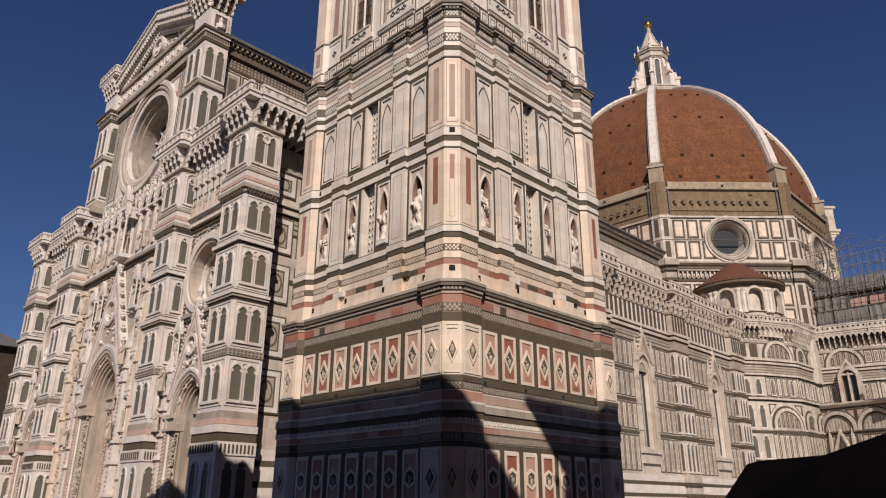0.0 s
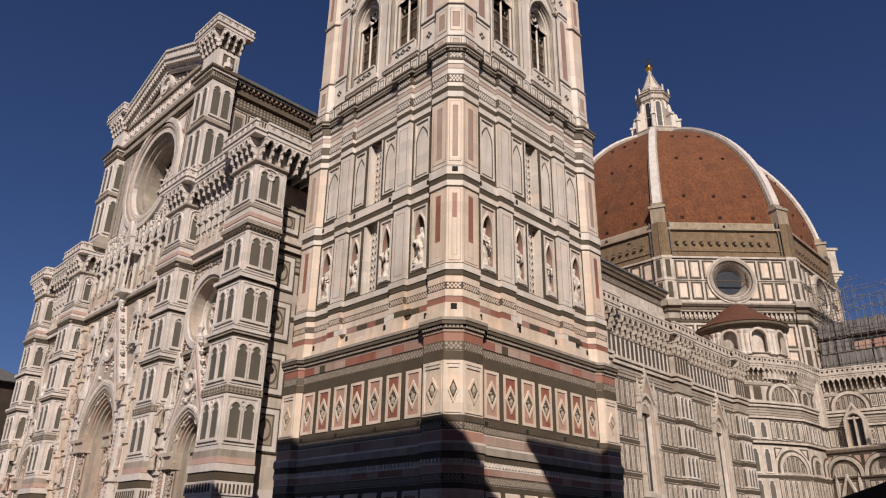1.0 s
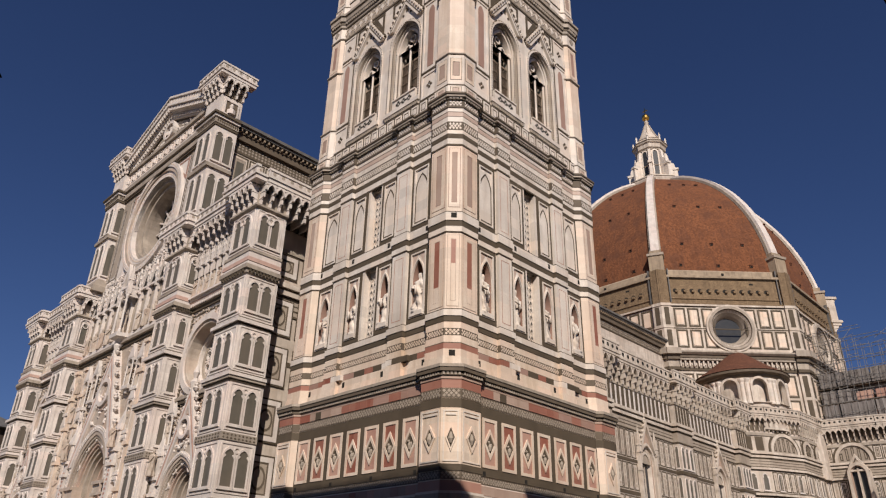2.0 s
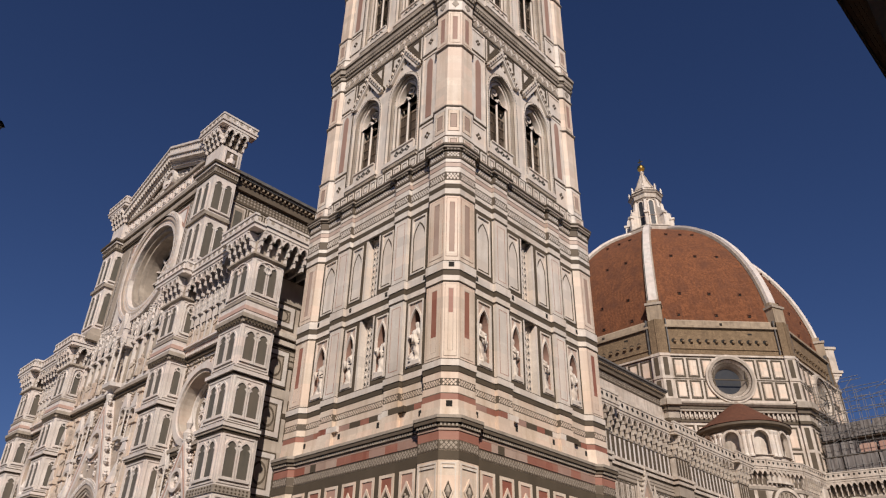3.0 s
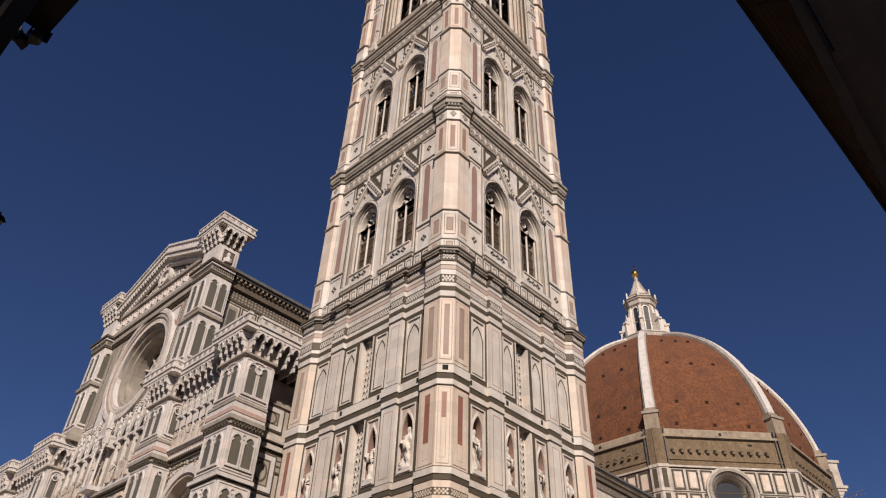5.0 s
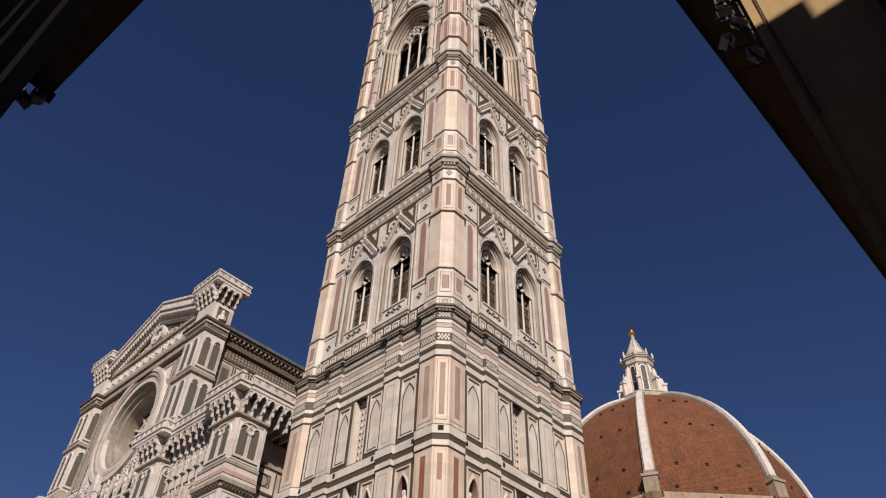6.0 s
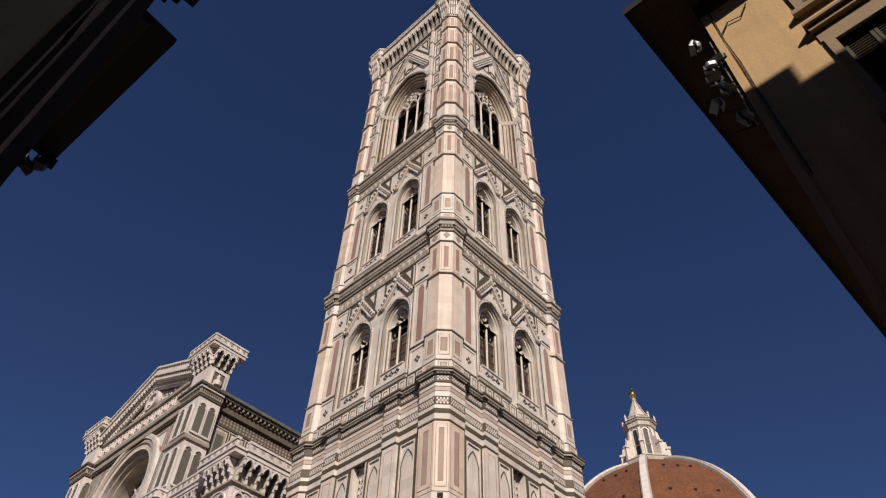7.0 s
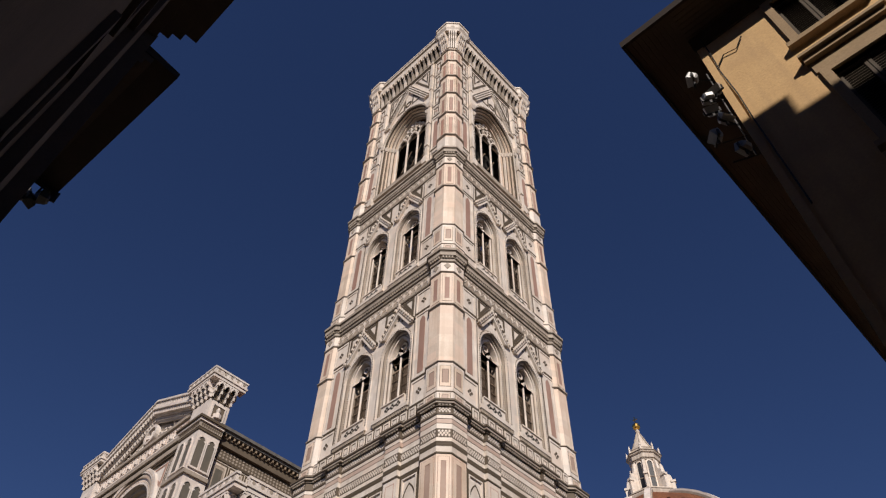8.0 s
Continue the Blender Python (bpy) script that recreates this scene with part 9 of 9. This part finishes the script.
def sheet(x0, x1, a0, a1, b0, b1, z0, z1):
    """A flat board between two edges that run a little askew: a at x0, b at x1."""
    return Mb(O).loft([[(x0, a0, z), (x1, b0, z), (x1, b1, z), (x0, a1, z)] for z in (z0, z1)])


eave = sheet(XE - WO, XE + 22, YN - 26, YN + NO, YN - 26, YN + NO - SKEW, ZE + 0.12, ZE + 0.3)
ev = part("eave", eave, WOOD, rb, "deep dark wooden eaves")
part("fascia", sheet(XE - WO + 0.1, XE + 22, YN + NO - 0.1, YN + NO + 0.01, YN + NO - SKEW - 0.1, YN + NO - SKEW + 0.01, ZE + 0.02, ZE + 0.4), BLACKWOOD, ev)
part("fascia", Mb(O).box(XE - WO - 0.01, XE - WO + 0.1, YN - 26, YN + NO + 0.01, ZE + 0.02, ZE + 0.4), BLACKWOOD, ev)
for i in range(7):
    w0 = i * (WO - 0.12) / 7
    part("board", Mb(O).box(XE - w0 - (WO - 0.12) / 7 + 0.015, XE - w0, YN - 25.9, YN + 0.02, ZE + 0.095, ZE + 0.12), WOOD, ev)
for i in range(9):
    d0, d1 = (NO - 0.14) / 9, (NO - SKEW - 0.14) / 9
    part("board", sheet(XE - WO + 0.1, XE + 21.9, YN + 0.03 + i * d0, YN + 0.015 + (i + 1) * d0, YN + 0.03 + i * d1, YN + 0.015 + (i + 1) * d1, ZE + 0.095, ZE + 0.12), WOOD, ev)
part("roof", Mb(O).add([(XE - WO, YN + NO, ZE + 0.3), (XE + 22, YN + NO - SKEW, ZE + 0.3), (XE + 22, YN - 26, ZE + 0.3), (XE - WO, YN - 26, ZE + 0.3), (XE + 7, YN - 8, ZE + 3.0), (XE + 22, YN - 8, ZE + 3.0)], [(0, 1, 5, 4), (0, 4, 3), (4, 5, 2, 3)]), TILE, rb)
# a cable clipped down the corner, and a loop under the eaves
cab = Mb(WALLW)
pts = [(0.28, 24.6), (0.3, 23.4), (0.26, 22.0), (0.32, 20.5), (0.3, 19.0), (0.33, 15.0)]
for p, q_ in zip(pts, pts[1:]):
    tube(cab, (*p, 0.06), (*q_, 0.06), 0.025)
pts = [(0.3, 22.4), (0.6, 22.8), (1.0, 22.65), (1.3, 23.1)]
for p, q_ in zip(pts, pts[1:]):
    tube(cab, (*p, 0.06), (*q_, 0.06), 0.02)
part("cable", cab, IRON, rb)

# floodlights on the corner of the ochre building
for i, (x, y, z, yaw, tilt) in enumerate(((-10.7, -20.72, 22.4, 20, 30), (-10.69, -20.85, 21.0, -60, 10), (-10.62, -21.1, 21.2, 80, 45), (-10.68, -20.93, 19.6, 150, 20), (-10.7, -20.74, 20.3, 110, 35), (-10.74, -20.5, 19.0, 40, 60), (-10.68, -20.98, 18.0, -20, 15))):
    fl = thing("floodlight", (x, y, z), "small grey metal floodlight on a wall bracket", "floodlight", "floodlights on the building corner", rz=yaw)
    tl = Matrix.Rotation(radians(tilt), 4, "X")
    part("housing", Mb(tl).loft([[(-w_, d, -h), (w_, d, -h), (w_, d, h), (-w_, d, h)] for d, w_, h in ((-0.16, 0.1, 0.07), (-0.1, 0.15, 0.11), (0.12, 0.2, 0.15), (0.15, 0.2, 0.15))]), LAMPGREY, fl)
    part("glass", Mb(tl).box(-0.18, 0.18, 0.15, 0.16, -0.13, 0.13), GLASS, fl)
    part("bracket", Mb().box(-0.03, 0.03, -0.03, 0.03, -0.32, 0).box(-0.24, -0.2, -0.03, 0.03, -0.12, 0.06).box(0.2, 0.24, -0.03, 0.03, -0.12, 0.06).box(-0.24, 0.24, -0.03, 0.03, -0.16, -0.12), IRON, fl)
arm = Mb()
tube(arm, (-10.45, -21.12, 22.6), (-10.45, -21.12, 17.7), 0.03)
for z in (22.1, 20.7, 20.9, 20.0, 19.3, 18.7, 17.7):
    tube(arm, (-10.45, -21.2, z), (-10.68, -20.9 if z > 19 else -20.55, z), 0.025)
tagged(new("lamp_rail", mesh_of("lamp_rail", arm, IRON)), "thin black iron rail carrying floodlights", "rail")

# tall dark building beside the camera
lb = house("stone_building", (-30, -20, 0), "tall plain stone building with a moulded cornice in shade")
L_ = Matrix.Translation((30, 20, 0))
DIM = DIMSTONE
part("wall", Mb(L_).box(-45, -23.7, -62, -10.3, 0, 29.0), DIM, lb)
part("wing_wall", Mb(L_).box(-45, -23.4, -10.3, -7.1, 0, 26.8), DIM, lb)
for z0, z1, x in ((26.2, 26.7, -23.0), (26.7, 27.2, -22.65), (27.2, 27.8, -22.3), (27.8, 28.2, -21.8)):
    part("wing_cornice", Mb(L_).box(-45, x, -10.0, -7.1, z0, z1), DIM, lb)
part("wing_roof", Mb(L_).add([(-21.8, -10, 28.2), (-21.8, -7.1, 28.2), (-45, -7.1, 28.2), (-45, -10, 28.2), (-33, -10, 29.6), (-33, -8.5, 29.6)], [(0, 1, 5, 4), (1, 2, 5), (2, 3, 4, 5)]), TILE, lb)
# small block added out of view to shape the shadow on the ochre wall
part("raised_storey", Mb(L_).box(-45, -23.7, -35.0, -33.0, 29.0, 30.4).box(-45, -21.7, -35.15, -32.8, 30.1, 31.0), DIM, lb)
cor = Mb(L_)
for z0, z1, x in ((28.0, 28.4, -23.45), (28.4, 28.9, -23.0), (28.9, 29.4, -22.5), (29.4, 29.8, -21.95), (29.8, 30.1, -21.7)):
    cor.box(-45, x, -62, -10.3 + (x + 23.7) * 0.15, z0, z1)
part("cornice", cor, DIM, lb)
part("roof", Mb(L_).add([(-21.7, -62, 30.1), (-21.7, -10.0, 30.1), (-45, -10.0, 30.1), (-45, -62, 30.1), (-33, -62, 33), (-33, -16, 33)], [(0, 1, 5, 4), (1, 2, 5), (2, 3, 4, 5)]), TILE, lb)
WL = L_ @ placed((-23.7, -6.6, 0), (0, 1, 0), (1, 0, 0))
for v0, v1 in ((22.0, 25.0), (15.5, 19.0), (9.5, 13.0)):
    for u in (-50, -44, -38, -32, -26, -20, -14, -8):
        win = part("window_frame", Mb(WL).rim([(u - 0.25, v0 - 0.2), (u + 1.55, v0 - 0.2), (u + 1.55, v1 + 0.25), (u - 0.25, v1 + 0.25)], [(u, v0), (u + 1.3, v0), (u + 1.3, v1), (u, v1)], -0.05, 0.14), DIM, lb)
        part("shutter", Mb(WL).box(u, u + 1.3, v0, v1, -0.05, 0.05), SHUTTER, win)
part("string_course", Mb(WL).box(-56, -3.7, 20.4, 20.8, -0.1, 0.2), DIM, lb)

# iron lantern on an arm
LX, LY, LZ = -21.75, -10.8, 8.8
wl = thing("wall_lantern", (LX, LY, LZ), "black iron street lantern on a wall arm", "lantern")
part("cage", Mb().loft([[(r * math.cos(math.pi / 3 * k), r * math.sin(math.pi / 3 * k), z) for k in range(6)] for z, r in ((-0.2, 0.02), (-0.17, 0.06), (0.05, 0.1), (0.07, 0.14), (0.14, 0.05), (0.2, 0.02))]), IRON, wl)
arm_ = Mb()
tube(arm_, (0, 0, 0.18), (-0.2, 0, 0.3), 0.02)
tube(arm_, (-0.18, 0, 0.3), (-23.72 - LX, 0, 0.3), 0.025)
tube(arm_, (-0.8, 0, 0.3), (-23.72 - LX, 0, -0.2), 0.02)
part("arm", arm_, IRON, wl)

# lower neighbour with a boarded eave
nb = house("eaved_building", (-24, -2, 0), "plain dark building with a wide boarded eave in shade")
N_ = Matrix.Translation((24, 2, 0))
lean = 0.06
EV = N_ @ Matrix.Translation((-23.15, -6.3, 0)) @ Matrix.Rotation(lean, 4, "Z")
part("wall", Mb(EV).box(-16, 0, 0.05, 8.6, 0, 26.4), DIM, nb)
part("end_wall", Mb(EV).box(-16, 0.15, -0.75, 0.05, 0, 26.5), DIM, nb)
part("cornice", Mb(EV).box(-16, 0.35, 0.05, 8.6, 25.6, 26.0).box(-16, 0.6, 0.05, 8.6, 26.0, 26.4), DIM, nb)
part("eave", Mb(EV).box(-16, 1.62, 0.0, 8.4, 26.4, 26.75), BLACKWOOD, nb, "wide boarded eave")
part("lamp_arm", Mb(EV).box(0.35, 1.35, 8.3, 8.45, 26.2, 26.42).box(0.4, 0.48, 8.4, 8.95, 26.24, 26.3).box(1.0, 1.08, 8.4, 8.95, 26.24, 26.3), IRON, nb)
part("roof", Mb(EV).add([(1.62, 0, 26.75), (1.62, 8.4, 26.75), (-16, 8.4, 28), (-16, 0, 28)], [(0, 1, 2, 3)]), TILE, nb)
# lamps hanging at the end of the eave
for i, (x, y, z, yaw) in enumerate(((1.05, 8.9, 25.7, 30), (0.45, 8.85, 25.62, -30), (1.35, 8.4, 25.75, 80), (0.75, 9.1, 25.85, 150))):
    p = Matrix.Translation((-24, -2, 0)) @ EV @ Vector((x, y, z))
    fl = thing("floodlight", tuple(p), "small dark floodlight hanging at an eave", "floodlight", "floodlights at the eave", rz=yaw)
    part("housing", Mb().loft([[(-w_, d, -h), (w_, d, -h), (w_, d, h), (-w_, d, h)] for d, w_, h in ((-0.2, 0.14, 0.1), (-0.12, 0.2, 0.16), (0.15, 0.27, 0.22), (0.2, 0.27, 0.22))]), IRON, fl)
    part("glass", Mb().box(-0.24, 0.24, 0.2, 0.21, -0.19, 0.19), LAMPGREY, fl)
    part("bracket", Mb().box(-0.03, 0.03, -0.4, 0.03, 0.0, 0.65).box(-0.3, 0.3, -0.04, 0.04, 0.22, 0.28), IRON, fl)

# houses beyond the far end of the front
fh = house("far_building", (6, 96, 0), "brown far building behind the cathedral front")
F_ = Matrix.Translation((-6, -96, 0))
part("wall", Mb(F_).box(-3.5, 8, 92, 104, 0, 22.5), DIMSTONE, fh)
part("roof", Mb(F_).add([(-4.2, 91, 22.5), (9, 91, 22.5), (9, 105, 22.5), (-4.2, 105, 22.5), (3, 98, 26)], [(0, 1, 4), (1, 2, 4), (2, 3, 4), (3, 0, 4), (0, 3, 2, 1)]), LEAD, fh)
for v0 in (6, 11, 16):
    for u in (-2.6, 0.2, 3.0, 5.8):
        part("window", Mb(F_ @ placed((0, 92, 0), (1, 0, 0), (0, -1, 0))).rim([(u, v0), (u + 1.3, v0), (u + 1.3, v0 + 2.6), (u, v0 + 2.6)], [(u + 0.15, v0 + 0.15), (u + 1.15, v0 + 0.15), (u + 1.15, v0 + 2.45), (u + 0.15, v0 + 2.45)], -0.1, 0.1), WHITE, fh)
        part("pane", Mb(F_ @ placed((0, 92, 0), (1, 0, 0), (0, -1, 0))).box(u + 0.14, u + 1.16, v0 + 0.14, v0 + 2.46, -0.1, 0.03), GLASS, fh)

# dark canvas stall roofs on the piazza
st = thing("market_stall", (15, -10, 0), "market stall under a dark canvas roof in shade", "stall")
S_ = Matrix.Translation((-15, 10, 0))
CANVAS = material("dark_canvas", (0.075, 0.06, 0.05), (0.055, 0.045, 0.038), 0.8)
part("canopy", Mb(S_).loft([[(13.6, -5.7, 1.9), (13.9, -6.9, 1.9), (15.2, -9.6, 1.9), (16.2, -13.2, 1.9), (20, -14, 2.0), (20, -5, 2.0)], [(14.1, -6.9, 3.6), (14.3, -7.4, 3.75), (15.4, -10.2, 3.98), (16.1, -13.0, 4.95), (19, -13.5, 4.95), (19, -7, 3.8)]]), CANVAS, st)
for x, y in ((14.2, -6.4), (16.4, -12.8), (19.5, -13.4), (19.6, -5.6)):
    part("post", Mb(S_).box(x - 0.04, x + 0.04, y - 0.04, y + 0.04, 0, 2.3), STEEL, st)
part("counter", Mb(S_).box(15.5, 19, -12.5, -6.5, 0, 0.95), WOOD, st)
